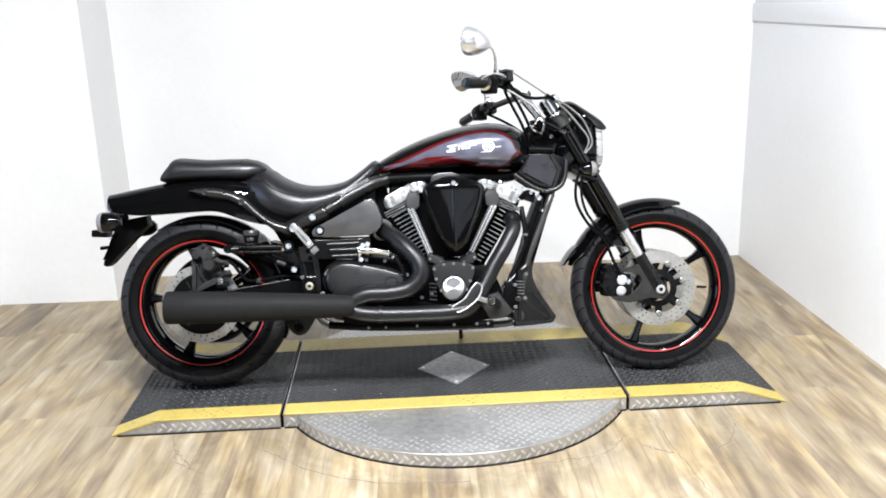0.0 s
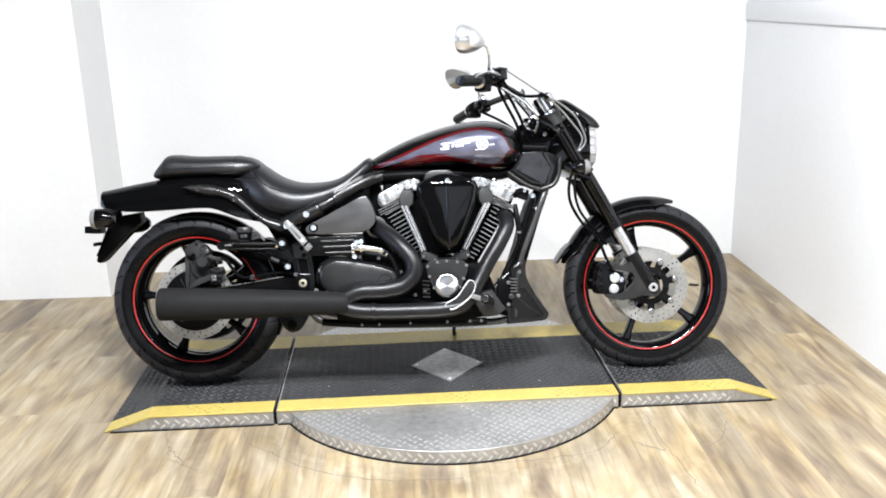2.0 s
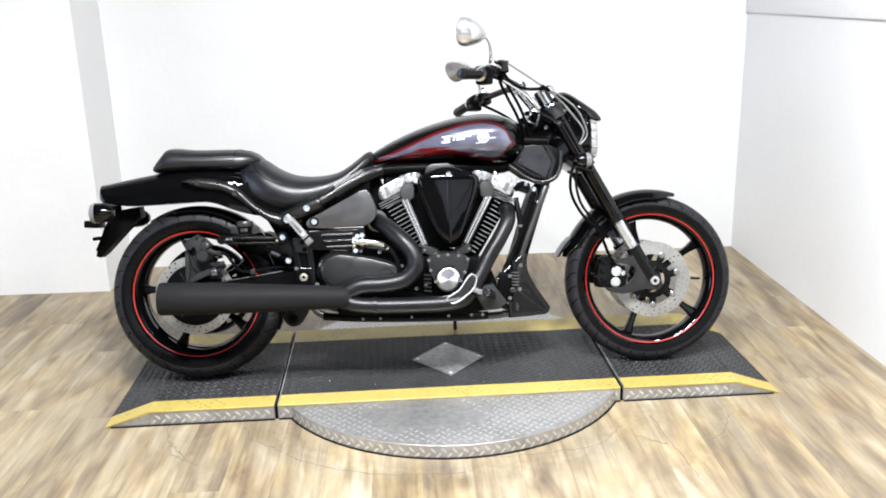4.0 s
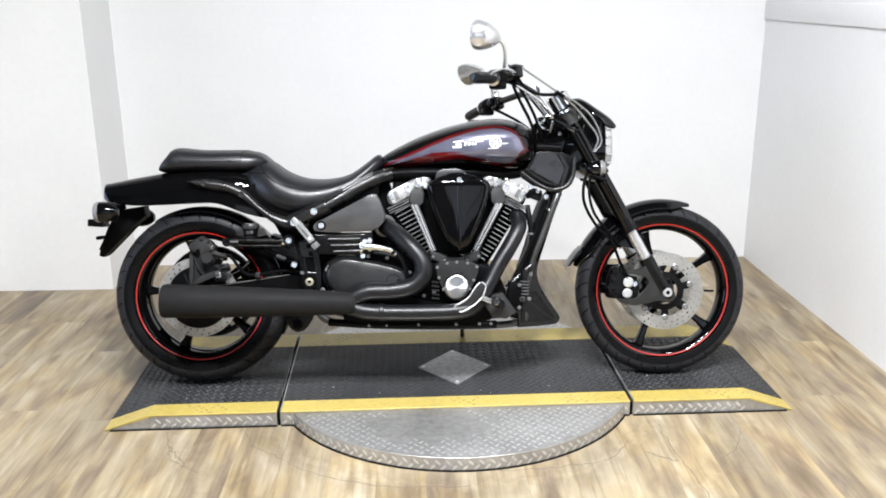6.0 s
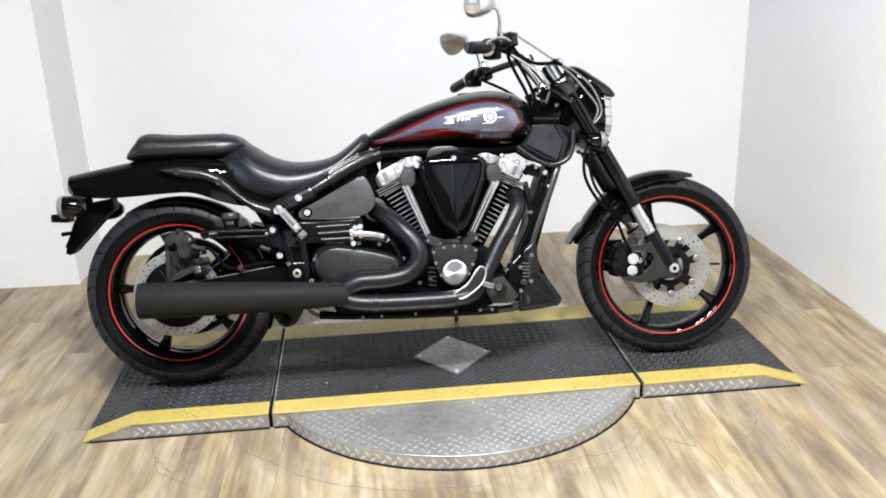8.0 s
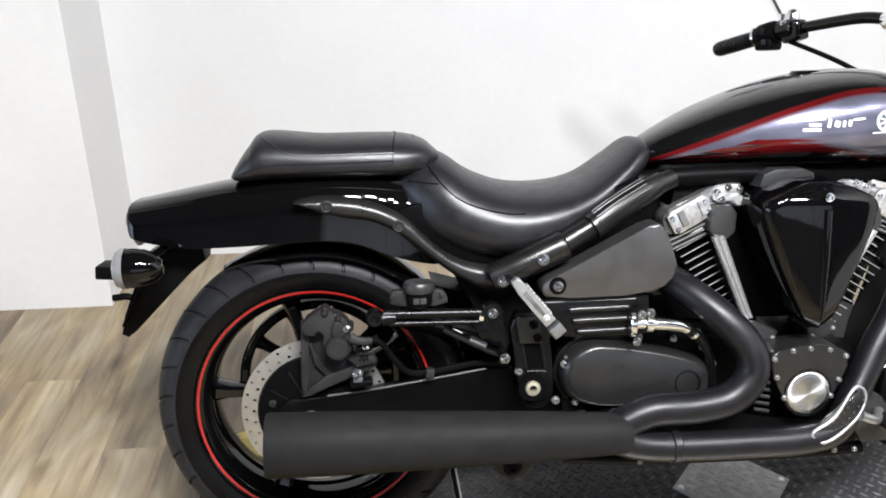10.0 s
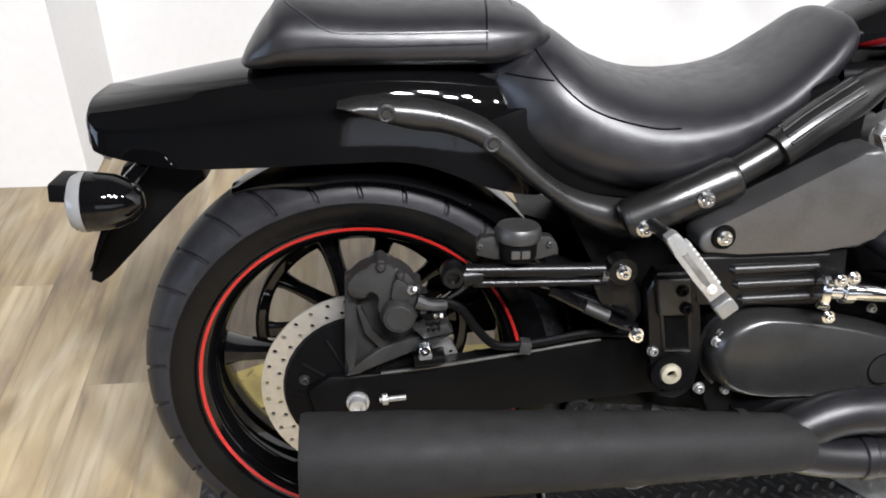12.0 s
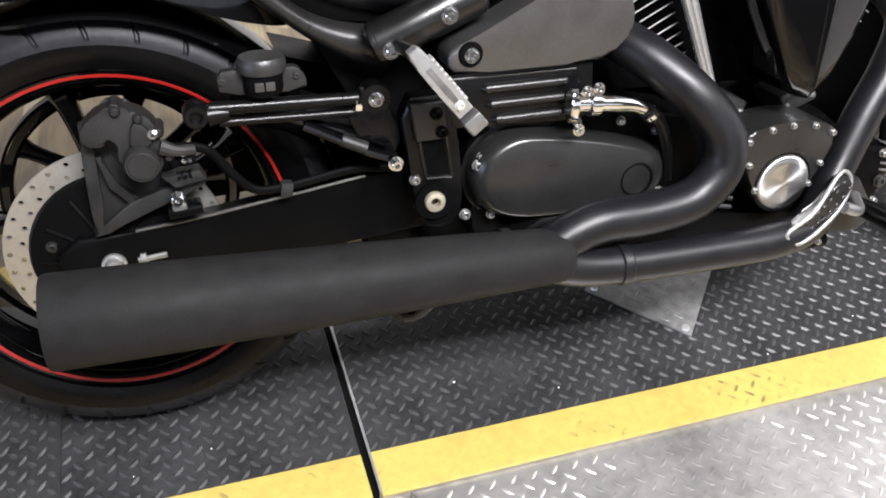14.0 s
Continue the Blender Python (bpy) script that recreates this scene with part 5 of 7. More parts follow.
for c, way in (((-0.487, -0.1645, 0.577), (-0.9, 0.1, -0.4)), ((-0.358, -0.172, 0.634), (0.92, 0.0, 0.4))):
    part("sleeve_end", lathe([(0, 0.006), (0.020, 0.005), (0.025, 0.002), (0.0275, -0.004), (0.027, -0.012)], c, way, 24), satin_frame, fr)
# added dark filler so no wall shows between rail and side cover
part("gap_panel", prism([(-0.40, 0.56), (-0.345, 0.640), (-0.22, 0.712), (-0.18, 0.730), (-0.19, 0.56)], -0.10, -0.138, 0.003), deep_black, fr)
part("rail_tube", tube([(-0.37, -0.170, 0.630), (-0.31, -0.162, 0.662), (-0.22, -0.14, 0.712), (-0.14, -0.11, 0.742)], 0.0190, 20, 6), satin_frame, fr)
part("rail_shell", tube([(-0.306, -0.166, 0.664), (-0.26, -0.156, 0.692), (-0.20, -0.138, 0.722), (-0.165, -0.125, 0.738)], [0.0235, 0.0245, 0.0245, 0.020], 24, 6), satin_frame, fr, "ribbed black rail cover")
for k in range(4):
    a = radians(20 + 26 * k)
    off = Vector((-0.35 * math.sin(a), -0.80 * math.cos(a), 0.60 * math.sin(a))).normalized() * 0.0242
    part("shell_rib", tube([Vector((-0.294, -0.164, 0.671)) + off, Vector((-0.25, -0.153, 0.697)) + off, Vector((-0.195, -0.137, 0.724)) + off], 0.0026, 8, 4), satin_frame, fr)
part("left_rail", tube([(-0.485, 0.165, 0.578), (-0.37, 0.172, 0.63), (-0.22, 0.15, 0.712), (-0.14, 0.11, 0.742)], 0.026, 14, 6), satin_black, fr)
part("top_rail", tube([(-0.20, -0.09, 0.738), (-0.05, -0.10, 0.744), (0.15, -0.10, 0.742), (0.33, -0.07, 0.745), (0.42, -0.04, 0.82)], 0.018, 14, 8), deep_black, fr)
part("top_rail_left", tube([(-0.20, 0.09, 0.738), (-0.05, 0.10, 0.744), (0.15, 0.10, 0.742), (0.33, 0.07, 0.745), (0.42, 0.04, 0.82)], 0.020, 14, 8), satin_black, fr)
for s in (-1, 1):
    part("down_tube", tube([(0.485, s * 0.07, 0.76), (0.447, s * 0.115, 0.660), (0.400, s * 0.12, 0.540), (0.352, s * 0.12, 0.42), (0.320, s * 0.12, 0.28), (0.27, s * 0.12, 0.205), (-0.30, s * 0.12, 0.215), (-0.42, s * 0.12, 0.27)], 0.0125, 18, 8), cover_grey, fr)
part("head_stock", tube([(0.40, 0, 0.93), (0.50, 0, 0.74)], 0.036, 20, 1), satin_black, fr)
part("rail_bolt", bolt((-0.402, -0.199, 0.615), 0.0082, 0.012), chrome, fr)
part("peg_bolt", bolt((-0.473, -0.193, 0.577), 0.0080, 0.012), chrome, fr)
plate2 = part("pivot_plate", prism(rounded([(-0.464, 0.515), (-0.396, 0.515), (-0.385, 0.43), (-0.380, 0.352), (-0.404, 0.329), (-0.438, 0.336), (-0.450, 0.40)], 1), -0.16, -0.192, 0.006, 3), satin_black, fr, "black pivot plate")
part("plate_block", prism([(-0.455, 0.512), (-0.411, 0.512), (-0.403, 0.461), (-0.447, 0.461)], -0.188, -0.206, 0.004, 3), satin_frame, plate2)
for u, w in ((-0.421, 0.497), (-0.414, 0.472)):
    part("block_bolt", bolt((u, -0.206, w), 0.0062, 0.007), deep_black, plate2)
for a, b in (((-0.440, 0.458), (-0.432, 0.405)), ((-0.432, 0.405), (-0.397, 0.404)), ((-0.397, 0.404), (-0.404, 0.458))):
    part("pocket_edge", tube([(a[0], -0.1925, a[1]), (b[0], -0.1925, b[1])], 0.0026, 8, 1), satin_frame, plate2)
part("plate_pocket", prism([(-0.436, 0.456), (-0.408, 0.456), (-0.401, 0.409), (-0.429, 0.409)], -0.1915, -0.1935, 0.0006, 1), deep_black, plate2)
part("pivot_bushing", lathe([(0.006, -0.002), (0.013, -0.002), (0.0145, 0.004), (0.013, 0.008), (0.007, 0.009), (0.006, 0.004)], (-0.422, -0.196, 0.374), (0, -1, 0), 24, True), brass, plate2, "pale metal bushing")
part("pivot_ring", lathe([(0.015, -0.001), (0.026, -0.001), (0.026, 0.003), (0.015, 0.003)], (-0.422, -0.196, 0.374), (0, -1, 0), 28, True), deep_black, plate2)
for u, w in ((-0.446, 0.405), (-0.361, 0.414), (-0.378, 0.345)):
    part("plate_bolt", bolt((u, -0.19, w), 0.006, 0.008), cast_alloy, plate2)

# passenger peg, folded up
PEG_A, PEG_B = Vector((-0.462, -0.262, 0.590)), Vector((-0.386, -0.262, 0.496))
peg_way = (PEG_B - PEG_A).normalized()
peg_side = Vector((peg_way.z, 0, -peg_way.x))
PEG_TURN = math.degrees(math.atan2(-peg_way.z, peg_way.x))


def peg_outline(rows):
    """An outline from (along, left half, right half) rows of the peg."""
    left = [PEG_A + peg_way * t - peg_side * a for t, a, b in rows]
    right = [PEG_A + peg_way * t + peg_side * b for t, a, b in rows]
    return [(p.x, p.z) for p in right + left[::-1]]


peg = part("passenger_peg", prism(peg_outline([(-0.006, 0.006, 0.006), (0.0, 0.009, 0.009), (0.018, 0.010, 0.010), (0.060, 0.0105, 0.0105), (0.096, 0.011, 0.011)]), -0.250, -0.268, 0.003, 3), peg_alloy, bike, "bare aluminium folded passenger peg")
part("peg_groove", prism(peg_outline([(0.022, 0.0035, 0.0035), (0.060, 0.004, 0.004), (0.076, 0.003, 0.003)]), -0.266, -0.2688, 0.0008, 1), head_alloy, peg)
part("peg_screw", bolt(tuple(PEG_A + peg_way * 0.082 + Vector((0, -0.006, 0))), 0.0048, 0.004), alloy, peg)
part("peg_tip", box(tuple(PEG_B + peg_way * -0.008), (0.021, 0.023, 0.025), (0, PEG_TURN, 0), 0.004, 3), cast_alloy, peg)
part("peg_mount", tube([(-0.464, -0.195, 0.582), (-0.458, -0.252, 0.586)], 0.0085, 16, 1), satin_frame, peg)
for k in range(9):
    q = PEG_A + peg_way * (0.018 + 0.0078 * k) + peg_side * -0.0112
    part("peg_rib", box((q.x, -0.259, q.z), (0.0046, 0.018, 0.004), (0, PEG_TURN, 0), 0.0010, 1), alloy, peg)
# side cover and ribbed box
sc = part("side_cover", prism(rounded([(-0.405, 0.552), (-0.405, 0.568), (-0.396, 0.577), (-0.371, 0.588), (-0.339, 0.604), (-0.298, 0.625), (-0.245, 0.652), (-0.206, 0.672), (-0.191, 0.673), (-0.182, 0.662), (-0.171, 0.637), (-0.157, 0.592), (-0.160, 0.580), (-0.188, 0.552), (-0.206, 0.544), (-0.395, 0.543)], 1), -0.150, -0.206, 0.007, 4), side_grey, bike, "satin grey side cover with a raked edge")
part("cover_bolt_pad", lathe([(0, 0.0), (0.016, 0.0), (0.014, 0.004), (0, 0.004)], (-0.377, -0.206, 0.567), (0, -1, 0), 24), deep_black, sc)
part("cover_bolt", bolt((-0.377, -0.209, 0.567), 0.0072, 0.009), chrome, sc)
rb = part("ribbed_cover", prism([(-0.405, 0.540), (-0.205, 0.540), (-0.200, 0.470), (-0.225, 0.462), (-0.402, 0.468)], -0.145, -0.192, 0.005), satin_black, bike, "black box cover with long ribs")
for k, (a, b, w) in enumerate(((-0.357, -0.240, 0.518), (-0.350, -0.243, 0.497), (-0.342, -0.245, 0.476))):
    part("rib", tube([(a, -0.191, w), (a + 0.004, -0.194, w), (b - 0.004, -0.194, w + 0.001), (b, -0.191, w + 0.001)], [0.003, 0.0062, 0.0062, 0.003], 14, 1), satin_frame, rb)
part("ribbed_lip", tube([(-0.398, -0.190, 0.533), (-0.23, -0.192, 0.533)], 0.0026, 8, 1), satin_frame, rb)

# engine
en = part("engine", prism(rounded([(-0.36, 0.28), (-0.37, 0.42), (-0.20, 0.49), (-0.02, 0.43), (0.10, 0.425), (0.22, 0.42), (0.27, 0.30), (0.20, 0.225), (-0.28, 0.225)], 1), -0.172, 0.172, 0.015), deep_black, bike, "black air-cooled twin engine")
cc = part("clutch_cover", dome([(-0.372, 0.390), (-0.362, 0.428), (-0.325, 0.452), (-0.284, 0.454), (-0.20, 0.440), (-0.125, 0.420), (-0.088, 0.402), (-0.076, 0.376), (-0.092, 0.346), (-0.15, 0.328), (-0.23, 0.326), (-0.307, 0.330), (-0.352, 0.348)], -0.155, -0.207, 0.16, 8, 0.005), clutch_grey, en, "satin grey oval clutch cover", smooth=60)
part("cover_flange", prism(closed_run([(-0.378, 0.390), (-0.367, 0.433), (-0.326, 0.459), (-0.284, 0.461), (-0.20, 0.448), (-0.122, 0.428), (-0.08, 0.406), (-0.068, 0.376), (-0.085, 0.340), (-0.15, 0.320), (-0.23, 0.318), (-0.307, 0.322), (-0.358, 0.343)], 4), -0.15, -0.172, 0.003), satin_black, cc)
part("cover_rim", lathe([(0.022, -0.002), (0.025, -0.002), (0.025, 0.003), (0.022, 0.003)], (-0.134, -0.2075, 0.372), (0, -1, 0), 28, True), satin_black, cc)
part("lower_case", prism(rounded([(-0.33, 0.33), (-0.06, 0.33), (0.0, 0.28), (0.20, 0.29), (0.23, 0.24), (0.10, 0.21), (-0.30, 0.215)], 1), -0.16, -0.205, 0.01), deep_black, en)
part("gear_cover", prism(rounded([(0.010, 0.425), (0.018, 0.433), (0.050, 0.441), (0.083, 0.444), (0.118, 0.441), (0.150, 0.430), (0.158, 0.420), (0.154, 0.398), (0.135, 0.355), (0.110, 0.318), (0.055, 0.318), (0.030, 0.355), (0.012, 0.400)], 1), -0.17, -0.240, 0.005, 3), clutch_grey, en, "dark grey fan-shaped gear cover")
cap = part("engine_cap", lathe([(0.0, 0.0282), (0.002, 0.0282), (0.030, 0.0278), (0.0385, 0.0274), (0.0412, 0.0255), (0.0425, 0.022), (0.0425, 0.0)], (0, 0, 0), (0, -1, 0), 64), turned_alloy, en, "round machined aluminium cap")
cap.location = (0.082, -0.217, 0.352)
part("cap_ring", lathe([(0.0425, 0.0), (0.0455, 0.0), (0.0455, 0.010), (0.0425, 0.010)], (0.082, -0.230, 0.352), (0, -1, 0), 48, True), satin_black, en)
for u, w in ((0.016, 0.420), (0.050, 0.434), (0.083, 0.437), (0.120, 0.433), (0.151, 0.420), (0.140, 0.375), (0.022, 0.385), (0.038, 0.345), (0.126, 0.345)):
    part("cover_bolt", bolt((u, -0.240, w), 0.0040, 0.005), cast_alloy, en)
for u, w in ((-0.355, 0.424), (-0.34, 0.338), (-0.22, 0.458), (-0.155, 0.452), (-0.10, 0.432), (-0.078, 0.40), (-0.085, 0.34), (-0.03, 0.318), (-0.06, 0.315), (0.005, 0.33)):
    part("case_bolt", bolt((u, -0.186, w), 0.0048, 0.007), cast_alloy, en)
for k in range(5):
    part("case_rib", tube([(-0.002, -0.205, 0.312 + 0.014 * k), (0.022, -0.215, 0.310 + 0.014 * k)], 0.0035, 6, 1), engine_grey, en)

# chrome elbow
el = part("water_elbow", tube([(-0.235, -0.212, 0.493), (-0.19, -0.216, 0.490), (-0.155, -0.214, 0.484), (-0.138, -0.212, 0.477)], [0.0115, 0.0115, 0.0105, 0.010], 16, 6), chrome, bike, "chrome elbow pipe")
part("elbow_hose", tube([(-0.140, -0.212, 0.478), (-0.112, -0.21, 0.457), (-0.092, -0.208, 0.415), (-0.084, -0.206, 0.365)], [0.010, 0.009, 0.0075, 0.006], 14, 6), satin_black, el)
part("hose_clip", lathe([(0.009, -0.004), (0.0118, -0.003), (0.0118, 0.003), (0.009, 0.004)], (-0.124, -0.211, 0.467), (0.7, 0, -0.7), 16, True), chrome, el)
fl = bmesh.new()
add_lathe(fl, [(0, -0.006), (0.014, -0.006), (0.016, -0.004), (0.016, 0.004), (0.014, 0.006), (0, 0.006)], (0, 0, 0), (1, 0, -0.05), 24)
fl.transform(pose(-0.240, -0.212, 0.490) @ Matrix.Diagonal((1, 0.8, 1.45, 1)))
part("elbow_flange", fl, chrome, el)
part("elbow_collar", lathe([(0.012, -0.008), (0.017, -0.006), (0.017, 0.006), (0.012, 0.008)], (-0.212, -0.214, 0.492), (1, 0, -0.05), 20), chrome, el)
for u, w in ((-0.228, 0.512), (-0.236, 0.462), (-0.212, 0.515)):
    part("elbow_bolt", bolt((u, -0.225, w), 0.006, 0.008), chrome, el)


def cylinder(base, top, name):
    """A finned cylinder with its head, drawn along the line from base to top in the side plane."""
    base, top = Vector((base[0], 0, base[1])), Vector((top[0], 0, top[1]))
    way = (top - base).normalized()
    ang = math.degrees(math.atan2(way.x, way.z))
    length = (top - base).length
    cyl = part(name, lathe([(0, 0), (0.030, 0), (0.030, length), (0, length)], base, way, 36), deep_black, en, "black finned cylinder")
    fins = 15
    bm = box((0, 0, 0), (0.072, 0.268, 0.0026), bevel=0.0007, segs=1)
    me = bpy.data.meshes.new("fin")
    bm.to_mesh(me)
    bm.free()
    me.materials.append(deep_black)
    edge = bmesh.new()
    add_box(edge, (0, -0.1345, 0), (0.066, 0.0014, 0.0021), bevel=0.0004, segs=1)
    em = bpy.data.meshes.new("fin_edge")
    edge.to_mesh(em)
    edge.free()
    em.materials.append(alloy)
    for k in range(fins):
        c = base + way * (0.018 + (length - 0.045) * k / (fins - 1))
        scale = 0.36 + 0.64 * k / (fins - 1)
        inward = math.copysign(0.014 * (1 - scale), -way.x)
        for nm, data in (("fin", me), ("fin_edge", em)):
            f = new(nm, data)
            f.parent = cyl
            f.matrix_local = Matrix.Translation(c + Vector((0, 0.020, 0))) @ pose(0, 0, 0, 0, ang, 0) @ Matrix.Translation((inward, 0, 0)) @ Matrix.Diagonal((scale, 1, 1, 1))
    return cyl, top, way, ang


cylinder((0.000, 0.42), (-0.120, 0.655), "rear_cylinder")
cylinder((0.176, 0.42), (0.320, 0.655), "front_cylinder")


def head(outline, name):
    return part(name, prism(rounded(outline, 1), -0.015, -0.111, 0.006, 3), head_alloy, en, "sand-cast aluminium cylinder head")


rh = head([(-0.152, 0.640), (-0.156, 0.668), (-0.136, 0.688), (-0.097, 0.704), (-0.062, 0.723), (-0.012, 0.733), (0.006, 0.715), (-0.020, 0.692), (-0.055, 0.664), (-0.098, 0.640), (-0.138, 0.630)], "rear_head")
fh = head([(0.184, 0.692), (0.177, 0.718), (0.202, 0.732), (0.261, 0.712), (0.312, 0.694), (0.332, 0.668), (0.326, 0.632), (0.298, 0.640), (0.265, 0.660), (0.229, 0.682)], "front_head")
for hd, s, c0 in ((rh, 1, 0.0), (fh, -1, 0.183)):
    x = lambda u: c0 + s * u
    part("rocker_cover", prism([(x(-0.136), 0.637), (x(-0.152), 0.668), (x(-0.146), 0.680), (x(-0.086), 0.710), (x(-0.074), 0.703), (x(-0.064), 0.676), (x(-0.070), 0.668), (x(-0.124), 0.638)], -0.105, -0.128, 0.004, 2), rocker_alloy, hd, "rough bright cast rocker cover")
    part("cover_rib", prism([(x(-0.121), 0.650), (x(-0.135), 0.678), (x(-0.123), 0.684), (x(-0.109), 0.656)], -0.125, -0.1312, 0.0018, 1), cast_alloy, hd)
    part("cover_rib", prism([(x(-0.084), 0.669), (x(-0.097), 0.697), (x(-0.088), 0.702), (x(-0.075), 0.674)], -0.125, -0.1312, 0.0018, 1), rocker_alloy, hd)
    for u, w in ((-0.142, 0.667), (-0.080, 0.697), (-0.073, 0.677), (-0.130, 0.645)):
        part("head_bolt", bolt((x(u), -0.127, w), 0.0042, 0.006), chrome, hd)
    part("head_boss", lathe([(0, 0.030), (0.008, 0.030), (0.011, 0.026), (0.012, 0.0)], (x(-0.018), -0.107, 0.698), (0, -1, 0), 20), alloy, hd, "bright round boss")
    part("intake_flange", prism(rounded([(x(-0.066), 0.702), (x(-0.058), 0.722), (x(-0.014), 0.730), (x(0.000), 0.716), (x(-0.022), 0.700), (x(-0.046), 0.690)], 1), -0.105, -0.121, 0.004, 2), rocker_alloy, hd)
    for u, w in ((-0.055, 0.714), (-0.034, 0.722), (-0.012, 0.720), (-0.046, 0.700)):
        part("head_bolt", bolt((x(u), -0.121, w), 0.0048, 0.008), chrome, hd)
    part("rocker_block", prism([(x(-0.078), 0.646), (x(-0.074), 0.672), (x(-0.064), 0.690), (x(-0.036), 0.692), (x(-0.024), 0.676), (x(-0.026), 0.640), (x(-0.040), 0.628), (x(-0.066), 0.630)], -0.095, -0.146, 0.006, 3), cover_grey, hd, "dark grey pushrod block")
    for k in range(3):
        part("head_fin", box((x(-0.112 + 0.004 * k), -0.065, 0.638 - 0.008 * k), (0.092, 0.115, 0.0035), (0, -24 * s, 0), 0.001, 1), cast_alloy, hd)
for u, v, w, r in ((0.247, -0.080, 0.724, 0.009), (0.269, -0.085, 0.717, 0.007), (0.297, -0.085, 0.699, 0.007), (0.321, -0.080, 0.692, 0.010), (0.331, -0.085, 0.650, 0.008), (0.382, -0.085, 0.649, 0.007)):
    part("hose_clip", lathe([(0, 0.008), (r * 0.55, 0.008), (r * 0.8, 0.005), (r, 0.0), (r, -0.012), (r * 0.6, -0.02)], (u, v, w), (0.1, -1, 0.35), 14), alloy, fh)
for hd, top, foot in ((rh, (-0.060, 0.634), (0.010, 0.458)), (fh, (0.238, 0.634), (0.145, 0.458))):
    for k in (0, 1):
        sgn = 1 if hd is rh else -1
        o = 0.0135 * (k - 0.5) * sgn
        p = part("pushrod_tube", tube([(top[0] + o, -0.146 + 0.005 * k, top[1]), (foot[0] + o * 0.6, -0.146 + 0.005 * k, foot[1])], 0.0072, 16, 1), satin_chrome, en, "chrome pushrod tube")
        part("tube_foot", lathe([(0.009, 0), (0.013, 0.002), (0.014, 0.014), (0.010, 0.018)], (foot[0] + o * 0.6, -0.146 + 0.005 * k, foot[1] - 0.004), (-0.38 * sgn, 0, 0.92), 18), chrome, p)
for u, a in ((0.024, 22), (0.142, -22)):
    lb = part("lifter_block", box((u, -0.135, 0.448), (0.058, 0.07, 0.030), (0, a, 0), 0.006, 3), engine_grey, en)
    for d in (-0.02, 0.02):
        part("lifter_bolt", bolt((u + d, -0.170, 0.446 - (0.008 if (d > 0) == (a > 0) else -0.006)), 0.0036, 0.004), cast_alloy, lb)
part("intake_duct", prism(rounded([(0.025, 0.757), (0.115, 0.757), (0.130, 0.715), (0.01, 0.715)], 1), -0.06, -0.150, 0.006), engine_grey, en)

# added black masses that fill the gaps behind frame and engine with dark
part("gap_block", prism(rounded([(-0.235, 0.56), (-0.225, 0.690), (-0.185, 0.722), (-0.142, 0.722), (-0.138, 0.57)], 1), -0.060, 0.060, 0.006), deep_black, en)
part("inner_mass", prism([(-0.215, 0.46), (-0.215, 0.56), (-0.135, 0.60), (-0.135, 0.725), (-0.10, 0.748), (0.27, 0.748), (0.285, 0.70), (0.255, 0.60), (0.165, 0.45)], -0.085, 0.10, 0.01), deep_black, en)

# air cleaner cover in two halves with a joint
def air_cover():
    """A shield swelling out to an upright ridge, rounded at its rim."""
    prof = [(0.741, 0.024), (0.739, 0.034), (0.732, 0.054), (0.722, 0.078), (0.712, 0.096), (0.704, 0.1045), (0.696, 0.1075), (0.689, 0.1075), (0.66, 0.102), (0.625, 0.090), (0.591, 0.077), (0.556, 0.062), (0.53, 0.050), (0.51, 0.040), (0.494, 0.031), (0.483, 0.022), (0.476, 0.012)]
    bm, last = bmesh.new(), None
    cols = [-1.0, -1.0, -0.985, -0.95, -0.88, -0.75, -0.5, -0.25, -0.06, 0.0, 0.06, 0.25, 0.5, 0.75, 0.88, 0.95, 0.985, 1.0, 1.0]
    top, bottom = prof[0][0], prof[-1][0]
    for w, hw in prof:
        lip = 0.012 * max(0.0, 1 - (w - bottom) / 0.03) ** 2
        row = []
        for k, s in enumerate(cols):
            round_off = 0.014 * max(0.0, (abs(s) - 0.86) / 0.14) ** 2
            v = -0.254 + 0.018 * (math.sqrt(s * s + 0.02) - 0.14) + round_off + lip
            brow = 0.700 + 0.008 * abs(s)
            v += 17.0 * max(0.0, w - brow) ** 2
            if k in (0, len(cols) - 1):
                v = -0.13
            row.append(bm.verts.new((0.0935 + s * hw, v, w)))
        if last:
            for k in range(len(cols) - 1):
                bm.faces.new((last[k], last[k + 1], row[k + 1], row[k]))
        else:
            bm.faces.new(row)
        last = row
    bm.faces.new(last[::-1])
    return bm


ac = part("air_cleaner_cover", air_cover(), gloss_black, bike, "gloss black shield-shaped air cleaner cover", smooth=50)
part("cover_spine", tube([(0.0935, -0.2505, 0.694), (0.0935, -0.2512, 0.60), (0.0935, -0.2495, 0.495)], [0.0085, 0.0078, 0.005], 16, 6), gloss_black, ac)
part("air_box", prism([(-0.005, 0.70), (0.03, 0.722), (0.157, 0.722), (0.192, 0.70), (0.165, 0.60), (0.11, 0.48), (0.077, 0.48), (0.022, 0.60)], -0.14, -0.20, 0.004), deep_black, ac)
part("cover_screw", bolt((0.0935, -0.2535, 0.716), 0.006, 0.008), chrome, ac)

# exhaust
mf = part("muffler", lathe([(0.0, 0.004), (0.042, 0.004), (0.050, 0.0), (0.054, 0.0), (0.056, 0.006), (0.055, 0.12), (0.049, 0.34), (0.043, 0.50), (0.038, 0.60), (0.036, 0.63), (0.030, 0.64)], (-0.900, -0.276, 0.3245), (1, 0.010, -0.028), 48), exhaust_black, bike, "matt black tapered straight muffler")
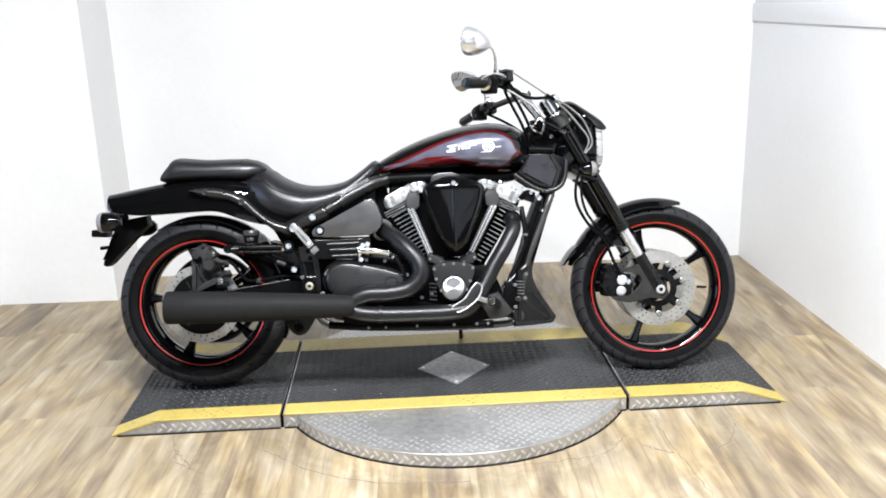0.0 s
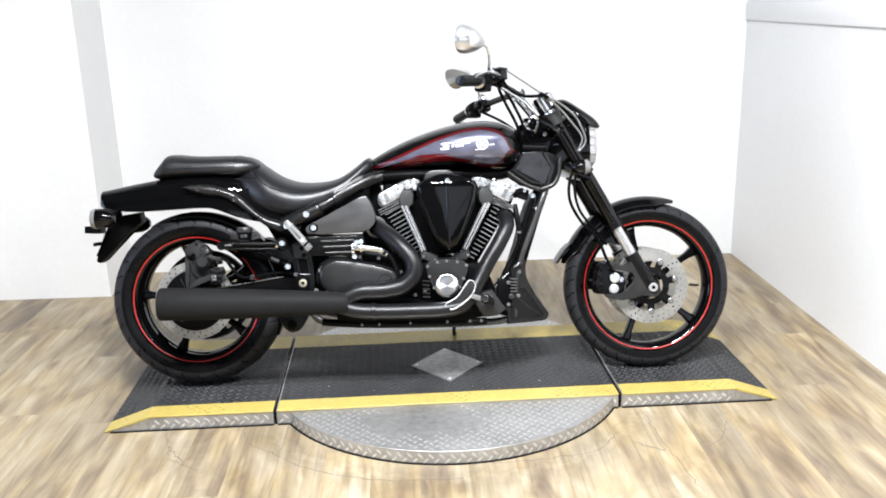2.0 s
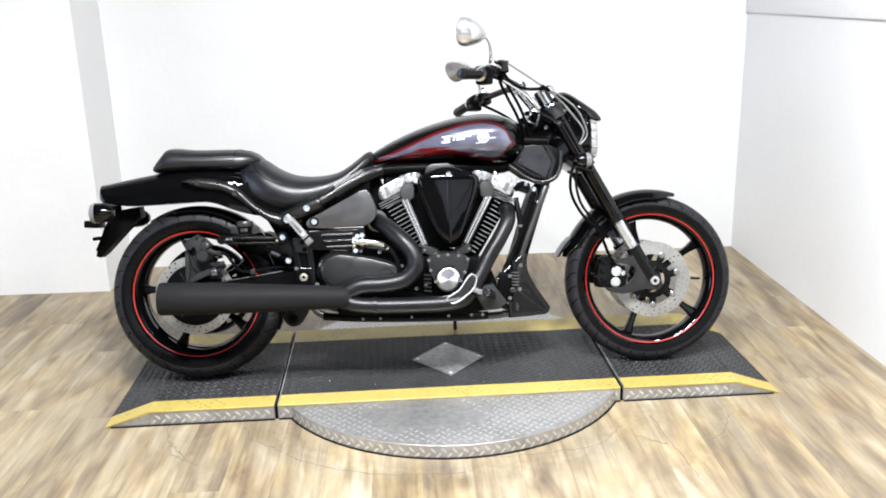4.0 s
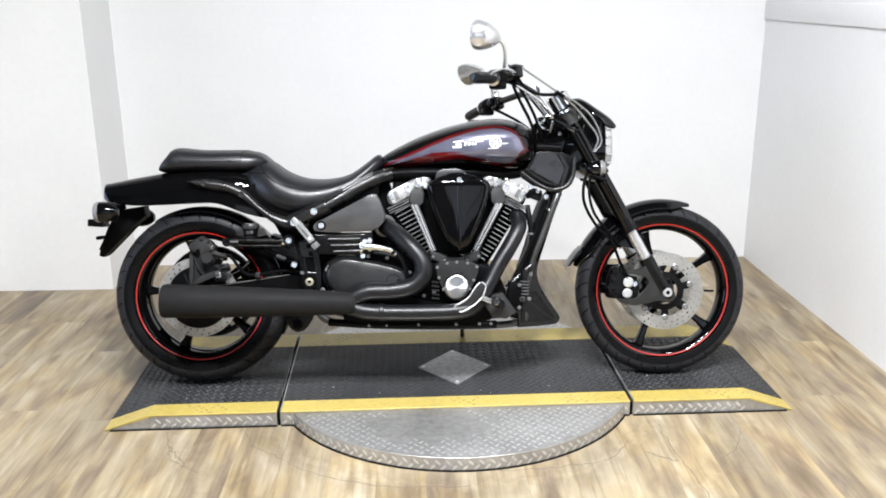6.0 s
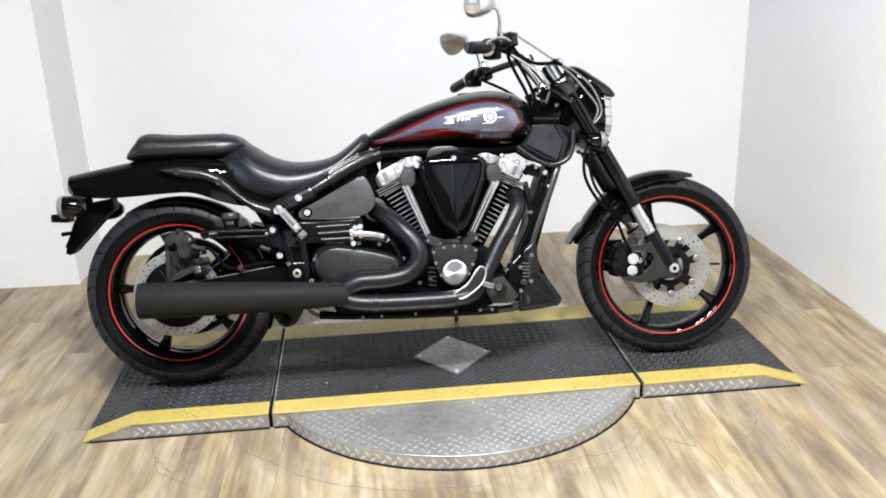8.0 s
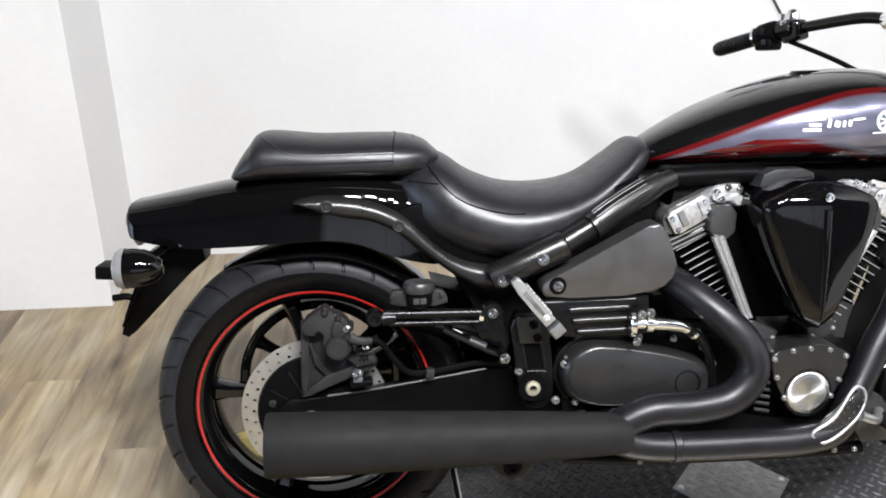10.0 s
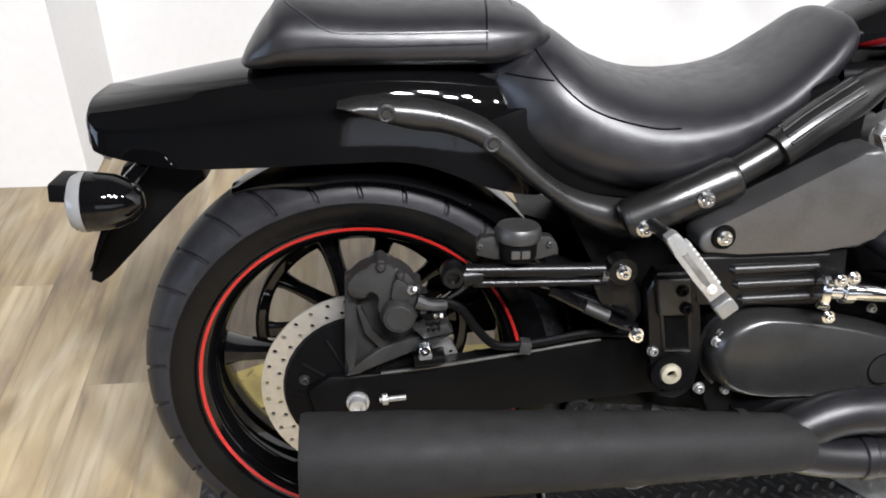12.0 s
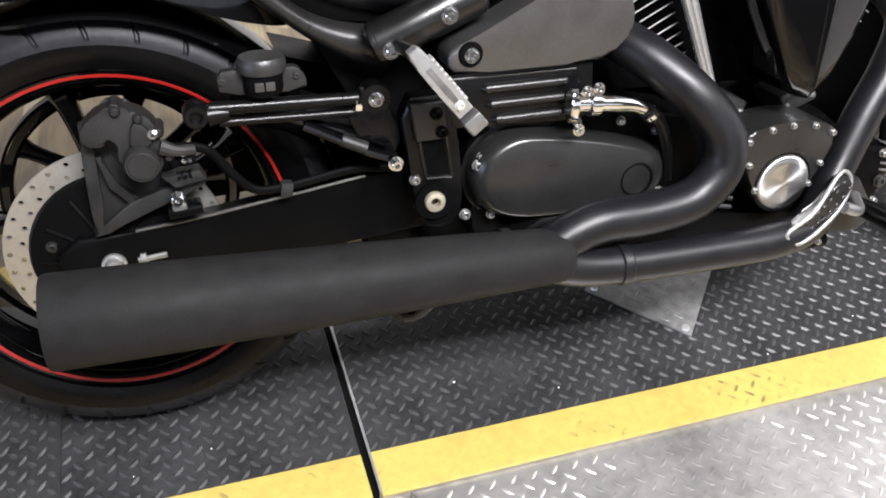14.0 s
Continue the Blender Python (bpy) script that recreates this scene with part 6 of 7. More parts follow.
part("muffler_band", lathe([(0.0385, -0.006), (0.041, -0.006), (0.041, 0.006), (0.0385, 0.006)], (-0.345, -0.2625, 0.308), (1, 0.010, -0.018), 36), exhaust_black, mf)
part("muffler_bracket", prism(rounded([(-0.519, 0.285), (-0.400, 0.285), (-0.407, 0.255), (-0.434, 0.211), (-0.466, 0.200), (-0.494, 0.219)], 1), -0.19, -0.216, 0.005), satin_black, mf)
part("bracket_bolt", bolt((-0.464, -0.216, 0.230), 0.013, 0.010), deep_black, mf)
hp = part("rear_header_pipe", tube([(-0.292, -0.262, 0.305), (-0.262, -0.262, 0.326), (-0.215, -0.262, 0.343), (-0.14, -0.262, 0.345), (-0.072, -0.260, 0.358), (-0.034, -0.256, 0.397), (-0.036, -0.248, 0.445), (-0.075, -0.228, 0.495), (-0.122, -0.188, 0.536), (-0.158, -0.142, 0.558), (-0.178, -0.095, 0.566)], 0.0295, 26, 6), header_black, bike, "matt black rear header pipe")
part("rear_flange", lathe([(0.029, -0.006), (0.037, -0.005), (0.040, 0.0), (0.037, 0.008), (0.029, 0.012)], (-0.163, -0.132, 0.560), (-0.36, 0.90, 0.16), 28), cast_alloy, hp, "cast pipe flange")
hp2 = part("front_header_pipe", tube([(-0.292, -0.262, 0.296), (-0.24, -0.262, 0.279), (-0.17, -0.262, 0.272), (-0.05, -0.262, 0.270), (0.07, -0.262, 0.272), (0.136, -0.250, 0.286), (0.182, -0.224, 0.343), (0.229, -0.205, 0.425), (0.270, -0.190, 0.488), (0.304, -0.162, 0.552), (0.302, -0.105, 0.592)], 0.0270, 26, 6), header_black, bike, "matt black front header pipe")
part("pipe_joint", lathe([(0.0285, -0.002), (0.030, 0.0), (0.030, 0.012), (0.0285, 0.014)], (-0.18, -0.262, 0.273), (1, 0, 0), 24), header_black, hp2)
part("front_flange", lathe([(0.028, -0.006), (0.034, -0.004), (0.034, 0.006), (0.028, 0.008)], (0.303, -0.115, 0.580), (0.1, 0.9, 0.35), 24), deep_black, hp2)

# belly rail, chin guard and radiator shroud
part("belly_rail", tube([(-0.36, -0.19, 0.232), (-0.20, -0.195, 0.222), (0.05, -0.195, 0.217), (0.22, -0.19, 0.216)], 0.013, 12, 6), deep_black, bike, "black lower rail")
for u in (-0.22, -0.16, -0.05, 0.08, 0.16, 0.20):
    part("rail_bolt", bolt((u, -0.206, 0.220), 0.004, 0.005), cast_alloy, bike)
part("side_stand", tube([(0.12, 0.17, 0.24), (0.122, 0.25, 0.17), (0.125, 0.345, 0.095), (0.128, 0.360, 0.093)], [0.009, 0.008, 0.008, 0.009], 12, 5), satin_black, bike, "black side stand carrying the lean")
def narrowed(bm, proud=0.0):
    """The chin guard is wide at the engine and narrows to its front edge."""
    for v in bm.verts:
        half = 0.150 - (min(max(v.co.x, 0.30), 0.455) - 0.30) / 0.155 * 0.115
        v.co.y = v.co.y / 0.150 * half + (proud if v.co.y > 0 else -proud)
    return bm


chin = part("chin_guard", narrowed(prism(spline_outline([[(0.382, 0.428), (0.376, 0.395), (0.378, 0.364), (0.390, 0.333), (0.412, 0.294), (0.436, 0.260), (0.464, 0.219)], [(0.466, 0.212), (0.460, 0.198), (0.450, 0.190)], [(0.373, 0.192), (0.299, 0.196)], [(0.300, 0.26), (0.312, 0.33), (0.338, 0.426)]]), -0.150, 0.150, 0.006, 3)), gloss_black, bike, "gloss black chin guard under the engine")
part("chin_panel", narrowed(prism([(0.312, 0.212), (0.318, 0.275), (0.345, 0.318), (0.372, 0.318), (0.446, 0.216), (0.438, 0.204)], -0.1485, -0.1510, 0.001), 0.002), satin_black, chin)
part("chin_fold", narrowed(tube([(0.330, -0.150, 0.30), (0.385, -0.150, 0.250), (0.445, -0.150, 0.205)], 0.0022, 6, 4), 0.002), satin_frame, chin)
part("regulator", box((0.29, -0.155, 0.31), (0.06, 0.05, 0.10), (0, 8, 0), 0.008), deep_black, chin)
sp = part("brake_cylinder", tube([(0.318, -0.165, 0.400), (0.322, -0.172, 0.345), (0.316, -0.172, 0.300)], [0.012, 0.013, 0.011], 14, 5), satin_black, chin, "small black brake cylinder")
for k in range(5):
    part("spring_turn", lathe([(0.0130, -0.002), (0.0155, -0.001), (0.0155, 0.001), (0.0130, 0.002)], (0.321, -0.1715, 0.362 - 0.011 * k), (0.05, 0, 1), 16), cast_alloy, sp)
part("cylinder_hose", tube([(0.318, -0.165, 0.405), (0.330, -0.160, 0.450), (0.352, -0.150, 0.500), (0.375, -0.142, 0.560), (0.402, -0.138, 0.630)], 0.0045, 10, 6), deep_black, sp)
for u, v, w in ((0.302, -0.186, 0.350), (0.338, -0.170, 0.300), (0.300, -0.190, 0.272), (0.345, -0.160, 0.385)):
    part("bracket_bolt", bolt((u, v, w), 0.005, 0.008), cast_alloy, sp)
part("chin_bolt", bolt((0.312, -0.182, 0.30), 0.008, 0.008), engine_grey, chin)

SHROUD = [(0.325, 0.742), (0.346, 0.768), (0.372, 0.812), (0.452, 0.815), (0.490, 0.800), (0.500, 0.745), (0.482, 0.702), (0.440, 0.683), (0.388, 0.697)]
sh = part("radiator_shroud", prism(SHROUD, -0.090, -0.118, 0.004, 2), satin_black, bike, "black plastic neck shroud with a recessed panel")
part("shroud_panel", prism([(0.346, 0.752), (0.377, 0.808), (0.443, 0.807), (0.474, 0.755), (0.450, 0.692)], -0.116, -0.1215, 0.0015, 1), shroud_grey, sh, "smooth dark grey panel")
part("shroud_ridge", prism([(0.443, 0.808), (0.456, 0.808), (0.489, 0.757), (0.465, 0.688), (0.450, 0.690), (0.475, 0.755)], -0.114, -0.128, 0.003, 3), satin_frame, sh)
part("shroud_lip", tube([(0.318, -0.124, 0.742), (0.352, -0.127, 0.715), (0.392, -0.129, 0.690), (0.436, -0.130, 0.679), (0.480, -0.130, 0.694), (0.500, -0.128, 0.732), (0.506, -0.124, 0.790)], 0.0085, 14, 8), satin_frame, sh)
part("shroud_rail", tube([(0.335, -0.122, 0.752), (0.395, -0.125, 0.710), (0.440, -0.126, 0.694)], 0.0042, 10, 6), satin_frame, sh)
part("shroud_left", prism(SHROUD, 0.095, 0.123, 0.004, 2), deep_black, sh)
part("neck_block", box((0.425, 0, 0.845), (0.12, 0.15, 0.20), (0, 28, 0), 0.02), gloss_black, sh)
part("ignition_lock", lathe([(0, 0.030), (0.014, 0.030), (0.017, 0.026), (0.017, 0.0), (0.013, -0.006)], (0.398, -0.085, 0.905), (-0.3, -0.6, 0.75), 22), chrome, sh, "chrome lock barrel")
part("lock_guard", tube([(0.372, -0.10, 0.935), (0.385, -0.112, 0.905), (0.412, -0.112, 0.890), (0.432, -0.10, 0.895)], 0.004, 8, 6), chrome, sh)
for u, v, w in ((0.455, -0.12, 0.875), (0.500, -0.13, 0.890), (0.525, -0.125, 0.935), (0.490, -0.12, 0.955), (0.345, -0.12, 0.790)):
    part("neck_bolt", bolt((u, v, w), 0.0055, 0.009), chrome, sh)
part("shroud_tube", tube([(0.375, -0.11, 0.830), (0.46, -0.115, 0.825)], 0.015, 14, 1), deep_black, sh)

part("frame_gusset", tube([(0.350, -0.130, 0.412), (0.315, -0.140, 0.385), (0.262, -0.150, 0.335)], [0.012, 0.010, 0.012], 12, 4), satin_frame, fr)
rad = part("radiator", prism([(0.452, 0.70), (0.475, 0.70), (0.375, 0.40), (0.345, 0.30), (0.300, 0.30), (0.318, 0.40), (0.352, 0.48), (0.366, 0.56), (0.398, 0.64)], -0.092, 0.05, 0.004), deep_black, bike, "black finned oil cooler between the down tubes")
part("return_hose", tube([(0.340, -0.105, 0.625), (0.348, -0.115, 0.57), (0.354, -0.118, 0.50), (0.330, -0.122, 0.44), (0.292, -0.126, 0.37), (0.27, -0.126, 0.30)], 0.010, 12, 6), satin_black, rad)
part("hose_band", lathe([(0.010, -0.004), (0.0125, -0.004), (0.0125, 0.004), (0.010, 0.004)], (0.352, -0.117, 0.525), (0.05, 0, 1), 16, True), cast_alloy, rad)
for k in range(16):
    t = k / 15
    part("cooler_fin", tube([(0.464 - 0.10 * t, -0.083, 0.66 - 0.25 * t), (0.464 - 0.10 * t, 0.003, 0.66 - 0.25 * t)], 0.004, 6, 1), satin_black, rad)
part("coolant_hose", tube([(0.42, -0.09, 0.70), (0.412, -0.115, 0.62), (0.375, -0.125, 0.53), (0.338, -0.13, 0.43), (0.31, -0.13, 0.36)], 0.009, 12, 6), deep_black, rad)
part("hose_clamp", lathe([(0.0135, -0.005), (0.0155, -0.005), (0.0155, 0.005), (0.0135, 0.005)], (0.409, -0.117, 0.61), (0.3, 0.1, 1), 16, True), chrome, rad)
part("plug_cap", tube([(0.335, -0.13, 0.655), (0.36, -0.14, 0.675), (0.385, -0.14, 0.665)], 0.010, 10, 4), deep_black, rad)
part("stay_block", box((0.365, -0.115, 0.66), (0.05, 0.04, 0.03), (0, 20, 0), 0.005), satin_black, rad)
for u, w in ((0.345, 0.69), (0.372, 0.674), (0.402, 0.655)):
    part("clip_bolt", bolt((u, -0.145, w), 0.006, 0.008), chrome, rad)

# front fork
def along(t, s, off=0.0):
    """A place on the fork's leg: t from 0 at the top to 1 at the axle."""
    a, b = Vector((0.474, 0, 0.958)), Vector((0.826, 0, 0.318))
    p = a.lerp(b, t)
    return Vector((p.x + off, s * 0.105, p.z))


fork = part("front_fork", tube([along(0.02, -1), along(0.66, -1)], 0.0265, 24, 1), gloss_black, bike, "black front fork with chrome sliders")
part("fork_leg", tube([along(0.02, 1), along(0.66, 1)], 0.0265, 24, 1), satin_black, fork)
for s in (-1, 1):
    part("slider", tube([along(0.64, s), along(0.86, s)], 0.0195, 24, 1), satin_chrome, fork, "chrome slider tube")
    part("fork_seal", tube([along(0.635, s), along(0.67, s)], 0.0285, 24, 1), satin_black, fork)
    part("fork_shoe", tube([along(0.82, s), along(0.90, s), along(1.0, s, 0.002), along(1.05, s, 0.004)], [0.026, 0.026, 0.027, 0.020], 20, 4), satin_black, fork)
    part("fork_cap", lathe([(0, 0.012), (0.018, 0.012), (0.021, 0.006), (0.021, -0.01)], along(0.015, s), (-0.48, 0, 0.877), 20), chrome, fork)
    part("axle_end", lathe([(0.007, 0.004), (0.014, 0.004), (0.017, 0.0), (0.017, -0.02), (0.007, -0.01)], (FRONT.x - 0.004, s * 0.130, FRONT.z), (0, s, 0), 24), alloy, fork, "bright axle end")
    part("axle_hole", lathe([(0, 0), (0.0075, 0), (0.0075, -0.01), (0, -0.01)], (FRONT.x - 0.004, s * 0.131, FRONT.z), (0, s, 0), 16), deep_black, fork)
for s in (-1, 1):
    for t in (0.045, 0.33):
        part("clamp_collar", tube([along(t - 0.032, s), along(t + 0.032, s)], 0.0345, 24, 1), caliper_grey, fork)
    part("fork_reflector", tube([along(0.40, s) + Vector((0, s * 0.022, 0)), along(0.60, s) + Vector((0, s * 0.022, 0))], 0.009, 10, 1), gloss_black, fork)
for t, th in ((0.06, 0.030), (0.33, 0.034)):
    c = along(t, 0)
    part("triple_clamp", box((c.x - 0.02, 0, c.z - 0.01), (0.105, 0.27, th), (0, 29, 0), 0.012, 3), gloss_black, fork)
# front calipers and discs
for s in (-1, 1):
    cb = part("front_caliper", prism([(0.635, 0.394), (0.650, 0.404), (0.668, 0.402), (0.680, 0.374), (0.731, 0.366), (0.741, 0.328), (0.730, 0.284), (0.665, 0.283), (0.632, 0.303), (0.638, 0.318), (0.620, 0.326), (0.640, 0.340)], s * 0.085, s * 0.112, 0.006, 3), satin_black, fork, "black brake caliper with bright piston caps")
    for u, w, r in ((0.699, 0.347, 0.0185), (0.695, 0.307, 0.0175)):
        part("piston_cap", lathe([(0, 0.012), (r * 0.72, 0.012), (r, 0.008), (r, 0.0)], (u, s * 0.111, w), (0, s, 0), 28), alloy, cb, "bright round piston cap")
        part("piston_ring", lathe([(r * 1.02, 0.0), (r * 1.22, 0.0), (r * 1.22, 0.004), (r * 1.02, 0.004)], (u, s * 0.111, w), (0, s, 0), 28, True), deep_black, cb)
    part("caliper_bolt", bolt((0.723, s * 0.112, 0.340), 0.007, 0.008, (0, s, 0)), chrome, cb)
    for u, w in ((0.650, 0.385), (0.652, 0.318), (0.646, 0.352)):
        part("caliper_lug", lathe([(0, 0.016), (0.007, 0.016), (0.009, 0.012), (0.010, 0.0)], (u, s * 0.106, w), (0, s, 0), 16), satin_black, cb)
    part("caliper_bridge", box((0.655, s * 0.080, 0.330), (0.05, 0.06, 0.085), (0, 5, 0), 0.008), deep_black, cb)
    part("leg_casting", prism([(0.753, 0.404), (0.790, 0.403), (0.825, 0.350), (0.860, 0.318), (0.868, 0.290), (0.850, 0.272), (0.820, 0.275), (0.799, 0.283), (0.767, 0.269), (0.718, 0.264), (0.667, 0.277), (0.655, 0.289), (0.719, 0.287), (0.745, 0.300), (0.768, 0.323), (0.774, 0.350), (0.763, 0.368), (0.673, 0.381), (0.672, 0.395), (0.735, 0.388)], s * 0.105, s * 0.124, 0.004, 3), caliper_grey, cb, "dark cast fork foot with a caliper arm")
    part("bleed_screw", lathe([(0, 0.018), (0.003, 0.018), (0.004, 0.008), (0.006, 0.004), (0.006, 0.0)], (0.672, s * 0.10, 0.405), (-0.2, 0, 1), 10), chrome, cb)
    fd = part("front_brake_disc", brake_disc(FRONT, s * 0.074, 0.093, 0.139, 0.0045, 3, 66), disc_steel, bike, "drilled steel brake disc", smooth=0)
    part("disc_centre", lathe([(0.070, -0.003), (0.066, 0.004), (0.048, 0.004), (0.048, -0.004)], FRONT + Vector((0, s * 0.072, 0)), (0, 1, 0), 48, True), satin_black, fd)
    for k in range(7):
        a = radians(51.43 * k + 14)
        u, w = FRONT.x + 0.0955 * math.cos(a), FRONT.z + 0.0955 * math.sin(a)
        part("disc_button", lathe([(0.004, 0.001), (0.004, 0.004), (0.008, 0.004), (0.0115, 0.002), (0.0115, -0.002)], (u, s * 0.076, w), (0, s, 0), 16), cast_alloy, fd)
        part("disc_lug", box((FRONT.x + 0.080 * math.cos(a), s * 0.073, FRONT.z + 0.080 * math.sin(a)), (0.034, 0.005, 0.026), (0, -math.degrees(a), 0), 0.003), satin_black, fd)
# front mudguard and its stay
fg = part("front_mudguard", guard(FRONT, 0.300, 0.332, 71, 164, 0.070), gloss_black, bike, "gloss black front mudguard")
tip = part("guard_tip", prism([(0.494, 0.400), (0.511, 0.427), (0.530, 0.452), (0.550, 0.472), (0.556, 0.467), (0.541, 0.446), (0.520, 0.422), (0.504, 0.402)], -0.046, 0.046, 0.002, 2), gloss_black, fg)
part("guard_stay", prism([(0.62, 0.48), (0.66, 0.51), (0.735, 0.545), (0.77, 0.50), (0.74, 0.46), (0.70, 0.47)], -0.074, -0.082, 0.002), gloss_black, fg)
part("guard_rib", tube([(0.585, -0.05, 0.49), (0.63, -0.055, 0.535), (0.69, -0.06, 0.578)], 0.004, 8, 4), chrome, fg)

# headlamp and cowl
hl = part("headlamp", loft(smooth_sections([(0.48, 0.77, 0.90, 0.07, 0.5), (0.53, 0.745, 0.950, 0.10, 0.5), (0.575, 0.738, 0.952, 0.112, 0.5), (0.612, 0.742, 0.938, 0.112, 0.5)], 16), 40, 3.0), gloss_black, bike, "gloss black headlamp with a clear lens")
part("lamp_bezel", loft([(0.606, 0.740, 0.940, 0.115, 0.5), (0.618, 0.740, 0.940, 0.115, 0.5), (0.621, 0.746, 0.934, 0.110, 0.5)], 40, 3.0), gloss_black, hl)
part("lamp_lens", loft(smooth_sections([(0.616, 0.747, 0.933, 0.110, 0.5), (0.632, 0.751, 0.929, 0.106, 0.5), (0.645, 0.760, 0.918, 0.096, 0.5), (0.652, 0.78, 0.895, 0.07, 0.5)], 8), 40, 3.0), lens_clear, hl, "clear ribbed lens")
for w in (0.772, 0.802, 0.832, 0.862, 0.892):
    part("lens_rib", tube([(0.622, -0.111, w), (0.641, -0.099, w), (0.653, -0.06, w), (0.656, 0.0, w)], 0.0024, 6, 4), chrome, hl)
cowl_rows = [(0.500, 0.965, 0.994, 0.060, 0.1), (0.520, 0.950, 1.008, 0.092, 0.1), (0.549, 0.935, 1.005, 0.106, 0.1), (0.596, 0.912, 0.974, 0.112, 0.1), (0.640, 0.895, 0.942, 0.104, 0.1), (0.660, 0.893, 0.920, 0.085, 0.2), (0.668, 0.898, 0.910, 0.060, 0.5)]
part("cowl", loft(smooth_sections(cowl_rows, 26), 40, 2.6), gloss_black, hl, "small gloss black cowl")
part("lamp_stay", box((0.54, -0.10, 0.84), (0.05, 0.02, 0.20), (0, 29, 0), 0.005), gloss_black, hl)
part("lamp_stay", box((0.54, 0.10, 0.84), (0.05, 0.02, 0.20), (0, 29, 0), 0.005), gloss_black, hl)
part("gauge", lathe([(0, 0.03), (0.036, 0.028), (0.042, 0.02), (0.042, -0.03), (0.03, -0.045), (0, -0.05)], (0.475, 0, 1.0), (-0.5, 0, 0.86), 28), chrome, hl, "chrome instrument cup")

# handlebar and controls
hb = part("handlebar", tube([(0.372, 0.0, 1.030), (0.374, -0.06, 1.031), (0.352, -0.13, 1.024), (0.300, -0.215, 1.036), (0.252, -0.285, 1.045), (0.205, -0.34, 1.042), (0.135, -0.45, 1.028)], 0.0125, 14, 8), gloss_black, bike, "wide black handlebar with black grips")
part("bar_left", tube([(0.372, 0.0, 1.030), (0.374, 0.06, 1.033), (0.346, 0.13, 1.040), (0.290, 0.235, 1.030), (0.250, 0.295, 1.020), (0.220, 0.34, 1.012), (0.165, 0.45, 0.988)], 0.0125, 14, 8), gloss_black, hb)
for s in (-1, 1):
    part("riser", tube([(0.456, s * 0.055, 0.915), (0.425, s * 0.055, 0.965), (0.378, s * 0.055, 1.026)], [0.014, 0.0105, 0.013], 16, 4), chrome, hb, "tall chrome riser")
    part("riser_clamp", lathe([(0.010, -0.016), (0.020, -0.014), (0.021, 0.0), (0.020, 0.014), (0.010, 0.016)], (0.374, s * 0.055, 1.031), (0, 1, 0), 20), chrome, hb)
    a, c = (Vector((0.205, -0.34, 1.042)), Vector((0.135, -0.45, 1.028))) if s < 0 else (Vector((0.220, 0.34, 1.012)), Vector((0.165, 0.45, 0.988)))
    way = (c - a).normalized()
    turn = math.degrees(math.atan2(way.y, way.x))
    g = part("grip", tube([a, a.lerp(c, 0.94), c], [0.0178, 0.0178, 0.015], 20, 1), rubber, hb, "black rubber grip")
    for k in range(7):
        part("grip_ring", lathe([(0.0170, -0.003), (0.0188, -0.002), (0.0188, 0.002), (0.0170, 0.003)], a.lerp(c, 0.12 + 0.12 * k), way, 20), rubber, g)
    part("grip_collar", lathe([(0.017, -0.004), (0.025, -0.002), (0.026, 0.003), (0.017, 0.006)], a, way, 24), chrome, hb)
    q = a - way * 0.030
    sw = part("switch_box", lathe([(0.013, -0.026), (0.024, -0.025), (0.027, -0.020), (0.027, 0.018), (0.024, 0.024), (0.013, 0.025)], q, way, 28), deep_black, hb, "black switch housing")
    part("switch_lower", box((q.x, q.y, q.z - 0.020), (0.046, 0.046, 0.034), (0, 0, turn), 0.009, 3), deep_black, sw)
    part("switch_button", box((q.x - 0.018, q.y - 0.012, q.z + 0.006), (0.012, 0.016, 0.014), (0, 0, turn), 0.003), satin_black, sw)
    part("switch_rocker", box((q.x - 0.016, q.y - 0.014, q.z - 0.018), (0.010, 0.014, 0.012), (0, 0, turn), 0.002), caliper_grey, sw)
    q = a - way * 0.078
    lc = part("lever_clamp", lathe([(0.012, -0.018), (0.020, -0.016), (0.021, 0.0), (0.020, 0.016), (0.012, 0.018)], q, way, 22), gloss_black, hb, "black lever clamp")
    if s > 0:
        part("clutch_perch", box((q.x + 0.016, q.y - 0.006, q.z - 0.006), (0.050, 0.040, 0.046), (0, 14, turn), 0.010, 3), gloss_black, lc)
    part("clamp_bolt", bolt(q + Vector((-0.014, -0.012, 0.012)), 0.005, 0.006, (-0.6, -0.4, 0.7)), chrome, lc)
    part("lever_base", tube([q + Vector((0.010, 0, 0.004)), q + Vector((0.034, 0, 0.006)), q + Vector((0.042, s * 0.02, 0.006))], [0.016, 0.013, 0.010], 14, 4), gloss_black, lc)
    part("lever", tube([q + Vector((0.036, s * 0.012, 0.006)), a + Vector((0.052, s * 0.012, 0.020)), a.lerp(c, 0.5) + Vector((0.060, 0, 0.026)), c + Vector((0.055, 0, 0.014))], [0.011, 0.008, 0.006, 0.007], 12, 6, 0.55), chrome, hb, "chrome lever blade")
    part("mirror_base", lathe([(0, 0.020), (0.010, 0.018), (0.015, 0.008), (0.015, -0.010), (0.010, -0.014)], q + Vector((0.012, -0.004, 0.024)), (0.1, 0, 1), 18), chrome, hb)
fp = part("fluid_pot", box((0.285, -0.285, 1.066), (0.030, 0.042, 0.034), (0, -8, -40), 0.007, 3), gloss_black, hb, "dark grey brake fluid pot")
part("pot_lid", box((0.2825, -0.285, 1.0855), (0.034, 0.046, 0.006), (0, -8, -40), 0.002), cover_grey, fp)
part("pot_screw", bolt((0.276, -0.294, 1.0885), 0.003, 0.003, (0, 0, 1)), chrome, fp)
part("pot_screw", bolt((0.290, -0.275, 1.0895), 0.003, 0.003, (0, 0, 1)), chrome, fp)


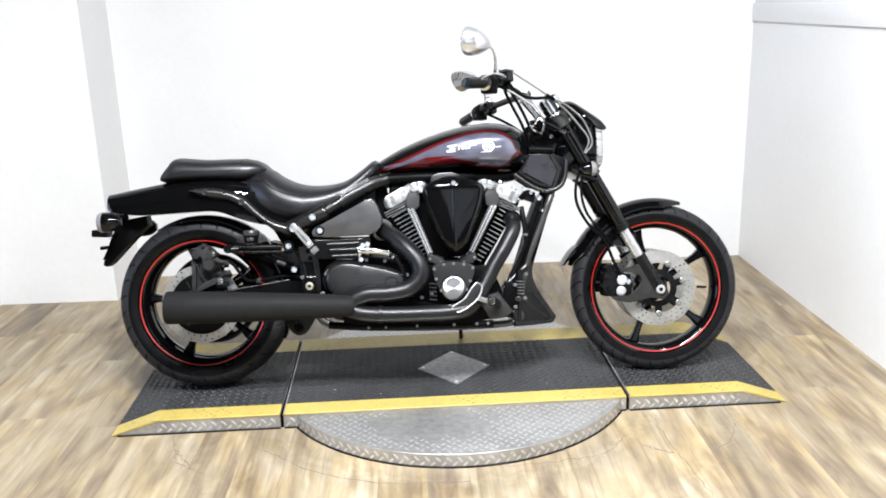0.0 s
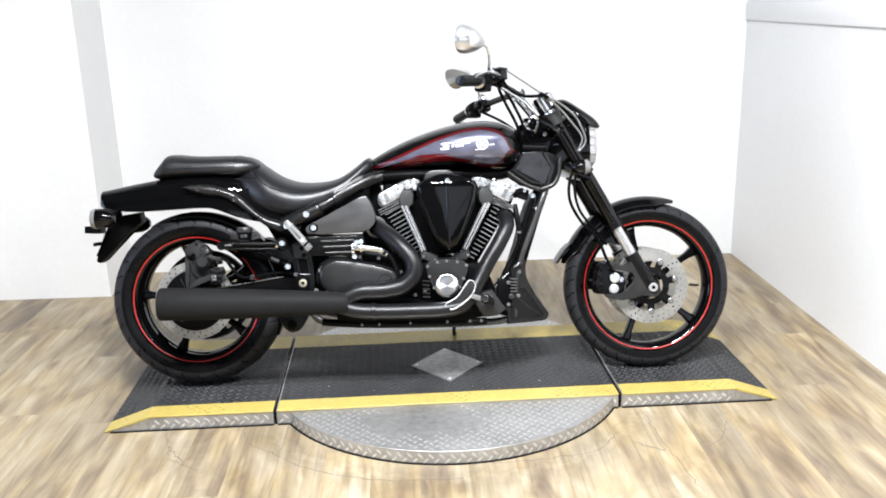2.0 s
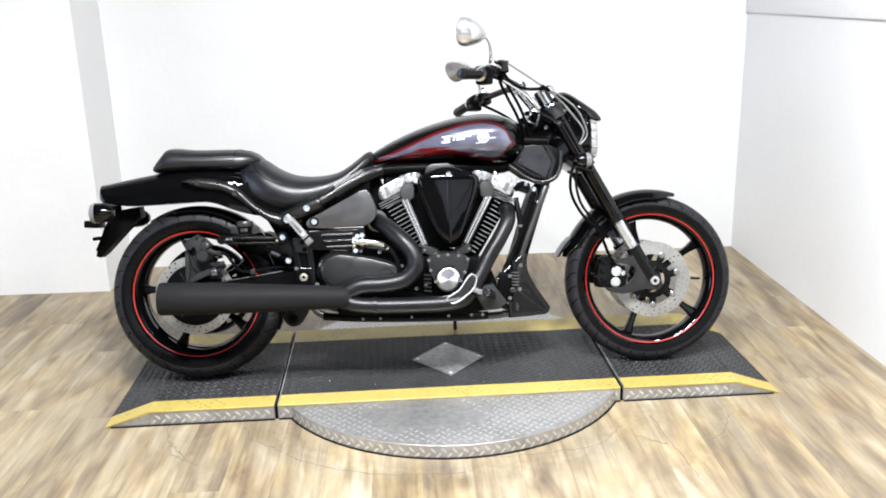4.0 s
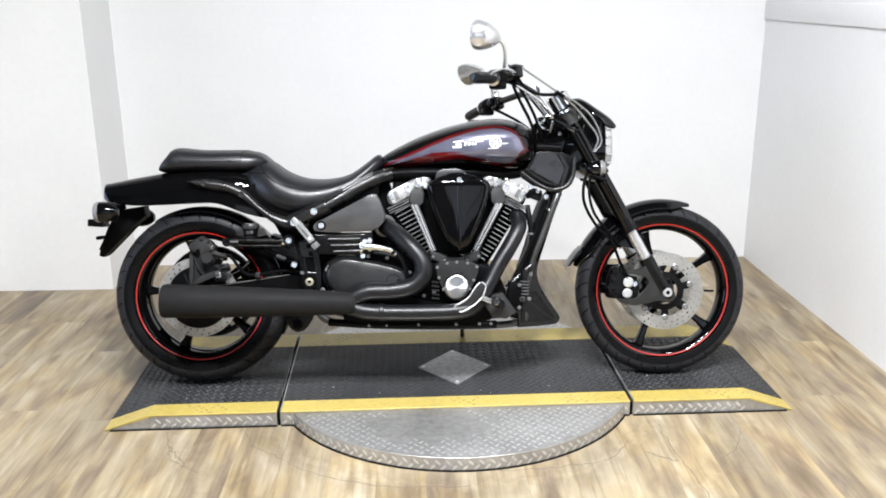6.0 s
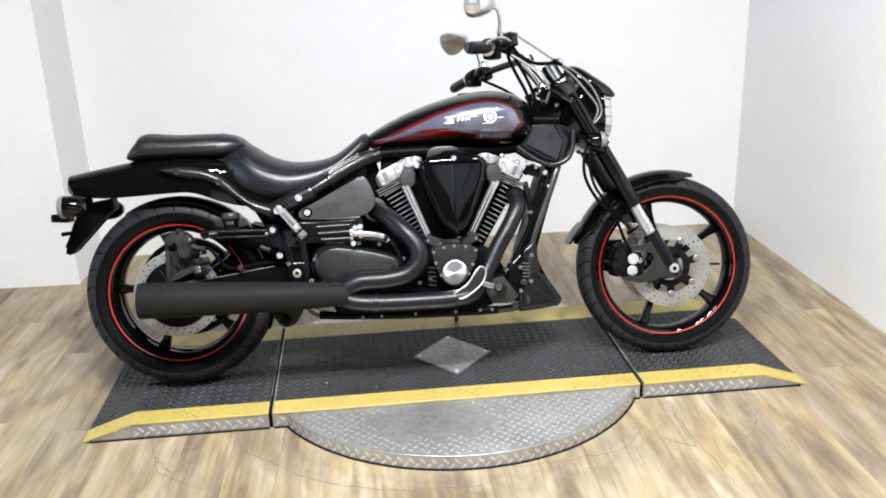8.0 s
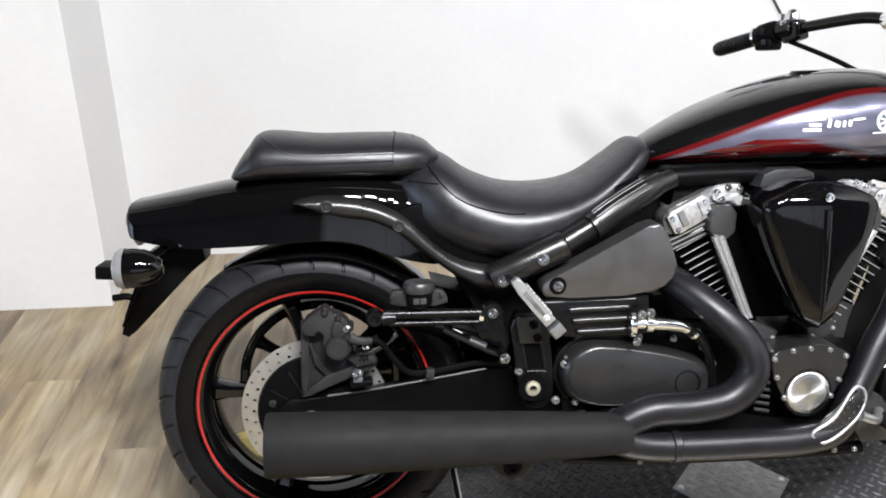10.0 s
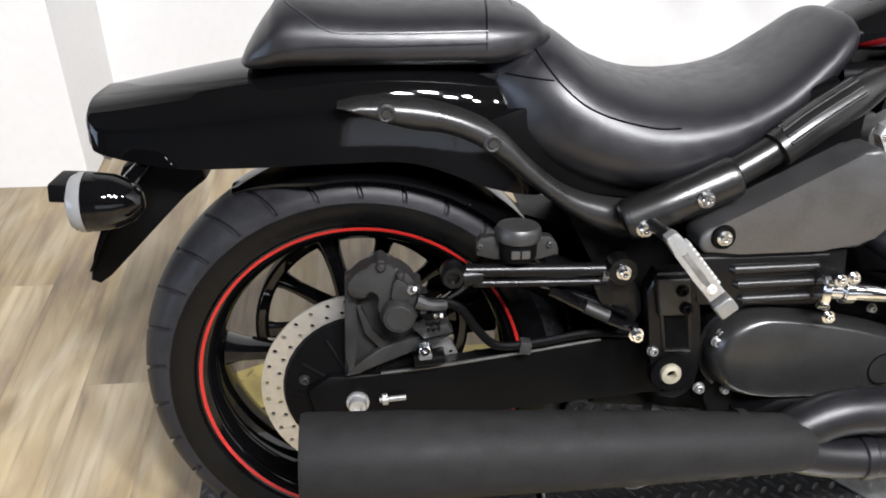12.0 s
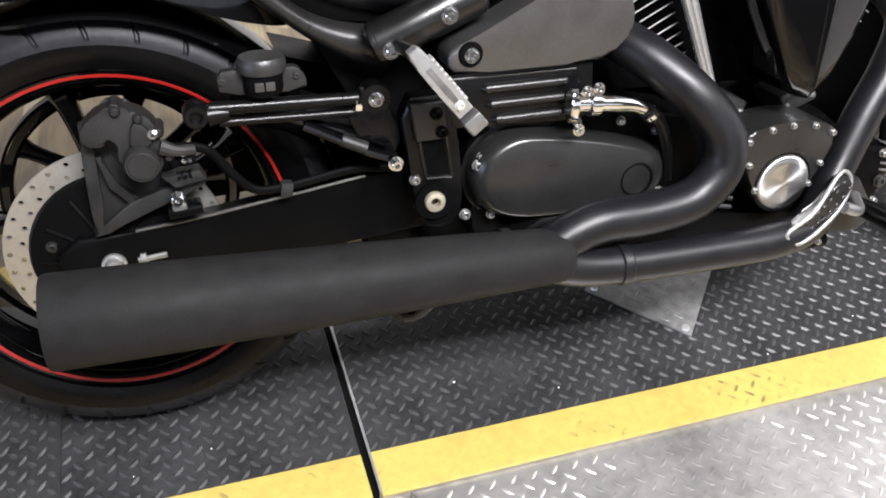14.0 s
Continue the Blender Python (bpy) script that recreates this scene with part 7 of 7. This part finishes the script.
def mirror(s, c, foot, dz):
    """A teardrop mirror on a curved stem."""
    m = empty("mirror")
    m.parent = hb
    tagged(m, "chrome teardrop mirror")
    bm = bmesh.new()
    rings = []
    for k in range(9):
        t = k / 8
        h = -0.002 + 0.052 * t
        q = math.sqrt(max(0.0, 1 - t ** 2)) if k < 8 else 0.05
        ring = []
        for i in range(32):
            a = 2 * math.pi * i / 32
            wide = 0.078 * (1 + 0.12 * math.cos(a))
            tall = 0.044 * (1 - 0.30 * math.cos(a))
            ring.append(bm.verts.new((h, -s * wide * q * math.cos(a), tall * q * math.sin(a))))
        rings.append(ring)
    for p, q in zip(rings, rings[1:]):
        for i in range(32):
            bm.faces.new((p[i], p[(i + 1) % 32], q[(i + 1) % 32], q[i]))
    bm.faces.new(rings[0])
    bm.faces.new(rings[-1])
    at = pose(*c, 0, dz, s * 34)
    bm.transform(at)
    part("mirror_shell", bm, satin_chrome, m, "chrome shell")
    g = bmesh.new()
    ring = [g.verts.new((-0.0032, -s * 0.074 * (1 + 0.12 * math.cos(2 * math.pi * i / 32)) * math.cos(2 * math.pi * i / 32), 0.0405 * (1 - 0.30 * math.cos(2 * math.pi * i / 32)) * math.sin(2 * math.pi * i / 32))) for i in range(32)]
    g.faces.new(ring)
    bmesh.ops.solidify(g, geom=g.faces[:], thickness=0.0008)
    g.transform(at)
    part("mirror_pane", g, mirror_glass, m, "mirror glass", smooth=0)
    cv = Vector(c)
    part("mirror_stem", tube([cv + Vector((0.025, -s * 0.02, -0.006)), cv + Vector((0.062, -s * 0.045, -0.008)), cv + Vector((0.078, -s * 0.075, -0.03)), foot], 0.0062, 12, 8), chrome, m)
    part("stem_nut", lathe([(0.006, 0.012), (0.010, 0.012), (0.010, -0.012), (0.006, -0.012)], foot, (0, 0, 1), 6), chrome, m)
    return m


mirror(-1, (0.160, -0.455, 1.156), (0.244, -0.325, 1.082), 8)
mirror(1, (0.172, 0.46, 1.164), (0.258, 0.300, 1.050), -28)

# cables and hoses
cb = part("control_cable", tube([(0.302, -0.275, 1.085), (0.367, -0.25, 1.047), (0.443, -0.22, 1.001), (0.507, -0.175, 0.975), (0.559, -0.17, 0.928), (0.588, -0.17, 0.868), (0.590, -0.168, 0.835), (0.569, -0.165, 0.808)], 0.0034, 10, 8), cast_alloy, bike, "bare braided control cables and black hoses")
part("cable", tube([(0.443, -0.215, 1.000), (0.50, -0.172, 0.962), (0.545, -0.17, 0.909), (0.580, -0.17, 0.855), (0.565, -0.165, 0.808)], 0.0034, 10, 8), cast_alloy, cb)
part("cable_sleeve", tube([(0.425, -0.226, 1.010), (0.455, -0.212, 0.994)], 0.0065, 12, 2), deep_black, cb)
part("cable", tube([(0.285, -0.275, 1.060), (0.318, -0.25, 1.022), (0.369, -0.235, 1.000), (0.441, -0.215, 1.001)], 0.0058, 10, 8), deep_black, cb)
part("cable", tube([(0.275, -0.265, 1.040), (0.288, -0.21, 1.020), (0.312, -0.20, 0.971), (0.343, -0.19, 0.912), (0.375, -0.12, 0.85), (0.40, -0.09, 0.82)], 0.0055, 10, 8), deep_black, cb)
part("cable", tube([(0.285, -0.265, 1.045), (0.307, -0.21, 1.022), (0.338, -0.20, 0.970), (0.366, -0.18, 0.915), (0.395, -0.12, 0.85), (0.42, -0.09, 0.82)], 0.0055, 10, 8), deep_black, cb)
part("cable", tube([(0.255, 0.28, 1.005), (0.34, 0.17, 0.945), (0.40, 0.08, 0.88), (0.42, 0.05, 0.82)], 0.0055, 10, 8), deep_black, cb)
part("cable", tube([(0.26, -0.265, 1.045), (0.38, -0.16, 0.985), (0.43, -0.13, 0.93), (0.42, -0.12, 0.88)], 0.0042, 10, 8), chrome, cb)
part("brake_line", tube([(0.56, -0.13, 0.76), (0.535, -0.15, 0.70), (0.535, -0.155, 0.63), (0.575, -0.15, 0.555), (0.63, -0.14, 0.50), (0.665, -0.135, 0.42), (0.69, -0.13, 0.37)], 0.0055, 10, 8), deep_black, cb)
part("brake_line", tube([(0.57, -0.12, 0.75), (0.555, -0.135, 0.68), (0.57, -0.14, 0.60), (0.62, -0.135, 0.53), (0.67, -0.12, 0.47)], 0.005, 10, 8), deep_black, cb)

# rider controls
pd = part("brake_pedal", tube([(0.084, -0.284, 0.275), (0.074, -0.282, 0.291), (0.116, -0.278, 0.317), (0.150, -0.268, 0.361), (0.166, -0.264, 0.368), (0.178, -0.266, 0.352), (0.164, -0.274, 0.318), (0.126, -0.282, 0.287), (0.098, -0.285, 0.274), (0.084, -0.284, 0.275)], 0.0034, 12, 6), peg_alloy, bike, "chrome looped brake pedal with a grey pad")
part("pedal_pad", prism(rounded([(0.080, 0.280), (0.082, 0.296), (0.116, 0.315), (0.150, 0.357), (0.164, 0.365), (0.175, 0.350), (0.162, 0.320), (0.126, 0.290), (0.100, 0.277)], 1), -0.262, -0.277, 0.003), clutch_grey, pd)
for k in range(9):
    t = k / 8
    u0, w0 = 0.096 + 0.066 * t, 0.289 + 0.022 * t + 0.042 * t * t
    for d in (-1, 1):
        part("pad_stud", box((u0 - d * 0.006, -0.2785, w0 + d * 0.005), (0.005, 0.003, 0.005), (0, -45, 0), 0.001, 1), engine_grey, pd)
part("pedal_arm", tube([(0.165, -0.278, 0.318), (0.20, -0.27, 0.305), (0.235, -0.22, 0.30)], 0.009, 12, 5), cast_alloy, pd)
rp = part("rider_peg", tube([(0.238, -0.20, 0.285), (0.222, -0.29, 0.302), (0.204, -0.372, 0.316)], [0.013, 0.015, 0.016], 18, 3), rubber, bike, "black rubber rider peg with a bright end")
part("peg_end", lathe([(0, 0.008), (0.010, 0.008), (0.013, 0.002), (0.013, -0.004)], (0.203, -0.373, 0.316), (-0.2, -1, 0.15), 18), chrome, rp)
part("peg_bracket", prism([(0.175, 0.29), (0.196, 0.320), (0.241, 0.328), (0.289, 0.260), (0.254, 0.238), (0.205, 0.240)], -0.17, -0.219, 0.006), engine_grey, rp)
part("gear_lever", tube([(0.10, 0.26, 0.29), (0.17, 0.27, 0.35), (0.24, 0.24, 0.30)], 0.007, 10, 4), chrome, bike)
part("left_peg", tube([(0.235, 0.20, 0.29), (0.215, 0.31, 0.30)], 0.018, 14, 1), rubber, bike)
part("left_engine_cover", prism(rounded([(-0.33, 0.30), (-0.33, 0.44), (0.0, 0.46), (0.18, 0.42), (0.22, 0.30), (0.0, 0.25)], 2), 0.17, 0.245, 0.02, 3), satin_black, bike)

# ---- floor planks ----
floor = tagged(part("floor", box(((HALL_W + HALL_E) / 2, (HALL_S + NORTH) / 2, -0.05), (HALL_E - HALL_W, NORTH - HALL_S, 0.088)), wood, smooth=0), "light oak plank floor with worn patches", "floor", kind="structure")
PLANK_W, PLANK_L, PLANK_S = 0.152, 1.22, -3.2


def plank_mesh(length):
    bm = box((0, length / 2, -0.003), (PLANK_W - 0.0003, length - 0.0003, 0.006), bevel=0.0002, segs=1)
    me = bpy.data.meshes.new("plank")
    bm.to_mesh(me)
    bm.free()
    me.materials.append(wood)
    return me


meshes = {}
rnd = random.Random(4)
for k in range(int((EAST - WEST) / PLANK_W) + 1):
    x = WEST + (k + 0.5) * PLANK_W
    y = PLANK_S - rnd.choice((0.0, 0.31, 0.62, 0.93)) + rnd.uniform(-0.08, 0.08)
    while y < NORTH:
        start, end = max(y, PLANK_S), min(y + PLANK_L, NORTH)
        if end - start > 0.02:
            key = round(end - start, 3)
            if key not in meshes:
                meshes[key] = plank_mesh(key)
            ob = new("plank", meshes[key])
            ob.location = (x, start, 0)
            ob.parent = floor
        y += PLANK_L

# cracks in the floor round the turntable
def crack(pts, seed):
    r = random.Random(seed)
    run = [Vector((x + r.uniform(-0.006, 0.006), y + r.uniform(-0.006, 0.006), 0.0004)) for x, y, _ in spline([(x, y, 0) for x, y in pts], 7)]
    bm = bmesh.new()
    last = None
    for k, p in enumerate(run):
        half = r.uniform(0.0004, 0.0017)
        way = (run[min(k + 1, len(run) - 1)] - run[max(k - 1, 0)]).normalized()
        n = Vector((-way.y, way.x, 0)) * half
        row = [bm.verts.new(p - n), bm.verts.new(p + Vector((0, 0, 0.0004))), bm.verts.new(p + n)]
        if last:
            bm.faces.new((last[0], row[0], row[1], last[1]))
            bm.faces.new((last[1], row[1], row[2], last[2]))
        last = row
    return tagged(part("floor_crack", bm, crack_brown, floor), "dark crack in the worn floor")


crack([(0.20, -0.585), (0.406, -0.562), (0.537, -0.531), (0.596, -0.465), (0.633, -0.414)], 1)
crack([(0.688, -0.506), (0.755, -0.545), (0.72, -0.52), (0.67, -0.49)], 2)
crack([(0.765, -0.304), (0.76, -0.44), (0.78, -0.62), (0.80, -0.80)], 3)
crack([(-0.628, -0.308), (-0.60, -0.397), (-0.546, -0.436), (-0.44, -0.53), (-0.30, -0.61), (-0.12, -0.66), (0.10, -0.67)], 4)
crack([(-0.864, -0.398), (-0.83, -0.45), (-0.788, -0.501)], 5)
crack([(-0.90, -0.29), (-0.88, -0.36), (-0.84, -0.47), (-0.74, -0.56)], 6)
crack([(1.02, -0.36), (0.99, -0.44), (0.906, -0.538)], 7)
